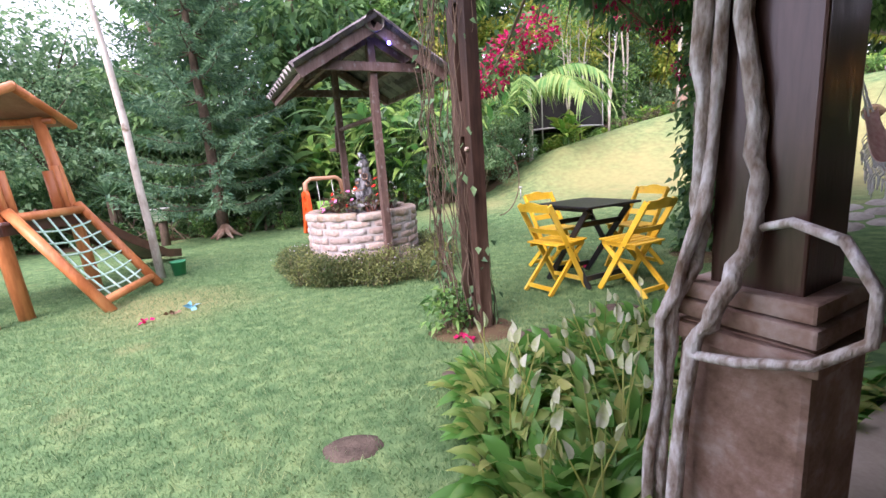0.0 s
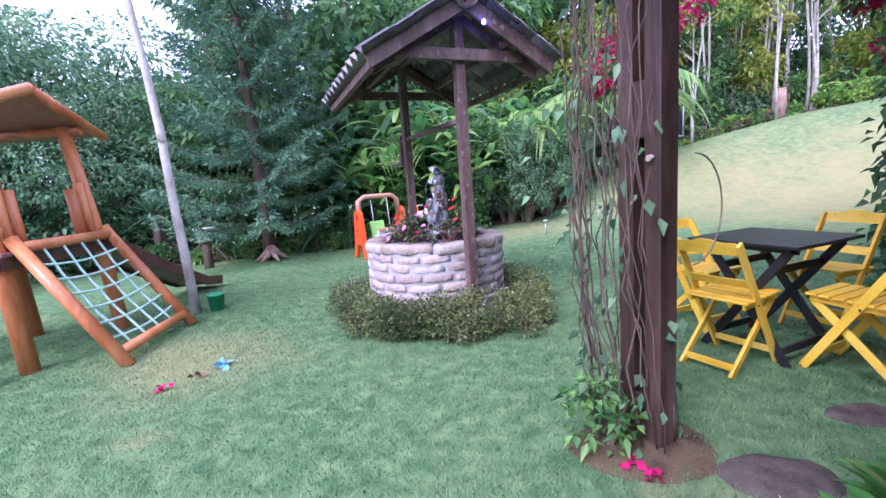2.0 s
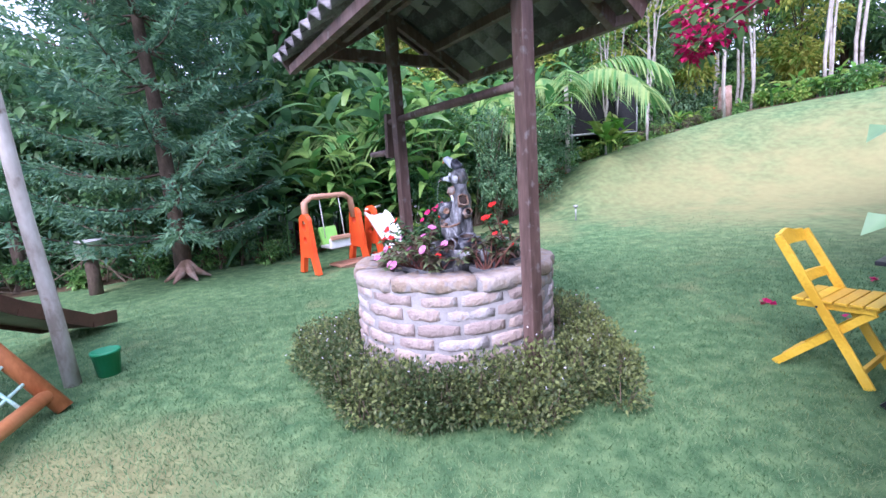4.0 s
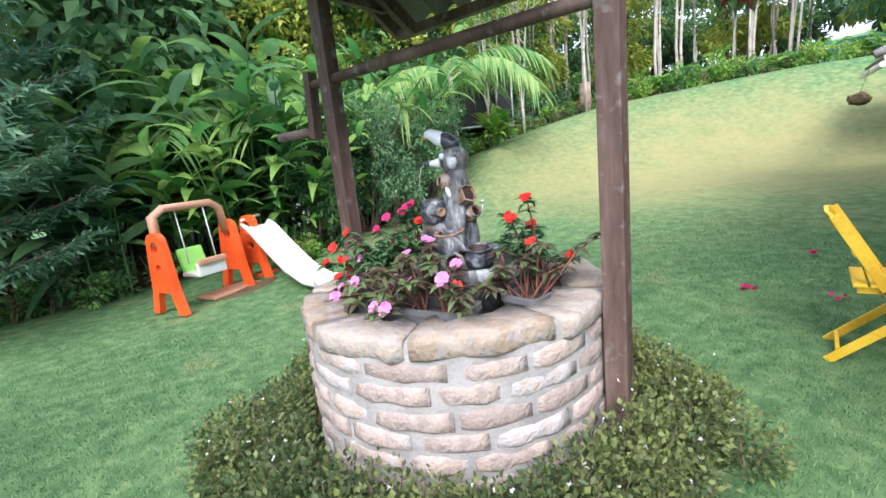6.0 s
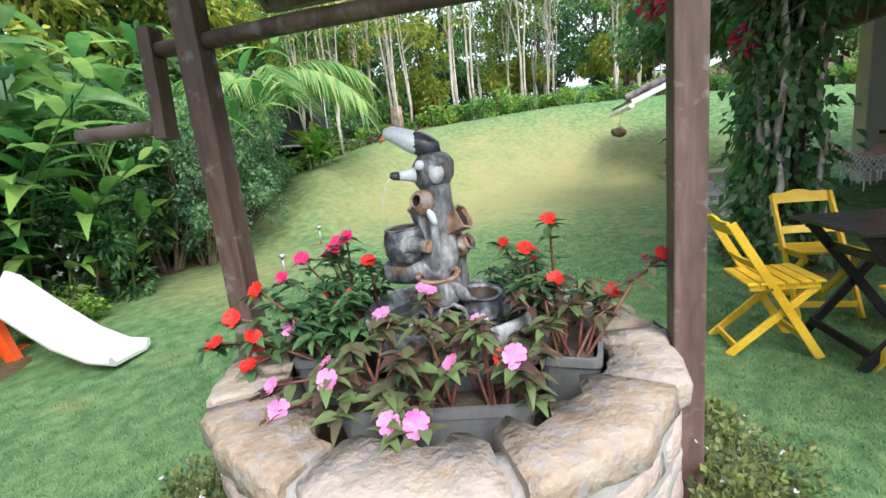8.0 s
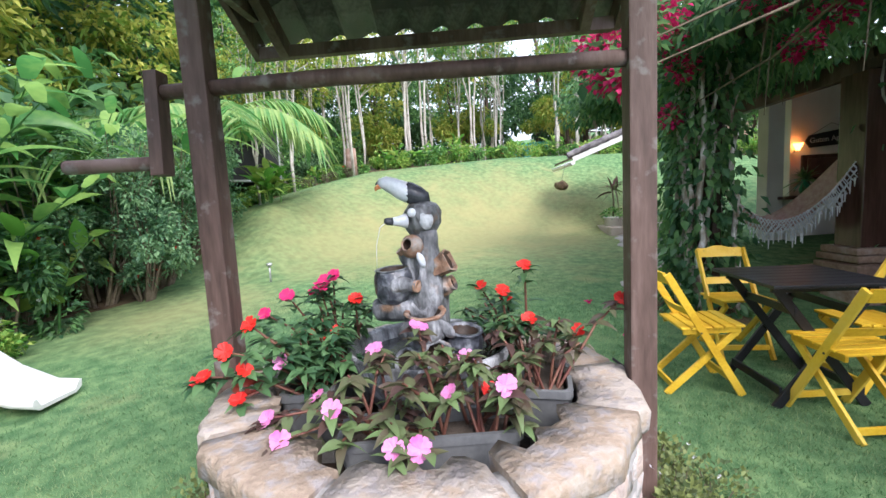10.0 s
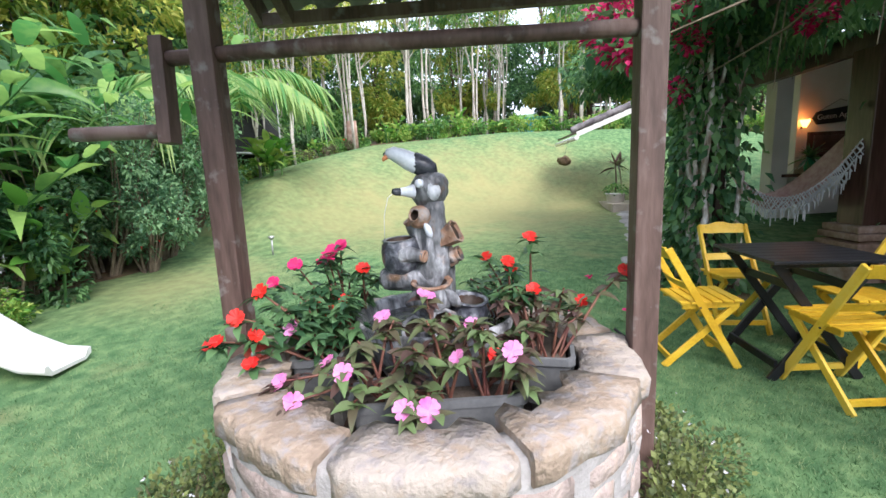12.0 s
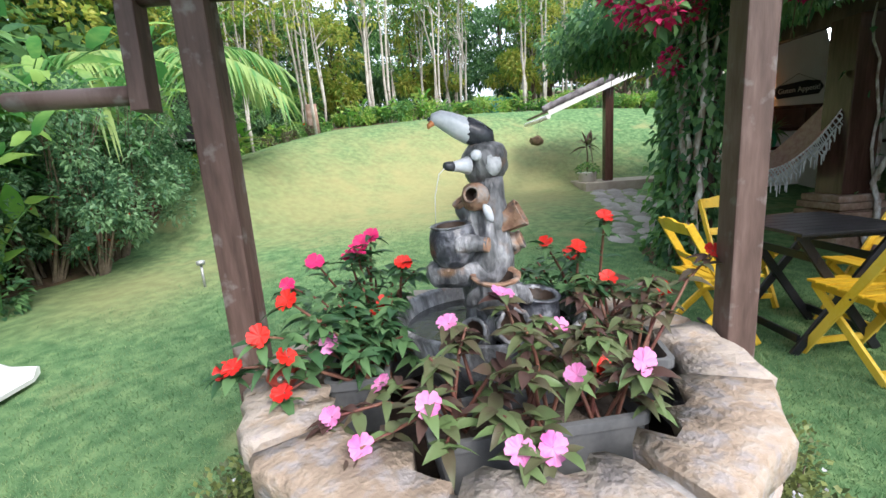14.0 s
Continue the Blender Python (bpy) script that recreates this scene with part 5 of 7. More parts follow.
# clipped skirt of small-leaved shrubs round the well
def well_skirt():
    rng = np.random.default_rng(90)
    random.seed(90)
    ob = thing("well_hedge", CX, CY, 0, "low ring of small-leaved shrubs with tiny pale flowers around the well", "hedge")
    sets, fl = [], []
    bm = bmesh.new()
    for k in range(240):
        a = rng.uniform(0, 2 * math.pi)
        wide = 0.3 + 0.12 * math.sin(a * 2 + 2.6) + 0.08 * math.sin(a * 5)
        r = 0.73 + wide * rng.uniform(0.05, 1.0)
        h = rng.uniform(0.16, 0.32) * (1.2 - 0.45 * (r - 0.74) / 0.5)
        c = np.array([math.cos(a) * r, math.sin(a) * r, h * 0.62])
        p, d = ball_points(rng, 230, c, (0.15, 0.15, h * 0.6))
        rad = np.linalg.norm(p[:, :2], axis=1)
        keep = (rad > 0.72) & (p[:, 2] > 0.005)
        sets.append(leaves(rng, p[keep], d[keep] + [0, 0, 0.5], 0.03, 0.019, 0.1, 0.6))
        if k % 2:
            fl.append(c + [rng.normal(0, 0.08), rng.normal(0, 0.08), h * 0.62])
        for _ in range(2):
            b = rng.uniform(0, 6.28)
            tube(bm, [(c[0], c[1], -0.02), (c[0] + 0.08 * math.cos(b), c[1] + 0.08 * math.sin(b), h)], [0.005, 0.002], 4, caps=False)
    tagged(part("twig_tangle", bm, M["twig"], ob), kind="stuff")
    v, f = join(sets)
    np_object("foliage", v, f, M["bronze"], ob)
    fl = np.repeat(np.array(fl), 4, 0)
    v, f = leaves(rng, fl, rng.normal(0, 1, fl.shape) + [0, 0, 0.8], 0.011, 0.009, 0, 0.5)
    tagged(np_object("tiny_flowers", v, f, M["whiteflower"], ob), kind="stuff")


well_skirt()

# peace lilies by the verandah column
def lily_bed():
    rng = np.random.default_rng(33)
    random.seed(33)
    for k in range(66):
        for _ in range(20):
            x, y = rng.uniform(1.2, 2.9), rng.uniform(0.7, 2.7)
            q = (Vector((x - HX, y - HY)))
            along, out = q.x * 0.876 + q.y * 0.482, -q.x * 0.482 + q.y * 0.876
            if -0.2 < out < 0.88 and along > -1.3 and math.hypot(x - 1.0, y - 0.4) > 0.62 and math.hypot(x - 1.88, y - 1.135) > 0.26:
                break
        ob = thing("peace_lily", x, y, ground_z(x, y), "peace lily with glossy leaves and white flower spathes", "plant", "lily bed")
        n = 42
        a = rng.uniform(0, 6.28, n)
        base = np.stack([np.cos(a) * 0.05, np.sin(a) * 0.05, np.zeros(n)], 1)
        el = rng.uniform(0.5, 1.9, n)
        way = np.stack([np.cos(a), np.sin(a), el], 1)
        st = unit(way) * rng.uniform(0.07, 0.2, (n, 1))
        v, f = blades(rng, base + st, way + [0, 0, -0.25], 0.19, 0.066, 0.4, 5, 0.2)
        np_object("foliage", v, f, M["lily"], ob)
        bm = bmesh.new()
        for i in range(n):
            tube(bm, [base[i], base[i] + st[i]], [0.004, 0.003], 4, caps=False)
        B, D = [], []
        for i in range(2 if k % 2 else 1):
            b = rng.uniform(0, 6.28)
            top = np.array([math.cos(b) * 0.12, math.sin(b) * 0.12, rng.uniform(0.3, 0.42)])
            tube(bm, [(0, 0, 0), top * [0.5, 0.5, 0.6], top], [0.005, 0.004, 0.003], 5, caps=False)
            B.append(top)
            D.append(np.array([math.cos(b) * 0.3, math.sin(b) * 0.3, 1.0]))
        part("stalk", bm, M["lily"], ob)
        for b, d in zip(B, D):
            v, f = blades(rng, np.array([b]), np.array([d]), 0.085, 0.036, 0.1, 5, 0.5)
            np_object("spathe", v, f, M["spathe"], ob)


lily_bed()

# vines on the posts and the flowering canopy
U3, V3 = np.array([0.876, 0.482, 0]), np.array([0.482, -0.876, 0])


def vine(name, x, y, top, stems, r, thick, mat, label, seed, n_leaf, leaf, lmat, out=(0, 0), zlo=0.0):
    rng = np.random.default_rng(seed)
    random.seed(seed)
    ob = thing(name, x, y, ground_z(x, y), label, "vine")
    bm = bmesh.new()
    P = []
    for k in range(stems):
        a0 = rng.uniform(0, 6.28)
        pts = []
        rr = r * rng.uniform(0.8, 1.25)
        turn = rng.uniform(-1.3, 1.3)
        for j in range(15):
            u = j / 14
            a = a0 + rng.normal(0, 0.07) + turn * u
            pts.append((math.cos(a) * rr + out[0] * (0.4 + math.sin(u * 3.1)) + rng.normal(0, 0.02), math.sin(a) * rr + out[1] * (0.4 + math.sin(u * 3.1)) + rng.normal(0, 0.02), zlo + (top - zlo) * u))
        q = thick * rng.uniform(0.5, 1.3)
        tube(bm, pts, [q * (1.1 - 0.4 * j / 14) for j in range(15)], 7, 0.12)
        P += pts
    part("stem", bm, mat, ob)
    P = np.array(P)
    base = P[rng.integers(0, len(P), n_leaf)] + rng.normal(0, r * 0.38, (n_leaf, 3)) * [1, 1, 1.6]
    base[:, 2] = np.maximum(base[:, 2], 0.03)
    d = base - [0, 0, 0]
    d[:, 2] = -0.4
    v, f = leaves(rng, base, unit(d), leaf, leaf * 0.75, 0.3, 0.5)
    np_object("foliage", v, f, lmat, ob)
    return ob


vine("thin_vine", 1.27, 3.26, 2.7, 38, 0.16, 0.0042, M["bark"], "tangle of thin dark brown vine stems around the pergola post", 81, 260, 0.06, M["bluegreen"], out=(-0.09, 0.06))
vine("leafy_vine", 4.15, 4.85, 2.8, 12, 0.24, 0.03, M["vinebark"], "leafy climbing vine covering a pergola post", 82, 2600, 0.1, M["dark"])
vine("leafy_vine", 4.45, 5.0, 2.8, 4, 0.22, 0.018, M["bark"], "leafy climbing vine hanging from the pergola", 83, 700, 0.1, M["mid"])
wv = thing("woody_vine", HX, HY, 0, "thick peeling pale vine stems climbing the verandah column", "vine")
wv.matrix_world = NEAR
random.seed(12)
for pts, r in (([(-0.32, 0.3, -0.85), (-0.29, 0.27, 0.3), (-0.29, 0.26, 0.55), (-0.2, 0.2, 0.8), (-0.215, 0.2, 1.2), (-0.225, 0.21, 1.7), (-0.21, 0.19, 3.6)], 0.034), ([(-0.36, 0.2, -0.85), (-0.34, 0.14, 0.42), (-0.33, 0.03, 0.64), (-0.23, -0.02, 0.9), (-0.2, 0.0, 1.2), (-0.215, 0.06, 1.7), (-0.2, 0.04, 3.6)], 0.032), ([(-0.37, 0.34, -0.85), (-0.33, 0.27, 0.5), (-0.24, 0.16, 1.0), (-0.21, 0.14, 1.5), (-0.2, 0.13, 3.6)], 0.026)):
    bm = bmesh.new()
    fine_pts = []
    for a, b in zip(pts, pts[1:]):
        for k in range(4):
            q = Vector(a).lerp(Vector(b), k / 4)
            fine_pts.append(q + Vector((random.uniform(-0.008, 0.004), random.uniform(-0.012, 0.012), 0)))
    tube(bm, fine_pts + [pts[-1]], r, 11, 0.28)
    part("stem", bm, M["vinebark"], wv)
vine("woody_vine", HX + 3.3 * 0.876, HY + 3.3 * 0.482, 2.5, 4, 0.27, 0.03, M["vinebark"], "thick peeling pale vine stems winding round the column", 85, 60, 0.08, M["dark"])
bm = bmesh.new()
pts = [(-0.22, -0.02, 0.92), (-0.26, -0.15, 0.96), (-0.32, -0.32, 0.92), (-0.36, -0.42, 0.78), (-0.36, -0.42, 0.62), (-0.37, -0.28, 0.5), (-0.36, -0.05, 0.42), (-0.35, 0.15, 0.38)]
tube(bm, pts, [0.017, 0.018, 0.019, 0.02, 0.02, 0.02, 0.021, 0.02], 10, 0.15)
ob = part("vine_loop", bm, M["vinebark"])
ob.matrix_world = NEAR
tagged(ob, "looping pale woody vine stem around the column pedestal", "vine")
bm = bmesh.new()
tube(bm, [(1.47 + 0.17 * math.sin(k * 0.21), 3.25 + 0.1 * math.sin(k * 0.21), 1.1 + 0.25 * math.cos(k * 0.21)) for k in range(16)], 0.004, 6)
ob = part("wire_loop", bm, M["twig"])
tagged(ob, "thin brown loop of vine beside the pergola post", "vine")


def bougainvillea():
    rng = np.random.default_rng(86)
    random.seed(86)
    ob = thing("bougainvillea", 1.27, 3.26, 0, "bougainvillea canopy with dark leaves and magenta bracts over the pergola", "vine")
    sets, fl = [], []
    bm = bmesh.new()
    for k in range(210):
        c = U3 * rng.uniform(0.3, 6.8) + V3 * rng.uniform(-0.5, 1.7) + np.array([0, 0, rng.uniform(2.75, 3.15)])
        p, d = ball_points(rng, 130, c, (0.5, 0.5, 0.22))
        sets.append(leaves(rng, p, d + [0, 0, -0.3], 0.1, 0.065, 0.3, 0.5))
    spots = [((0.45, 2.05, 2.18), 0.17), ((0.62, 2.0, 2.42), 0.2), ((0.3, 1.95, 2.02), 0.09), ((0.95, 1.9, 2.6), 0.2), ((2.0, 1.9, 2.7), 0.14), ((2.3, 1.8, 2.5), 0.12), ((2.6, 1.9, 2.1), 0.1), ((1.5, 1.2, 2.7), 0.14), ((1.9, 0.8, 2.6), 0.12), ((2.5, 0.9, 2.55), 0.12), ((1.0, 0.6, 2.7), 0.12)]
    for (x, y, z), r in spots:
        tube(bm, [U3 * 0.8 + np.array([0, 0, 2.8]), np.array([x * 0.6 + 0.3, y * 0.6, z + 0.25]), (x, y, z)], [0.014, 0.01, 0.004], 5, caps=False)
        p, d = ball_points(rng, int(1500 * r), (x, y, z), (r * 1.25, r * 1.25, r * 1.1))
        fl.append(leaves(rng, p, d, 0.05, 0.042, 0.1, 0.6))
        p, d = ball_points(rng, int(500 * r), (x, y, z), (r * 1.3, r * 1.3, r * 1.2))
        sets.append(leaves(rng, p, d, 0.09, 0.06, 0.2, 0.5))
    for k in range(26):
        s = U3 * rng.uniform(0.6, 5.5) + V3 * rng.uniform(-0.4, 1.2)
        z0, z1 = 2.8, rng.uniform(1.9, 2.5)
        tube(bm, [s + [0, 0, z0], s + [0.05, 0.03, (z0 + z1) / 2], s + [0.0, 0.06, z1]], [0.008, 0.006, 0.003], 5, caps=False)
    tagged(part("stem", bm, M["twig"], ob), kind="stuff")
    v, f = join(sets)
    np_object("foliage", v, f, M["dark"], ob)
    for v, f in fl:
        tagged(np_object("bract_cluster", v, f, M["magenta"], ob), kind="stuff")


bougainvillea()
shrub("white_wild_plant", 1.05, 3.2, 0.18, 0.16, 0.34, 260, 0.07, M["mid"], "leafy young plant at the foot of the pergola post", "plant", 91, 5)

for i, (az, r) in enumerate(((19, 13.2), (23, 13.8), (27, 14.6), (31, 15.6), (35, 17.0), (40, 18.5), (44, 19.5), (25, 17.0), (30, 18.5))):
    x, y = polar(az, r)
    shrub("understorey_bush", x, y, 1.3, 1.2, 2.2, 2600, 0.17, M["dark"] if i % 2 else M["mid"], "dense understorey bush at the edge of the wood", "bush", 240 + i, 6)


# ---- inside the well ----
FLOWER_RNG = np.random.default_rng(55)


def trough(x, y, L, W, rz, label):
    """A tapered plastic planter filled with soil."""
    ob = thing("flower_trough", 0, 0, 0, label, "planter", "planters in the well")
    ob.matrix_world = at_well(x, y, 0.59, rz)
    bm = bmesh.new()
    rings = []
    for l, w, z in ((L * 0.86, W * 0.8, 0.0), (L * 0.97, W * 0.96, 0.15), (L, W, 0.15), (L, W, 0.175), (L - 0.03, W - 0.03, 0.175), (L - 0.04, W - 0.04, 0.11)):
        ring = []
        for sx, sy in ((1, 1), (-1, 1), (-1, -1), (1, -1)):
            for k in range(4):
                a = (0 if sx > 0 and sy > 0 else 90 if sy > 0 else 180 if sx < 0 else 270) + k * 30
                ring.append(bm.verts.new((sx * (l / 2 - 0.025) + 0.025 * math.cos(radians(a)), sy * (w / 2 - 0.025) + 0.025 * math.sin(radians(a)), z)))
        rings.append(ring)
    n = len(rings[0])
    for a, b in zip(rings, rings[1:]):
        for k in range(n):
            bm.faces.new((a[k], a[(k + 1) % n], b[(k + 1) % n], b[k]))
    bm.faces.new(rings[0][::-1])
    part("shell", bm, M["trough"], ob)
    bm = bmesh.new()
    box(bm, (L - 0.05, W - 0.05, 0.06), pose(0, 0, 0.115), 0.01)
    part("soil", bm, M["soil"], ob, "dark potting soil")
    # a stand keeps the planter level with the rim
    bm = bmesh.new()
    box(bm, (L * 0.5, W * 0.6, 0.15), pose(0, 0, -0.072))
    part("stand_block", bm, M["mortar"], ob)
    return ob


trough(0.05, -0.34, 0.5, 0.17, 8, "long grey plastic trough of pink impatiens inside the well")
trough(0.42, 0.06, 0.42, 0.18, 82, "grey plastic trough of impatiens beside the fountain")
trough(-0.41, 0.05, 0.42, 0.18, 95, "grey plastic trough of red impatiens inside the well")


def impatiens(x, y, blooms, leaf_mat, label, n_extra=10):
    """A plant whose stems lead to leaf rosettes and the given blooms: x, y, z and petal material in the well's frame."""
    rng = FLOWER_RNG
    ob = thing("impatiens_plant", 0, 0, 0, label, "flowers", "impatiens in the well")
    ob.matrix_world = at_well(x, y, 0.71)
    bm = bmesh.new()
    B, D = [], []
    ends = [(np.array([bx - x, by - y, bz - 0.71]), m) for bx, by, bz, m in blooms]
    for k in range(n_extra):
        a = rng.uniform(0, 6.28)
        r = rng.uniform(0.03, 0.17)
        ends.append((np.array([math.cos(a) * r, math.sin(a) * r, rng.uniform(0.08, 0.27)]), None))
    for e, m in ends:
        root = np.array([rng.normal(0, 0.03), rng.normal(0, 0.03), 0])
        mid = root * 0.4 + e * 0.6 + [0, 0, 0.04]
        tube(bm, [root, mid, e], [0.0055, 0.0045, 0.003], 6, caps=False)
        for q, cnt in ((e - [0, 0, 0.018], 7), (mid, 3), (mid * 0.5 + e * 0.5, 4)):
            a0 = rng.uniform(0, 6.28)
            for j in range(cnt):
                a = a0 + j * 2.4
                B.append(q + rng.normal(0, 0.006, 3))
                D.append([math.cos(a), math.sin(a), rng.uniform(0.0, 0.6)])
    part("stem", bm, M["reed"], ob)
    v, f = blades(rng, np.array(B), np.array(D), 0.066, 0.028, 0.45, 4, 0.2)
    np_object("foliage", v, f, leaf_mat, ob)
    for e, m in ends:
        if not m:
            continue
        P, Q = [], []
        cam_side = np.array([rng.normal(0, 0.3), -0.7 + rng.normal(0, 0.3), 0.7])
        cam_side /= np.linalg.norm(cam_side)
        s1 = np.cross(cam_side, [0, 0, 1.0])
        s1 /= np.linalg.norm(s1)
        s2 = np.cross(cam_side, s1)
        for j in range(5):
            a = j * 2 * math.pi / 5 + rng.normal(0, 0.15)
            P.append(e)
            Q.append(s1 * math.cos(a) + s2 * math.sin(a) + cam_side * 0.22)
        bm = bmesh.new()
        for p, d in zip(P, Q):
            d = Vector(d).normalized()
            sd = Vector(cam_side).cross(d).normalized()
            size = 0.028 * rng.uniform(0.85, 1.15)
            o = Vector(p)
            ring = [o] + [o + d * size * u + sd * size * w + Vector(cam_side) * size * c for u, w, c in ((0.45, 0.42, 0.12), (0.85, 0.5, 0.05), (1.02, 0.22, 0.0), (0.93, 0.0, 0.03), (1.02, -0.22, 0.0), (0.85, -0.5, 0.05), (0.45, -0.42, 0.12))]
            vs = [bm.verts.new(q) for q in ring]
            for k in range(1, 7):
                bm.faces.new((vs[0], vs[k], vs[k + 1]))
        part("bloom", bm, m, ob)


PK, RD, HP = M["pinkflower"], M["redflower"], M["hotpink"]
impatiens(-0.1, -0.34, [(-0.18, -0.47, 0.87, PK), (-0.32, -0.48, 0.79, PK), (-0.40, -0.38, 0.80, PK), (-0.13, -0.2, 0.93, PK), (-0.31, -0.25, 0.8, PK)], M["redleaf"], "pink impatiens with dark red-green leaves in the trough", 6)
impatiens(0.05, -0.34, [(-0.01, -0.53, 0.8, PK), (0.05, -0.53, 0.8, PK), (0.01, -0.2, 1.0, PK)], M["redleaf"], "pink impatiens with dark red-green leaves in the trough", 6)
impatiens(0.2, -0.32, [(0.12, -0.45, 0.9, PK), (0.26, -0.43, 0.91, PK), (0.15, -0.2, 0.9, PK), (0.22, -0.3, 0.84, RD)], M["redleaf"], "pink and red impatiens with bronze leaves in the trough", 6)
impatiens(-0.37, -0.08, [(-0.59, -0.25, 0.95, RD), (-0.67, -0.25, 0.87, RD), (-0.71, -0.22, 0.85, RD), (-0.53, -0.25, 0.89, RD), (-0.53, -0.2, 1.02, RD), (-0.44, -0.2, 0.9, PK)], M["impatiens"], "scarlet impatiens spilling over the well rim", 22)
impatiens(-0.36, 0.05, [(-0.36, -0.05, 0.9, RD), (-0.42, 0.0, 0.92, RD), (-0.32, 0.0, 0.93, RD), (-0.54, -0.28, 0.81, RD)], M["impatiens"], "scarlet impatiens with dark green leaves in the well", 22)
impatiens(-0.37, 0.2, [(-0.39, 0.1, 1.10, HP), (-0.36, 0.12, 1.12, HP), (-0.40, 0.08, 1.08, HP), (-0.54, 0.1, 1.05, HP), (-0.43, 0.1, 1.06, HP), (-0.64, 0.1, 0.98, HP), (-0.26, 0.05, 1.04, RD)], M["impatiens"], "hot pink impatiens standing tall in the well", 10)
impatiens(0.39, -0.05, [(0.54, 0.05, 0.90, RD), (0.69, 0.05, 1.01, RD), (0.37, 0.05, 0.95, RD)], M["redleaf"], "red impatiens with bronze leaves in the well", 8)
impatiens(0.36, 0.1, [(0.36, 0.05, 1.14, RD), (0.28, 0.05, 1.05, RD)], M["impatiens"], "tall red impatiens with dark green leaves", 8)
impatiens(0.3, 0.2, [(0.20, 0.15, 1.05, RD), (0.3, 0.2, 1.0, RD)], M["impatiens"], "red impatiens with dark green leaves behind the fountain", 8)


# ---- the fountain ----
def build_fountain():
    random.seed(17)
    ob = thing("fountain", 0, 0, 0, "grey glazed ceramic fountain of stacked jugs with a bird on top", "fountain")
    ob.matrix_world = at_well(0, 0.05, 0)
    bm = bmesh.new()
    lathe(bm, [(0.12, 0.46), (0.2, 0.6), (0.285, 0.76), (0.31, 0.845), (0.3, 0.855), (0.285, 0.84), (0.26, 0.76), (0.0, 0.74)], 36, pose(0, 0.07, 0), 0.01)
    part("basin", bm, M["ceramic"], ob, "round grey glazed basin")
    bm = bmesh.new()
    lathe(bm, [(0.0, 0.802), (0.27, 0.802)], 36, pose(0, 0.07, 0))
    part("water", bm, M["water"], ob, "still dark water")

    def rough(bm, amount, scale):
        """Push corners in and out by noise, so that glazed clay looks hand-made."""
        bm.normal_update()
        for v in bm.verts:
            v.co += v.normal * amount * (noise.noise(v.co * scale) + 0.5 * noise.noise(v.co * scale * 2.7))
        for f in bm.faces:
            f.smooth = True

    # the gnarled trunk body
    bm = bmesh.new()
    sides, ring = 32, []
    for z, r, cx in ((0.72, 0.1, 0.01), (0.78, 0.085, 0.01), (0.84, 0.075, 0.012), (0.9, 0.075, 0.01), (0.96, 0.078, 0.0), (1.01, 0.082, -0.01), (1.05, 0.08, -0.008), (1.09, 0.07, 0.004), (1.13, 0.066, 0.01), (1.16, 0.064, 0.01), (1.19, 0.056, 0.012), (1.22, 0.048, 0.014), (1.25, 0.044, 0.016), (1.28, 0.046, 0.014)):
        row = []
        for k in range(sides):
            a = 2 * math.pi * k / sides
            g = 1 + 0.1 * math.sin(a * 7 + z * 6) * (z < 1.2) + 0.3 * noise.noise((math.cos(a) * 1.6, math.sin(a) * 1.6, z * 11))
            row.append(bm.verts.new((cx + r * g * math.cos(a), r * g * math.sin(a), z)))
        ring.append(row)
    for r0, r1 in zip(ring, ring[1:]):
        for k in range(sides):
            bm.faces.new((r0[k], r0[(k + 1) % sides], r1[(k + 1) % sides], r1[k]))
    bm.faces.new(ring[-1])
    rough(bm, 0.006, 45)
    part("trunk_body", bm, M["ceramic"], ob)
    # the egg-shaped head with its pale hollow
    bm = bmesh.new()
    bmesh.ops.create_icosphere(bm, subdivisions=4, radius=0.066, matrix=pose(0.006, 0, 1.322) @ Matrix.Diagonal((1.0, 0.9, 1.08, 1)))
    rough(bm, 0.008, 24)
    part("head_knob", bm, M["ceramic"], ob)
    bm = bmesh.new()
    lathe(bm, [(0.0, 0.006), (0.02, 0.005), (0.028, 0.001), (0.032, -0.01)], 20, pose(0.03, -0.051, 1.325, 78, 0, 28) @ Matrix.Diagonal((0.85, 1.25, 1, 1)))
    part("pale_hollow", bm, M["palegrey"], ob, "pale glazed hollow in the head")
    bm = bmesh.new()
    lathe(bm, [(0.0, 0.009), (0.01, 0.008), (0.015, 0.004), (0.016, -0.004)], 16, pose(-0.022, -0.058, 1.345, 80, 0, -20))
    part("eye_disc", bm, M["birdwhite"], ob, "white oval eye")

    def jug(x, y, z, r, way, deep, mat="ceramic", rim="clayrim", neck=0.72, lip=0.016, sides=20):
        """A small hand-made pot with a bare clay lip and a mouth insert painted dark as shade."""
        m = Matrix.Translation((x, y, z)) @ Vector(way).to_track_quat("Z", "Y").to_matrix().to_4x4()
        bm = bmesh.new()
        lathe(bm, [(0.0, -deep), (r * 0.55, -deep * 0.99), (r * 0.86, -deep * 0.86), (r * 1.04, -deep * 0.58), (r * 1.02, -deep * 0.3), (r * (0.5 + neck * 0.5), -deep * 0.1), (r * neck, 0.0)], sides, m, 0.03)
        rough(bm, 0.005, 38)
        o = part("jug", bm, M[mat], ob)
        bm = bmesh.new()
        lathe(bm, [(r * neck * 0.97, -0.004), (r * neck * 1.12, lip * 0.7), (r * neck * 1.08, lip), (r * neck * 0.86, lip * 0.9), (r * neck * 0.8, -0.012)], sides, m, 0.025)
        part("lip", bm, M[rim], o, "bare clay lip of a jug")
        # shallow cup in the mouth, its dark colour standing for the shade inside
        bm = bmesh.new()
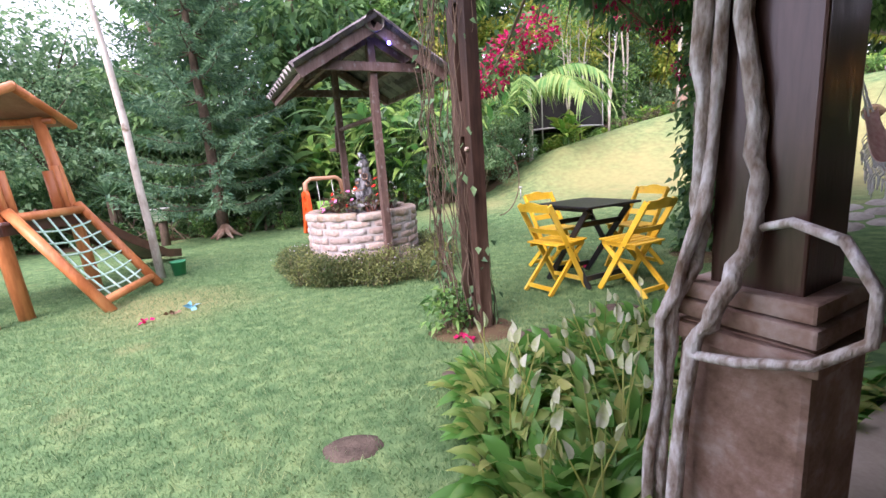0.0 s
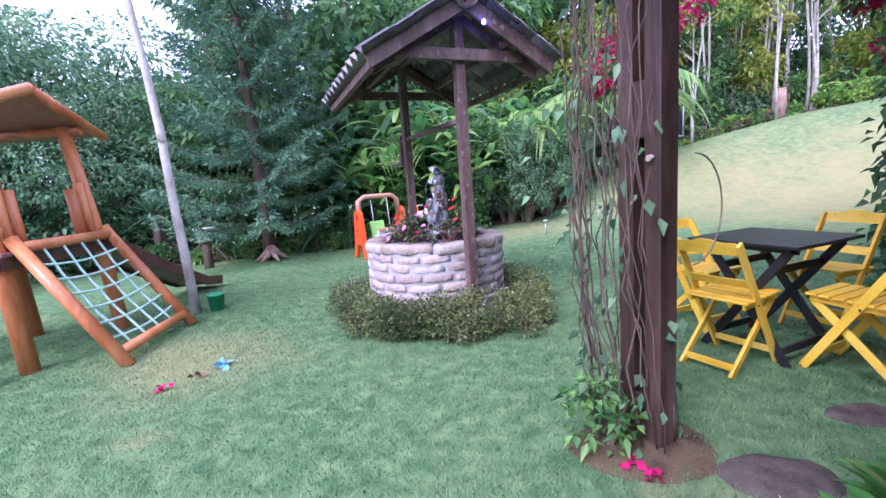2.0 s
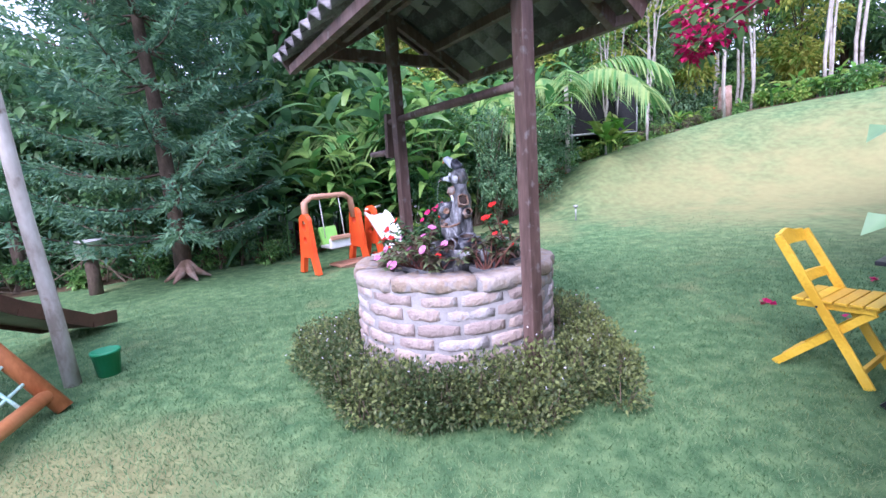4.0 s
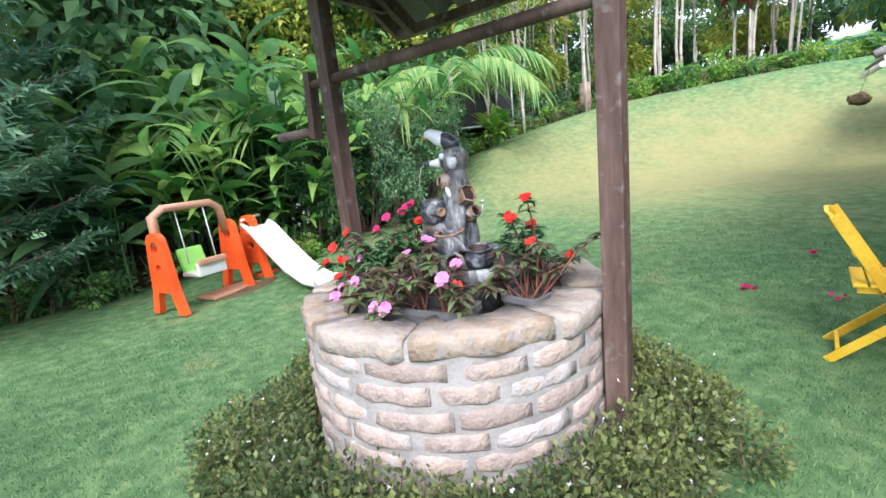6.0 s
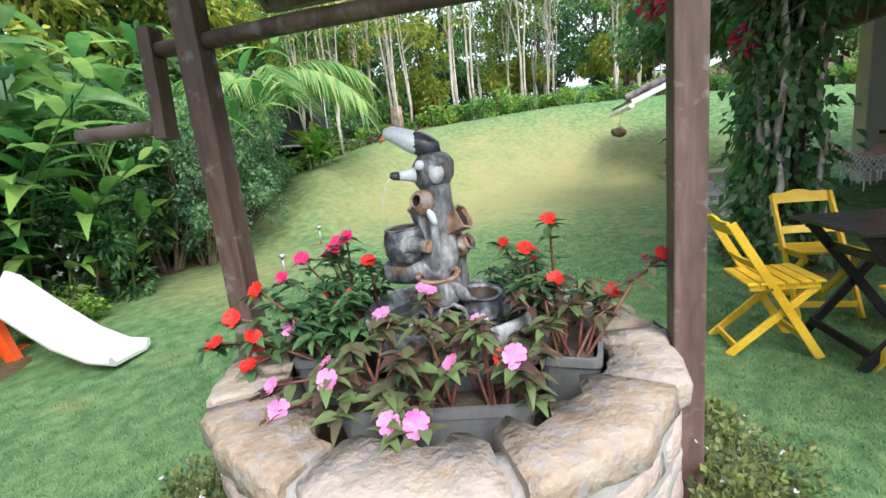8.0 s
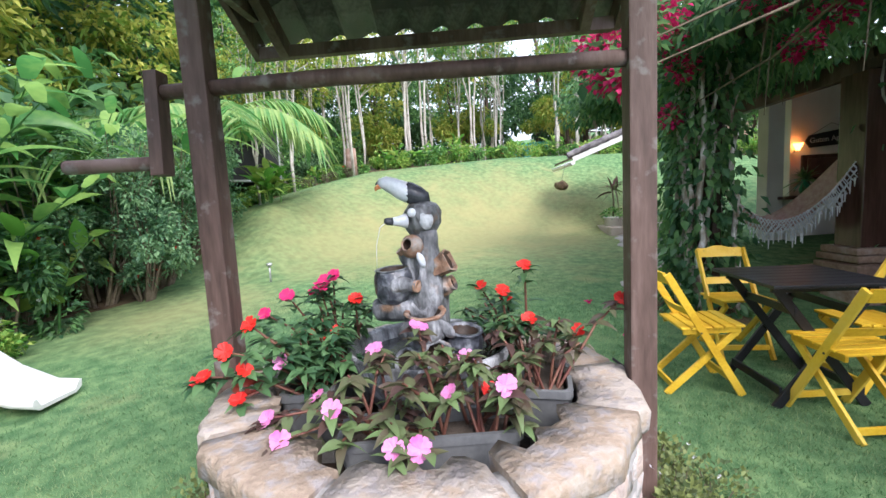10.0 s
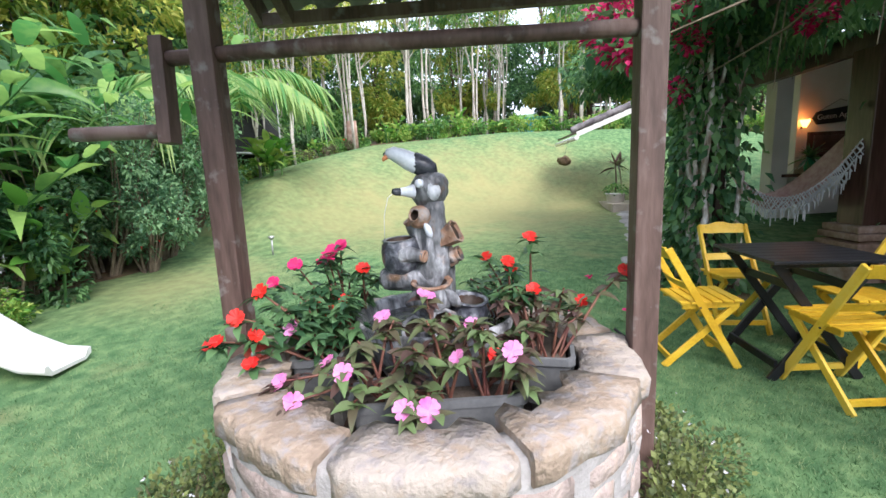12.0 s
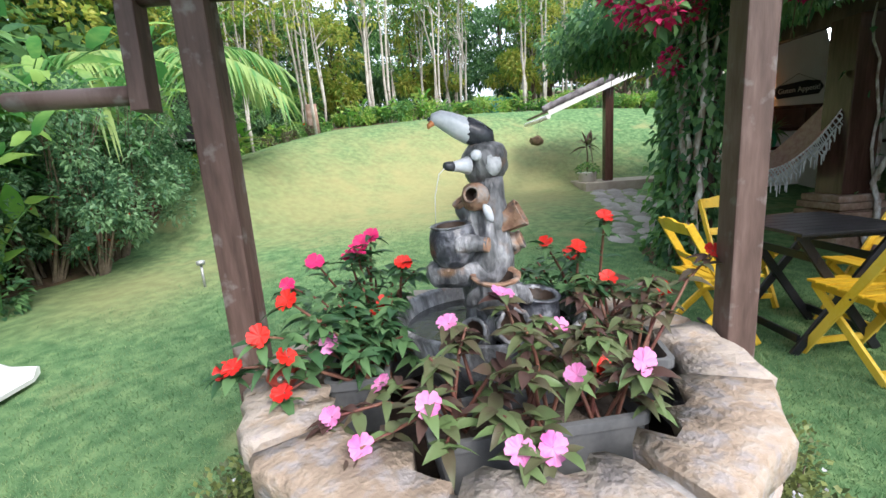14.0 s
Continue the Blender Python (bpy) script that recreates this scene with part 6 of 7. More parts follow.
        lathe(bm, [(0.0, -0.035), (r * neck * 0.7, -0.026), (r * neck * 0.84, lip * 0.3)], sides, m)
        part("mouth", bm, M["hole"], o, "shallow insert coloured dark for the shaded mouth of a jug")
        return o

    # the upper brown jug, the white leaf and the flared pot
    jug(-0.04, -0.062, 1.236, 0.04, (-0.45, -0.9, 0.25), 0.06, "clayrim", "clayrim", 0.55, 0.008)
    bm = bmesh.new()
    bmesh.ops.create_icosphere(bm, subdivisions=2, radius=0.026, matrix=pose(0.004, -0.066, 1.182, 0, -22, 0) @ Matrix.Diagonal((0.5, 0.35, 1.1, 1)))
    rough(bm, 0.002, 60)
    part("pale_leaf", bm, M["birdwhite"], ob, "small white oval clay leaf")
    bm = bmesh.new()
    m = pose(0.03, -0.02, 1.135) @ pose(0, 0, 0, 0, 62, -18)
    wall = []
    for k, (w, z) in enumerate(((0.03, 0.0), (0.036, 0.04), (0.044, 0.085), (0.037, 0.086), (0.026, 0.03))):
        wall.append([bm.verts.new(m @ Vector((w * sx, w * 0.9 * sy, z))) for sx, sy in ((1, 0.1), (0.75, 0.85), (-0.7, 0.9), (-1, 0.0), (-0.75, -0.85), (0.7, -0.9))])
    for r0, r1 in zip(wall, wall[1:]):
        for k in range(6):
            bm.faces.new((r0[k], r0[(k + 1) % 6], r1[(k + 1) % 6], r1[k]))
    bm.faces.new(wall[-1])
    fp = part("flared_pot", bm, M["clayrim"], ob, "angular bare clay pot mouth")
    # flat dark sheet across the mouth, in place of the shade within
    bm = bmesh.new()
    bm.faces.new([bm.verts.new(m @ Vector((0.034 * math.cos(a), 0.031 * math.sin(a), 0.075))) for a in (0.3 + k * math.pi / 3 for k in range(6))])
    part("mouth", bm, M["hole"], fp, "flat dark sheet standing for the shaded mouth of a pot")
    # the big dark jug lying on a log, with its short spout
    jug(-0.105, -0.045, 1.15, 0.068, (-0.06, -0.05, 1.0), 0.125, "darkglaze", "darkglaze", 0.82, 0.004, 26)
    bm = bmesh.new()
    tube(bm, [(-0.085, -0.085, 1.1), (-0.05, -0.1, 1.105), (-0.02, -0.112, 1.1), (-0.008, -0.115, 1.099)], [0.034, 0.026, 0.019, 0.021], 16, 0.03, False)
    rough(bm, 0.002, 50)
    sp = part("jug_spout", bm, M["ceramic"], ob)
    bm = bmesh.new()
    lathe(bm, [(0.0, -0.002), (0.012, 0.0), (0.017, 0.004), (0.021, 0.003), (0.022, -0.008)], 16, Matrix.Translation((-0.006, -0.115, 1.099)) @ Vector((0.9, -0.35, -0.05)).to_track_quat("Z", "Y").to_matrix().to_4x4())
    part("spout_lip", bm, M["clayrim"], sp, "pale brown lip of the spout")
    bm = bmesh.new()
    tube(bm, [(-0.165, -0.03, 1.0), (-0.16, -0.035, 1.004), (-0.11, -0.045, 1.01), (-0.05, -0.05, 1.01), (0.01, -0.04, 1.0)], [0.03, 0.042, 0.046, 0.044, 0.04], 18, 0.08)
    rough(bm, 0.006, 40)
    part("log_shelf", bm, M["ceramic"], ob)
    jug(-0.065, 0.005, 1.205, 0.034, (-0.5, -0.2, 0.8), 0.07)
    jug(0.095, -0.005, 1.085, 0.036, (0.85, -0.2, 0.35), 0.07, "clayrim")
    # the open bowl in the middle, flanked by clay leaves
    jug(0.012, -0.1, 1.0, 0.07, (0.0, -0.16, 1.0), 0.1, "ceramic", "clayrim", 0.93, 0.012, 26)
    for x, turn in ((-0.05, 40), (0.085, -35)):
        bm = bmesh.new()
        bmesh.ops.create_icosphere(bm, subdivisions=2, radius=0.04, matrix=pose(x, -0.13, 0.955, 15, turn, 0) @ Matrix.Diagonal((0.55, 0.22, 1.1, 1)))
        rough(bm, 0.003, 40)
        part("clay_leaf", bm, M["ceramic"], ob)
    # lower cups
    jug(0.05, -0.135, 0.865, 0.056, (0.3, -0.9, 0.2), 0.09, "ceramic", "ceramic", 0.92, 0.014, 9)
    jug(0.14, -0.06, 0.925, 0.066, (0.12, -0.12, 1.0), 0.1, "darkglaze", "darkglaze", 0.9, 0.01, 24)
    jug(-0.06, -0.11, 0.84, 0.05, (-0.5, -0.7, 0.5), 0.09, "ceramic", "ceramic", 0.85, 0.012)
    bm = bmesh.new()
    tube(bm, [(-0.045, -0.04, 1.318), (-0.07, -0.055, 1.318), (-0.088, -0.065, 1.318)], [0.026, 0.017, 0.014], 14)
    part("snout", bm, M["birdwhite"], ob, "pale glazed snout")
    bm = bmesh.new()
    tube(bm, [(-0.085, -0.063, 1.318), (-0.103, -0.073, 1.32), (-0.112, -0.078, 1.322)], [0.014, 0.013, 0.009], 12)
    part("spout", bm, M["birdblack"], ob, "small dark water spout")
    bm = bmesh.new()
    tube(bm, [(-0.11, -0.078, 1.316), (-0.128, -0.085, 1.3), (-0.143, -0.09, 1.24), (-0.147, -0.09, 1.15)], [0.0014, 0.0012, 0.001, 0.0007], 6)
    part("water_thread", bm, M["birdwhite"], ob, "thin trickle of falling water")
    # the bird: white breast, slate wings, dark crown and orange beak
    bm = bmesh.new()
    tube(bm, [(-0.005, 0.0, 1.392), (-0.03, -0.003, 1.408), (-0.06, -0.007, 1.425), (-0.09, -0.01, 1.442), (-0.115, -0.012, 1.452), (-0.132, -0.014, 1.45), (-0.142, -0.015, 1.443)], [0.024, 0.033, 0.034, 0.029, 0.025, 0.019, 0.007], 18)
    rough(bm, 0.0015, 60)
    part("bird_body", bm, M["birdwhite"], ob, "white breast of the ceramic bird")
    bm = bmesh.new()
    tube(bm, [(0.035, 0.002, 1.376), (0.02, 0.0, 1.386), (-0.01, 0.0, 1.402), (-0.038, 0.0, 1.418), (-0.05, 0.0, 1.425)], [0.008, 0.03, 0.038, 0.037, 0.034], 18)
    rough(bm, 0.0015, 60)
    part("bird_wing", bm, M["birdblack"], ob, "dark slate wings of the ceramic bird")
    bm = bmesh.new()
    bmesh.ops.create_icosphere(bm, subdivisions=2, radius=0.01, matrix=pose(-0.141, -0.012, 1.455, 0, -30, 0) @ Matrix.Diagonal((1.2, 1.05, 0.6, 1)))
    part("bird_crown", bm, M["birdblack"], ob, "dark crown of the ceramic bird")
    bm = bmesh.new()
    tube(bm, [(-0.137, -0.02, 1.442), (-0.148, -0.024, 1.434), (-0.15, -0.025, 1.426)], [0.01, 0.007, 0.002], 8)
    part("bird_beak", bm, M["beak"], ob, "small orange beak")


build_fountain()
bm = bmesh.new()
lathe(bm, [(0.0, 0.0), (0.035, 0.004), (0.046, 0.025), (0.035, 0.05), (0.0, 0.062)], 18)
lb = part("ladybird_ornament", bm, M["redceramic"])
lb.matrix_world = at_well(-0.585, -0.16, 0.775, 30)
tagged(lb, "small round red ceramic ladybird ornament on the well rim", "ornament")
for sx in (-0.014, 0.016):
    bm = bmesh.new()
    lathe(bm, [(0.0, 0.0), (0.009, 0.001), (0.0, 0.005)], 10)
    e = part("eye_spot", bm, M["whiteplastic"], lb)
    e.matrix_local = pose(sx, -0.042, 0.034, 75, 0, 0)


# ---- garden things ----
def pale_trunk():
    ob = thing("slender_trunk", -2.83, 5.86, 0, "slender leaning pale tree trunk beside the rope ramp", "tree")
    bm = bmesh.new()
    random.seed(5)
    tube(bm, [(0, 0, -0.1), (-0.02, 0.0, 0.6), (-0.045, -0.02, 1.3), (-0.06, -0.03, 2.1), (-0.11, -0.05, 2.9), (-0.2, -0.06, 3.9), (-0.26, -0.02, 4.8)], [0.055, 0.05, 0.046, 0.043, 0.038, 0.032, 0.024], 12, 0.05)
    part("trunk", bm, M["barkwhite"], ob)
    rng = np.random.default_rng(4)
    p, d = ball_points(rng, 500, (-0.28, 0, 5.0), (0.8, 0.8, 0.5))
    v, f = leaves(rng, p, d, 0.16, 0.08, 0.3, 0.5)
    np_object("crown", v, f, M["mid"], ob)


pale_trunk()


def pot(name, x, y, z, r, h, mat, label, category="pot"):
    ob = thing(name, x, y, z, label, category)
    bm = bmesh.new()
    lathe(bm, [(0.0, 0.0), (r * 0.72, 0.0), (r * 0.98, h * 0.93), (r * 1.06, h * 0.93), (r * 1.06, h), (r * 0.92, h), (r * 0.88, h * 0.85)], 24)
    part("shell", bm, mat, ob)
    bm = bmesh.new()
    lathe(bm, [(0.0, h * 0.87), (r * 0.9, h * 0.86)], 20)
    part("soil", bm, M["soil"], ob)
    return ob


# white pot on a post stump in the side border
st = thing("log_post", -4.75, 9.08, 0, "short grey log post in the border", "post")
bm = bmesh.new()
tube(bm, [(0, 0, -0.1), (0.02, 0, 0.3), (0, 0.02, 0.52)], [0.09, 0.08, 0.085], 10, 0.06)
part("log", bm, M["bark"], st)
pot("white_pot", -4.75, 9.08, 0.52, 0.18, 0.26, M["whiteplastic"], "white plastic flowerpot standing on a log post")
for x, y, h in ((-6.45, 10.2, 1.1), (-8.2, 9.6, 1.0)):
    fp = thing("fence_post", x, y, 0, "weathered grey wooden fence post in the border", "post", "fence posts")
    bm = bmesh.new()
    tube(bm, [(0, 0, -0.1), (0.02, 0.01, h * 0.5), (0, 0.02, h)], [0.075, 0.07, 0.068], 9, 0.05)
    part("post", bm, M["bark"], fp)
gb = thing("green_bin", -2.66, 6.0, 0, "small green plastic bucket beside the pale trunk", "bucket")
bm = bmesh.new()
lathe(bm, [(0.0, 0.0), (0.075, 0.0), (0.095, 0.18), (0.1, 0.18), (0.1, 0.2), (0.088, 0.2), (0.07, 0.02)], 20)
part("shell", bm, M["greenplastic"], gb)
# star-shaped root collar of the pine
bm = bmesh.new()
for k in range(6):
    a = k * 1.05 + 0.3
    tube(bm, [(0, 0, 0.26), (0.14 * math.cos(a), 0.14 * math.sin(a), 0.12), (0.32 * math.cos(a), 0.32 * math.sin(a), 0.02)], [0.08, 0.06, 0.015], 8, 0.08)
sr = part("star_planter", bm, M["ruststone"])
sr.matrix_world = pose(-3.7, 9.55, 0)
tagged(sr, "star-shaped brown stump ornament at the foot of the pine", "stump")


def trampoline():
    ob = thing("trampoline", 5.3, 15.6, ground_z(5.3, 15.0), "round black trampoline with a tall black safety net", "trampoline")
    R, H = 1.5, 0.62
    bm = bmesh.new()
    tube(bm, [(R * math.cos(2 * math.pi * k / 32), R * math.sin(2 * math.pi * k / 32), H) for k in range(33)], 0.03, 8)
    part("rim", bm, M["greymetal"], ob, "pale grey metal rim")
    bm = bmesh.new()
    lathe(bm, [(0.0, H - 0.01), (R - 0.05, H)], 32)
    part("mat", bm, M["net"], ob)
    for k in range(8):
        a = 2 * math.pi * k / 8 + 0.2
        bm = bmesh.new()
        tube(bm, [(R * math.cos(a), R * math.sin(a), -0.3), (R * math.cos(a), R * math.sin(a), H + 1.7)], 0.022, 8)
        part("pole", bm, M["greymetal"] if k % 2 else M["darkmetal"], ob)
    bm = bmesh.new()
    lathe(bm, [(R - 0.02, H), (R - 0.02, H + 1.65)], 32)
    part("safety_net", bm, M["net"], ob, "black safety net")


trampoline()
sm = thing("log_stump", 8.95, 14.45, ground_z(8.95, 14.45), "pinkish sawn tree stump standing among the border plants", "stump")
bm = bmesh.new()
tube(bm, [(0, 0, -0.1), (0.02, 0, 0.4), (0, 0, 0.85)], [0.2, 0.17, 0.16], 12, 0.06)
part("log", bm, M["ruststone"], sm)
fl = thing("fallen_log", 7.6, 16.0, ground_z(7.6, 16.0), "dark fallen log lying on the wood floor", "log")
bm = bmesh.new()
tube(bm, [(-1.5, 0.3, 0.12), (0, 0, 0.16), (1.6, -0.2, 0.12)], [0.13, 0.14, 0.11], 10, 0.06)
part("log", bm, M["bark"], fl)
bm = bmesh.new()
box(bm, (1.8, 0.06, 1.3), pose(0, 0, 0.6), 0.02)
ts = part("tarpaulin_screen", bm, M["teal"])
tx, ty = polar(69, 22)
ts.matrix_world = pose(tx, ty, ground_z(tx, ty), 0, 0, -60)
tagged(ts, "teal sheet screen standing among the trees", "screen")
# hanging basket of moss over the bank and its bracket
hb = thing("hanging_basket", 8.6, 7.75, 1.62, "round brown moss basket hanging from the gutter", "basket")
bm = bmesh.new()
bmesh.ops.create_icosphere(bm, subdivisions=2, radius=0.14, matrix=Matrix.Diagonal((1.3, 1, 0.8, 1)))
for v in bm.verts:
    v.co += v.normal * 0.05 * noise.noise(v.co * 11)
part("moss", bm, M["litter"], hb)
bm = bmesh.new()
tube(bm, [(0, 0, 0.08), (0.12, -0.05, 0.45)], 0.004, 5)
part("wire", bm, M["darkmetal"], hb)
# cordyline in a white pot by the path
pz = ground_z(9.5, 6.83)
cp = pot("cordyline_pot", 9.5, 6.83, pz, 0.22, 0.36, M["whiteplastic"], "white pot holding a red cordyline plant by the path")
rng = np.random.default_rng(18)
bm = bmesh.new()
tube(bm, [(0, 0, 0.3), (0.03, 0, 0.7), (0, 0.02, 1.0)], [0.025, 0.02, 0.015], 6)
part("stem", bm, M["twig"], cp)
d = unit(rng.normal(0, 1, (26, 3)) + [0, 0, 0.6])
v, f = blades(rng, np.repeat([[0, 0, 1.0]], 26, 0) + rng.normal(0, 0.04, (26, 3)), d, 0.38, 0.06, 0.4)
np_object("red_foliage", v, f, M["redleaf"], cp)
p, d = ball_points(rng, 260, (0, 0, 0.42), (0.26, 0.26, 0.14))
v, f = leaves(rng, p, d, 0.08, 0.05, 0.2, 0.5)
np_object("green_foliage", v, f, M["mid"], cp)
# stepping stones
for i in range(22):
    u = i / 21
    for s in ((-1, 1) if i % 2 else (0,)):
        x = 5.0 + 4.4 * u + 0.2 * s + FLOWER_RNG.normal(0, 0.05)
        y = 5.3 + 1.0 * u ** 1.3 - 0.3 * s + FLOWER_RNG.normal(0, 0.05)
        patch("stepping_stone", x, y, 0.26, 0.17, M["stone"], "flat grey irregular stepping stone set in the lawn", "stone", 500 + i * 3 + s, 0.03, kind="thing", rz=28)
# bare soil patches and small litter on the lawn
patch("soil_patch", 0.56, 1.85, 0.16, 0.11, M["soil"], "bare dark soil patch in the lawn", "soil", 601, 0.008)
patch("soil_patch_b", 1.68, 2.95, 0.26, 0.17, M["soil"], "bare dark round soil patch in the lawn", "soil", 602, 0.025)
patch("soil_patch_c", 2.4, 3.4, 0.24, 0.13, M["soil"], "bare dark soil patch under the chairs", "soil", 603, 0.02)
patch("soil_patch_d", 1.1, 2.5, 0.14, 0.1, M["soil"], "small bare soil patch in the lawn", "soil", 604, 0.015)
patch("soil_at_post", 1.22, 3.2, 0.36, 0.3, M["litter"], "brown leaf litter round the pergola post", "soil", 605, 0.02)
patch("soil_at_vine", 4.25, 4.95, 0.8, 0.5, M["litter"], "brown leaf litter under the leafy vine", "soil", 606, 0.02, rz=28)
patch("soil_lily_bed", 1.75, 1.9, 0.8, 0.45, M["soil"], "dark soil of the lily bed", "soil", 607, 0.03, rz=28)
patch("soil_swing", -0.95, 9.6, 0.5, 0.2, M["litter"], "worn brown earth under the swing", "soil", 608, 0.015, rz=40)
for i, (x, y, m, t) in enumerate(((-1.53, 4.28, "bluecloth", "scrap of pale blue plastic lying on the lawn"), (-1.75, 3.9, "magenta", "fallen magenta bougainvillea petal on the lawn"), (1.12, 3.02, "magenta", "fallen magenta bougainvillea petals by the post"), (1.18, 2.95, "magenta", "fallen magenta bougainvillea petals by the post"), (3.0, 5.4, "magenta", "fallen magenta petal on the grass"), (2.6, 4.75, "magenta", "fallen magenta petal on the grass"), (3.9, 6.0, "magenta", "fallen magenta petal on the grass"), (2.75, 5.9, "magenta", "fallen magenta petal on the grass"), (-1.62, 4.1, "clay", "dry brown leaf lying on the lawn"))):
    rng = np.random.default_rng(700 + i)
    n = 7
    base = np.repeat([[0, 0, 0.028]], n, 0) + rng.normal(0, 0.018, (n, 3)) * [1, 1, 0.2]
    v, f = leaves(rng, base, rng.normal(0, 1, (n, 3)) * [1, 1, 0.3], 0.05 if m != "bluecloth" else 0.1, 0.05, 0.05, 0.2)
    ob = np_object("fallen_petals" if m == "magenta" else "scrap", v, f, M[m])
    ob.matrix_world = pose(x, y, ground_z(x, y))
    tagged(ob, t, "petals" if m == "magenta" else "litter", kind="stuff")
for x, y in ((1.75, 9.6), (3.0, 10.6)):
    sp = thing("garden_spike_light", x, y, ground_z(x, y), "short grey garden spike light in the lawn", "light", "spike lights")
    bm = bmesh.new()
    tube(bm, [(0, 0, -0.05), (0, 0, 0.25)], 0.014, 8)
    part("spike", bm, M["greymetal"], sp)
    bm = bmesh.new()
    lathe(bm, [(0.0, 0.25), (0.04, 0.25), (0.045, 0.29), (0.0, 0.3)], 14)
    part("lamp_head", bm, M["greymetal"], sp)


# ---- verandah things ----
def hammock():
    ob = thing("hammock", 0, 0, 0, "white and faded pink cotton hammock with crocheted fringe", "hammock")
    a, b = np.array([5.6, 4.75, 1.45]), np.array([5.35, 3.3, 2.0])
    n, w = 24, 10
    v, f = [], []
    for i in range(n + 1):
        u = i / n
        c = a + (b - a) * u - np.array([0, 0, 1.0]) * 0.95 * 4 * u * (1 - u) * (1.15 - 0.5 * u)
        half = 0.42 * math.sin(math.pi * min(1, max(0.06, u))) ** 0.7
        for j in range(w + 1):
            s = j / w * 2 - 1
            v.append(c + np.array([s * half * 0.8, s * half * 0.2, 0.22 * s * s * half * 2]))
    for i in range(n):
        for j in range(w):
            f.append((i * (w + 1) + j, i * (w + 1) + j + 1, (i + 1) * (w + 1) + j + 1, (i + 1) * (w + 1) + j))
    sl = np_object("sling", v, f, M["pinkcloth"], ob)
    mod = sl.modifiers.new("thickness", "SOLIDIFY")
    mod.thickness = 0.01
    # lattice fringe along the near edge
    rng = np.random.default_rng(4)
    bm = bmesh.new()
    bt = bmesh.new()
    for i in range(2, n - 1):
        for half in (0, 0.5):
            u = (i + half) / n
            p = np.array(v[i * (w + 1)]) * (1 - half) + np.array(v[(i + 1) * (w + 1)]) * half
            drop = 0.17 + 0.05 * math.sin(i * 1.2 + half * 3)
            q = p + [-0.02, rng.normal(0, 0.01), -drop]
            e = (p + q) / 2
            for s in (1, -1):
                m1 = p + [-0.01, 0.035 * s, -drop * 0.33]
                tube(bm, [p, m1, p + [-0.015, 0, -drop * 0.66], p + [-0.02, 0.03 * s, -drop]], 0.006, 4, caps=False)
            tube(bt, [q, q + [0, 0, -0.09 - rng.uniform(0, 0.05)]], [0.011, 0.005], 5)
    part("lattice_fringe", bm, M["cloth"], ob, "white crocheted lattice fringe")
    part("tassel_edge", bt, M["cloth"], ob, "white cotton tassel edge")
    for q, t in ((a, (5.75, 5.05, 1.9)), (b, (5.28, 3.05, 2.3))):
        bm = bmesh.new()
        for k in range(5):
            tube(bm, [np.array(q) + rng.normal(0, 0.04, 3), (np.array(q) + np.array(t)) / 2 + rng.normal(0, 0.015, 3), t], [0.01, 0.008, 0.006], 5)
        part("end_cords", bm, M["cloth"], ob)


hammock()


def lantern():
    ob = thing("wall_lantern", 6.9, 3.23, 2.55, "lit white-glass lantern hanging under the verandah roof", "lamp")
    bm = bmesh.new()
    lathe(bm, [(0.0, 0.0), (0.055, 0.0), (0.1, 0.2), (0.0, 0.2)], 6)
    part("glass", bm, M["lampglow"], ob, "glowing white lantern glass")
    bm = bmesh.new()
    lathe(bm, [(0.12, 0.2), (0.11, 0.22), (0.03, 0.3), (0.012, 0.33), (0.012, 0.62), (0.0, 0.62)], 6)
    lathe(bm, [(0.0, -0.05), (0.03, -0.03), (0.06, 0.0), (0.0, 0.004)], 6)
    part("metal_cap", bm, M["darkmetal"], ob)


lantern()


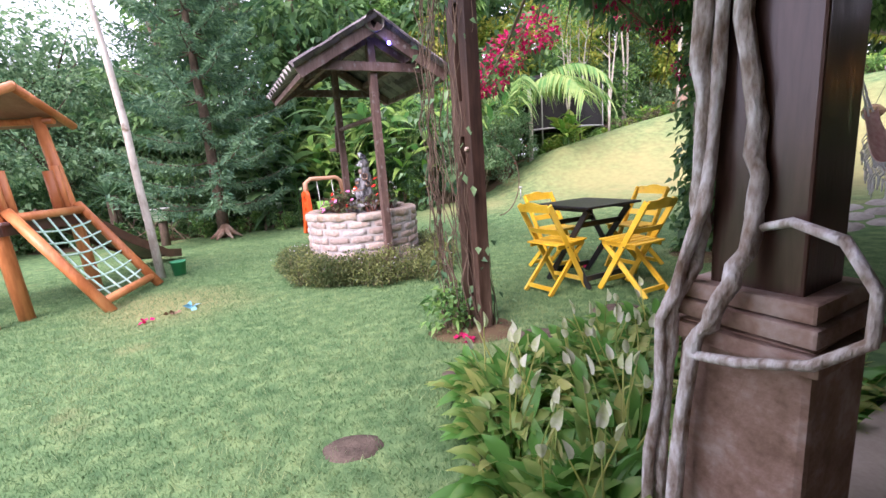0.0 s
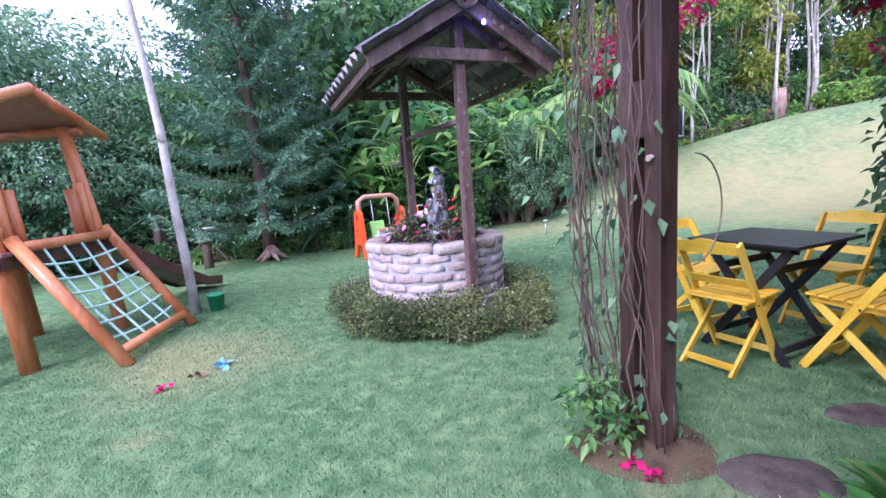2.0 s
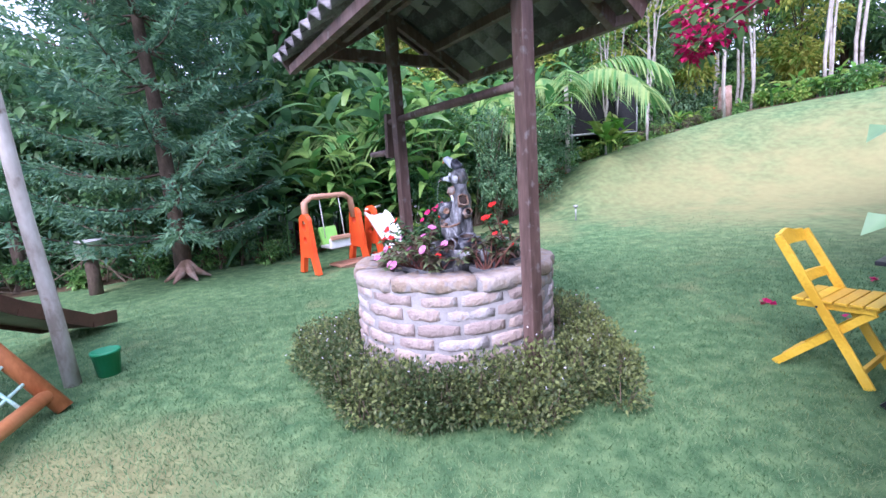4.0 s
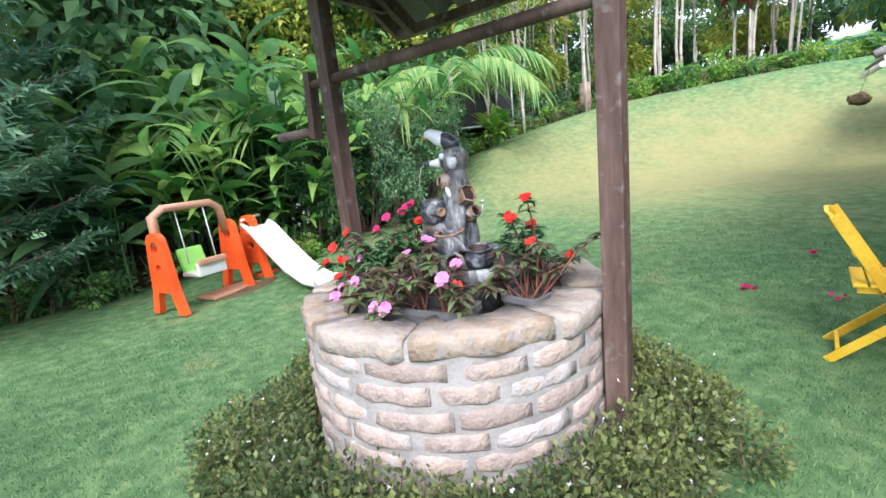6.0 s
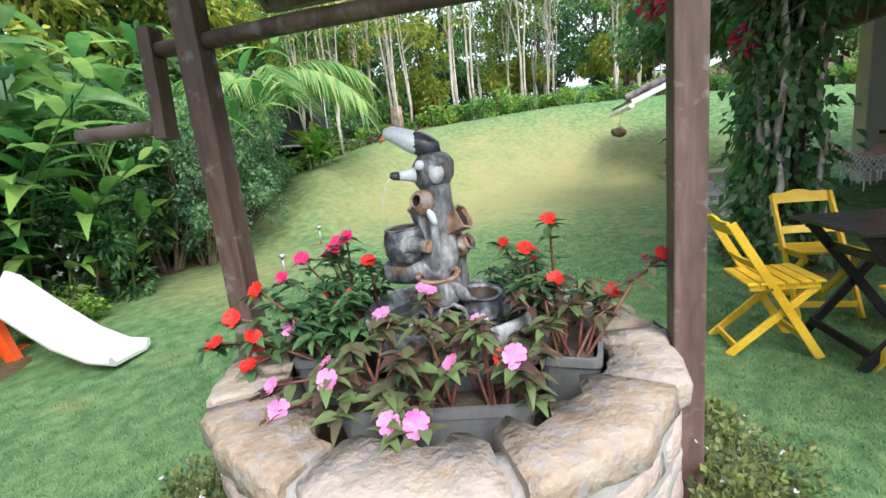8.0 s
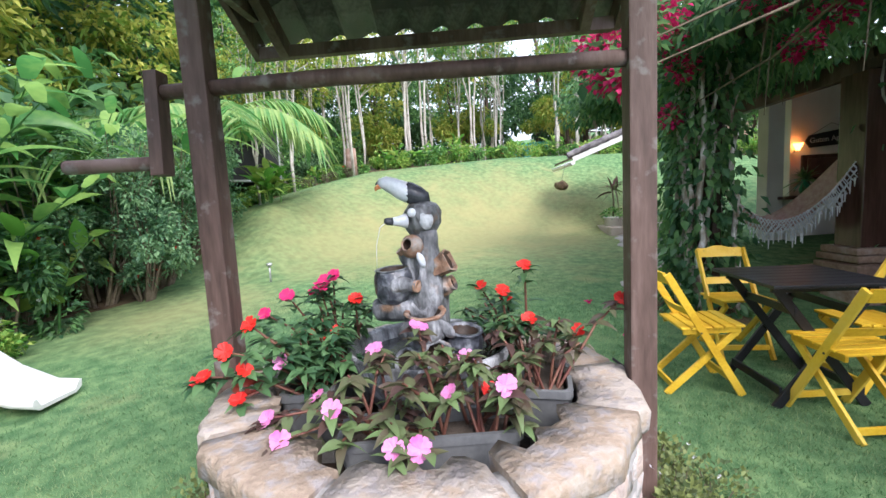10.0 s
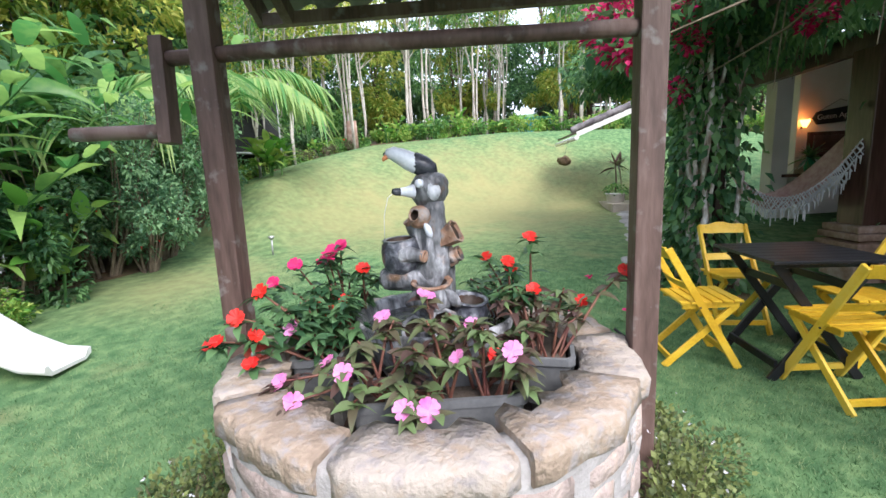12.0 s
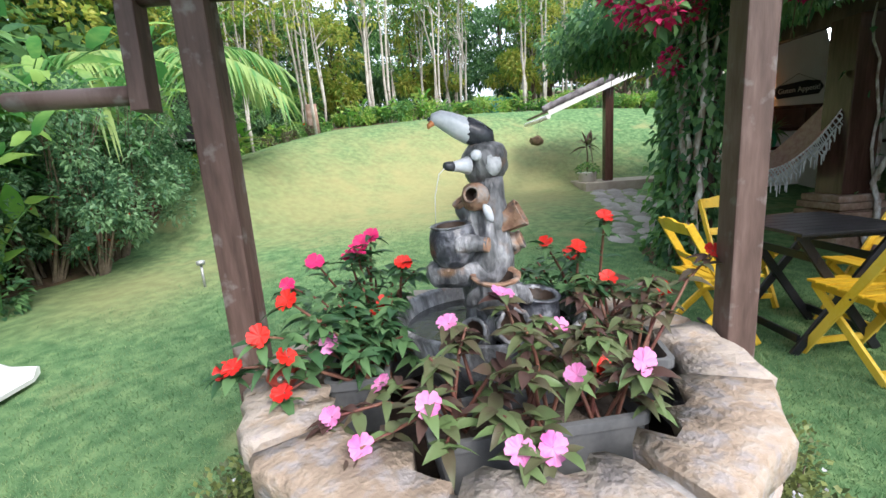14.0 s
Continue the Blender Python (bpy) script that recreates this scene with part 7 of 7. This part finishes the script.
def wall_things():
    # hand-lettered board
    sg = thing("welcome_sign", 0, 0, 0, "dark carved wooden sign lettered Guten Appetit on the wall", "sign")
    sg.matrix_world = HOUSE @ pose(7.36, -2.78, 2.22, 90, -4, -90)
    bm = bmesh.new()
    out = [(-0.5, 0.0), (-0.42, 0.11), (-0.1, 0.14), (0.15, 0.16), (0.42, 0.12), (0.5, 0.0), (0.4, -0.13), (-0.42, -0.13)]
    a = [bm.verts.new((x, y, 0)) for x, y in out]
    b = [bm.verts.new((x, y, 0.03)) for x, y in out]
    bm.faces.new(a[::-1])
    bm.faces.new(b)
    for k in range(8):
        bm.faces.new((a[k], a[(k + 1) % 8], b[(k + 1) % 8], b[k]))
    part("board", bm, M["black"], sg)
    cu = bpy.data.curves.new("lettering", "FONT")
    cu.body, cu.size, cu.align_x, cu.align_y, cu.extrude = "Guten Appetit!", 0.14, "CENTER", "CENTER", 0.003
    me = bpy.data.meshes.new_from_object(bpy.data.objects.new("lettering", cu))
    me.materials.append(M["letter"])
    t = new("lettering", me)
    t.parent = sg
    t.matrix_local = pose(0, 0, 0.034)
    bm = bmesh.new()
    tube(bm, [(-0.4, 0.1, 0.01), (0, 0.3, 0.01), (0.4, 0.12, 0.01)], 0.005, 5)
    part("cord", bm, M["twig"], sg)
    # dark serving hatch, shelf and lamp under the sign
    w = thing("window_hatch", 0, 0, 0, "dark red-brown framed hatch in the verandah wall", "window", kind="structure")
    w.matrix_world = HOUSE
    bm = bmesh.new()
    box(bm, (0.05, 1.5, 0.5), pose(7.38, -3.0, 1.68), 0.005)
    part("frame", bm, M["varnish"], w)
    for y in (-3.4, -2.65):
        bm = bmesh.new()
        box(bm, (0.03, 0.62, 0.36), pose(7.35, y, 1.68), 0.004)
        part("panel", bm, M["slidewood"], w)
    sh = thing("sideboard", 0, 0, 0, "dark wooden sideboard counter against the verandah wall", "sideboard")
    sh.matrix_world = HOUSE
    bm = bmesh.new()
    box(bm, (0.5, 2.8, 0.06), pose(7.12, -3.0, 1.12), 0.01)
    part("top", bm, M["varnish"], sh)
    for y in (-4.2, -3.0, -1.8):
        bm = bmesh.new()
        box(bm, (0.42, 0.1, 0.91), pose(7.14, y, 0.635), 0.01)
        part("leg_panel", bm, M["plaster"], sh)
    vs = thing("green_vase", 0, 0, 1.15, "green glass vase with a leafy plant on the sideboard", "vase")
    vs.matrix_world = HOUSE @ pose(7.0, -2.05, 1.15)
    bm = bmesh.new()
    lathe(bm, [(0.0, 0.0), (0.06, 0.0), (0.09, 0.12), (0.05, 0.25), (0.06, 0.3), (0.04, 0.28)], 18)
    part("vase_body", bm, M["greenplastic"], vs)
    r = np.random.default_rng(3)
    d = unit(r.normal(0, 1, (40, 3)) + [0, 0, 1.2])
    v, f = blades(r, np.repeat([[0, 0, 0.28]], 40, 0), d, 0.4, 0.06, 0.4)
    np_object("foliage", v, f, M["dark"], vs)
    lp = thing("orange_wall_lamp", 0, 0, 0, "small glowing orange wall lamp beside the sign", "lamp")
    lp.matrix_world = HOUSE @ pose(7.3, -2.12, 2.02)
    bm = bmesh.new()
    lathe(bm, [(0.03, 0.0), (0.09, 0.14), (0.08, 0.14), (0.02, 0.02)], 14)
    part("shade", bm, M["orangeglow"], lp)
    bm = bmesh.new()
    box(bm, (0.1, 0.03, 0.03), pose(0.05, 0, 0.0), 0.004)
    part("bracket", bm, M["darkmetal"], lp)
    wr = thing("wire_chair", 0, 0, 0, "black bent-wire garden chair on the verandah", "chair")
    wr.matrix_world = HOUSE @ pose(5.7, -2.2, 0.18, 0, 0, 180)
    bm = bmesh.new()
    for k in range(9):
        a = -0.9 + 0.225 * k
        tube(bm, [(0.22 * math.cos(a), 0.26 * math.sin(a), 0.42), (0.3 * math.cos(a), 0.33 * math.sin(a), 0.9)], 0.008, 5)
    for z, s in ((0.42, 0.0), (0.66, 0.5), (0.9, 1.0)):
        tube(bm, [((0.22 + 0.08 * s) * math.cos(-0.9 + 0.1 * k), (0.26 + 0.07 * s) * math.sin(-0.9 + 0.1 * k), z) for k in range(19)], 0.011, 6)
    part("backrest", bm, M["darkmetal"], wr)
    bm = bmesh.new()
    lathe(bm, [(0.0, 0.4), (0.26, 0.4), (0.27, 0.42), (0.0, 0.43)], 20)
    part("seat", bm, M["darkmetal"], wr)
    for k in range(4):
        a = 0.78 + k * 1.57
        bm = bmesh.new()
        tube(bm, [(0.2 * math.cos(a), 0.2 * math.sin(a), 0.41), (0.25 * math.cos(a), 0.25 * math.sin(a), 0.0)], 0.012, 6)
        part("leg", bm, M["darkmetal"], wr)
    vp = house_part("wall_pier", (lambda q: (box(q, (0.3, 0.3, 2.9), pose(7.2, -1.55, 1.6), 0.01), q)[1])(bmesh.new()), M["plaster"], "off-white pier at the open end of the verandah", "pier")


wall_things()


# ---- grass blades on the near lawn ----
def grass():
    rng = np.random.default_rng(99)
    n = 680000
    x = rng.uniform(-6.0, 5.5, n)
    y = 0.2 + 10.0 * rng.uniform(0, 1, n) ** 1.3
    fade = np.clip((x + 6) / 3, 0, 1) * np.clip((5.5 - x) / 2.5, 0, 1) * np.clip((10.2 - y) / 3, 0, 1)
    thin = rng.uniform(0, 1, n) < fade
    x, y, n = x[thin], y[thin], int(thin.sum())
    keep = (np.hypot(x - CX, y - CY) > 0.75) & (np.hypot((x - 0.56) / 0.2, (y - 1.85) / 0.15) > rng.uniform(0.1, 1.2, n)) & (np.hypot((x - 1.68) / 0.26, (y - 2.95) / 0.17) > rng.uniform(0.7, 1.1, n))
    keep &= (np.hypot((x - 2.4) / 0.24, (y - 3.4) / 0.13) > rng.uniform(0.7, 1.1, n))
    q = -(x - HX) * 0.482 + (y - HY) * 0.876
    keep &= q > 0.1
    x, y = x[keep], y[keep]
    n = len(x)
    d = np.maximum(0.75 * x + 0.66 * (y - 5.7) - 1.0, 0)
    z = 0.08 * d * d / (d + 1.0)
    a = rng.uniform(0, 6.28, n)
    h = rng.uniform(0.012, 0.034, n)
    w = rng.uniform(0.0018, 0.0035, n)
    lean = rng.normal(0, 0.6, (n, 2)) * h[:, None]
    b = np.stack([x, y, z - 0.004], 1)
    s = np.stack([np.cos(a) * w, np.sin(a) * w, np.zeros(n)], 1)
    tip = b + np.stack([lean[:, 0], lean[:, 1], h], 1)
    v = np.stack([b - s, b + s, tip], 1).reshape(-1, 3)
    f = np.arange(n * 3).reshape(-1, 3)
    tagged(np_object("grass", v, f, M["blade"]), "short green mown grass blades", "grass", kind="stuff")


grass()
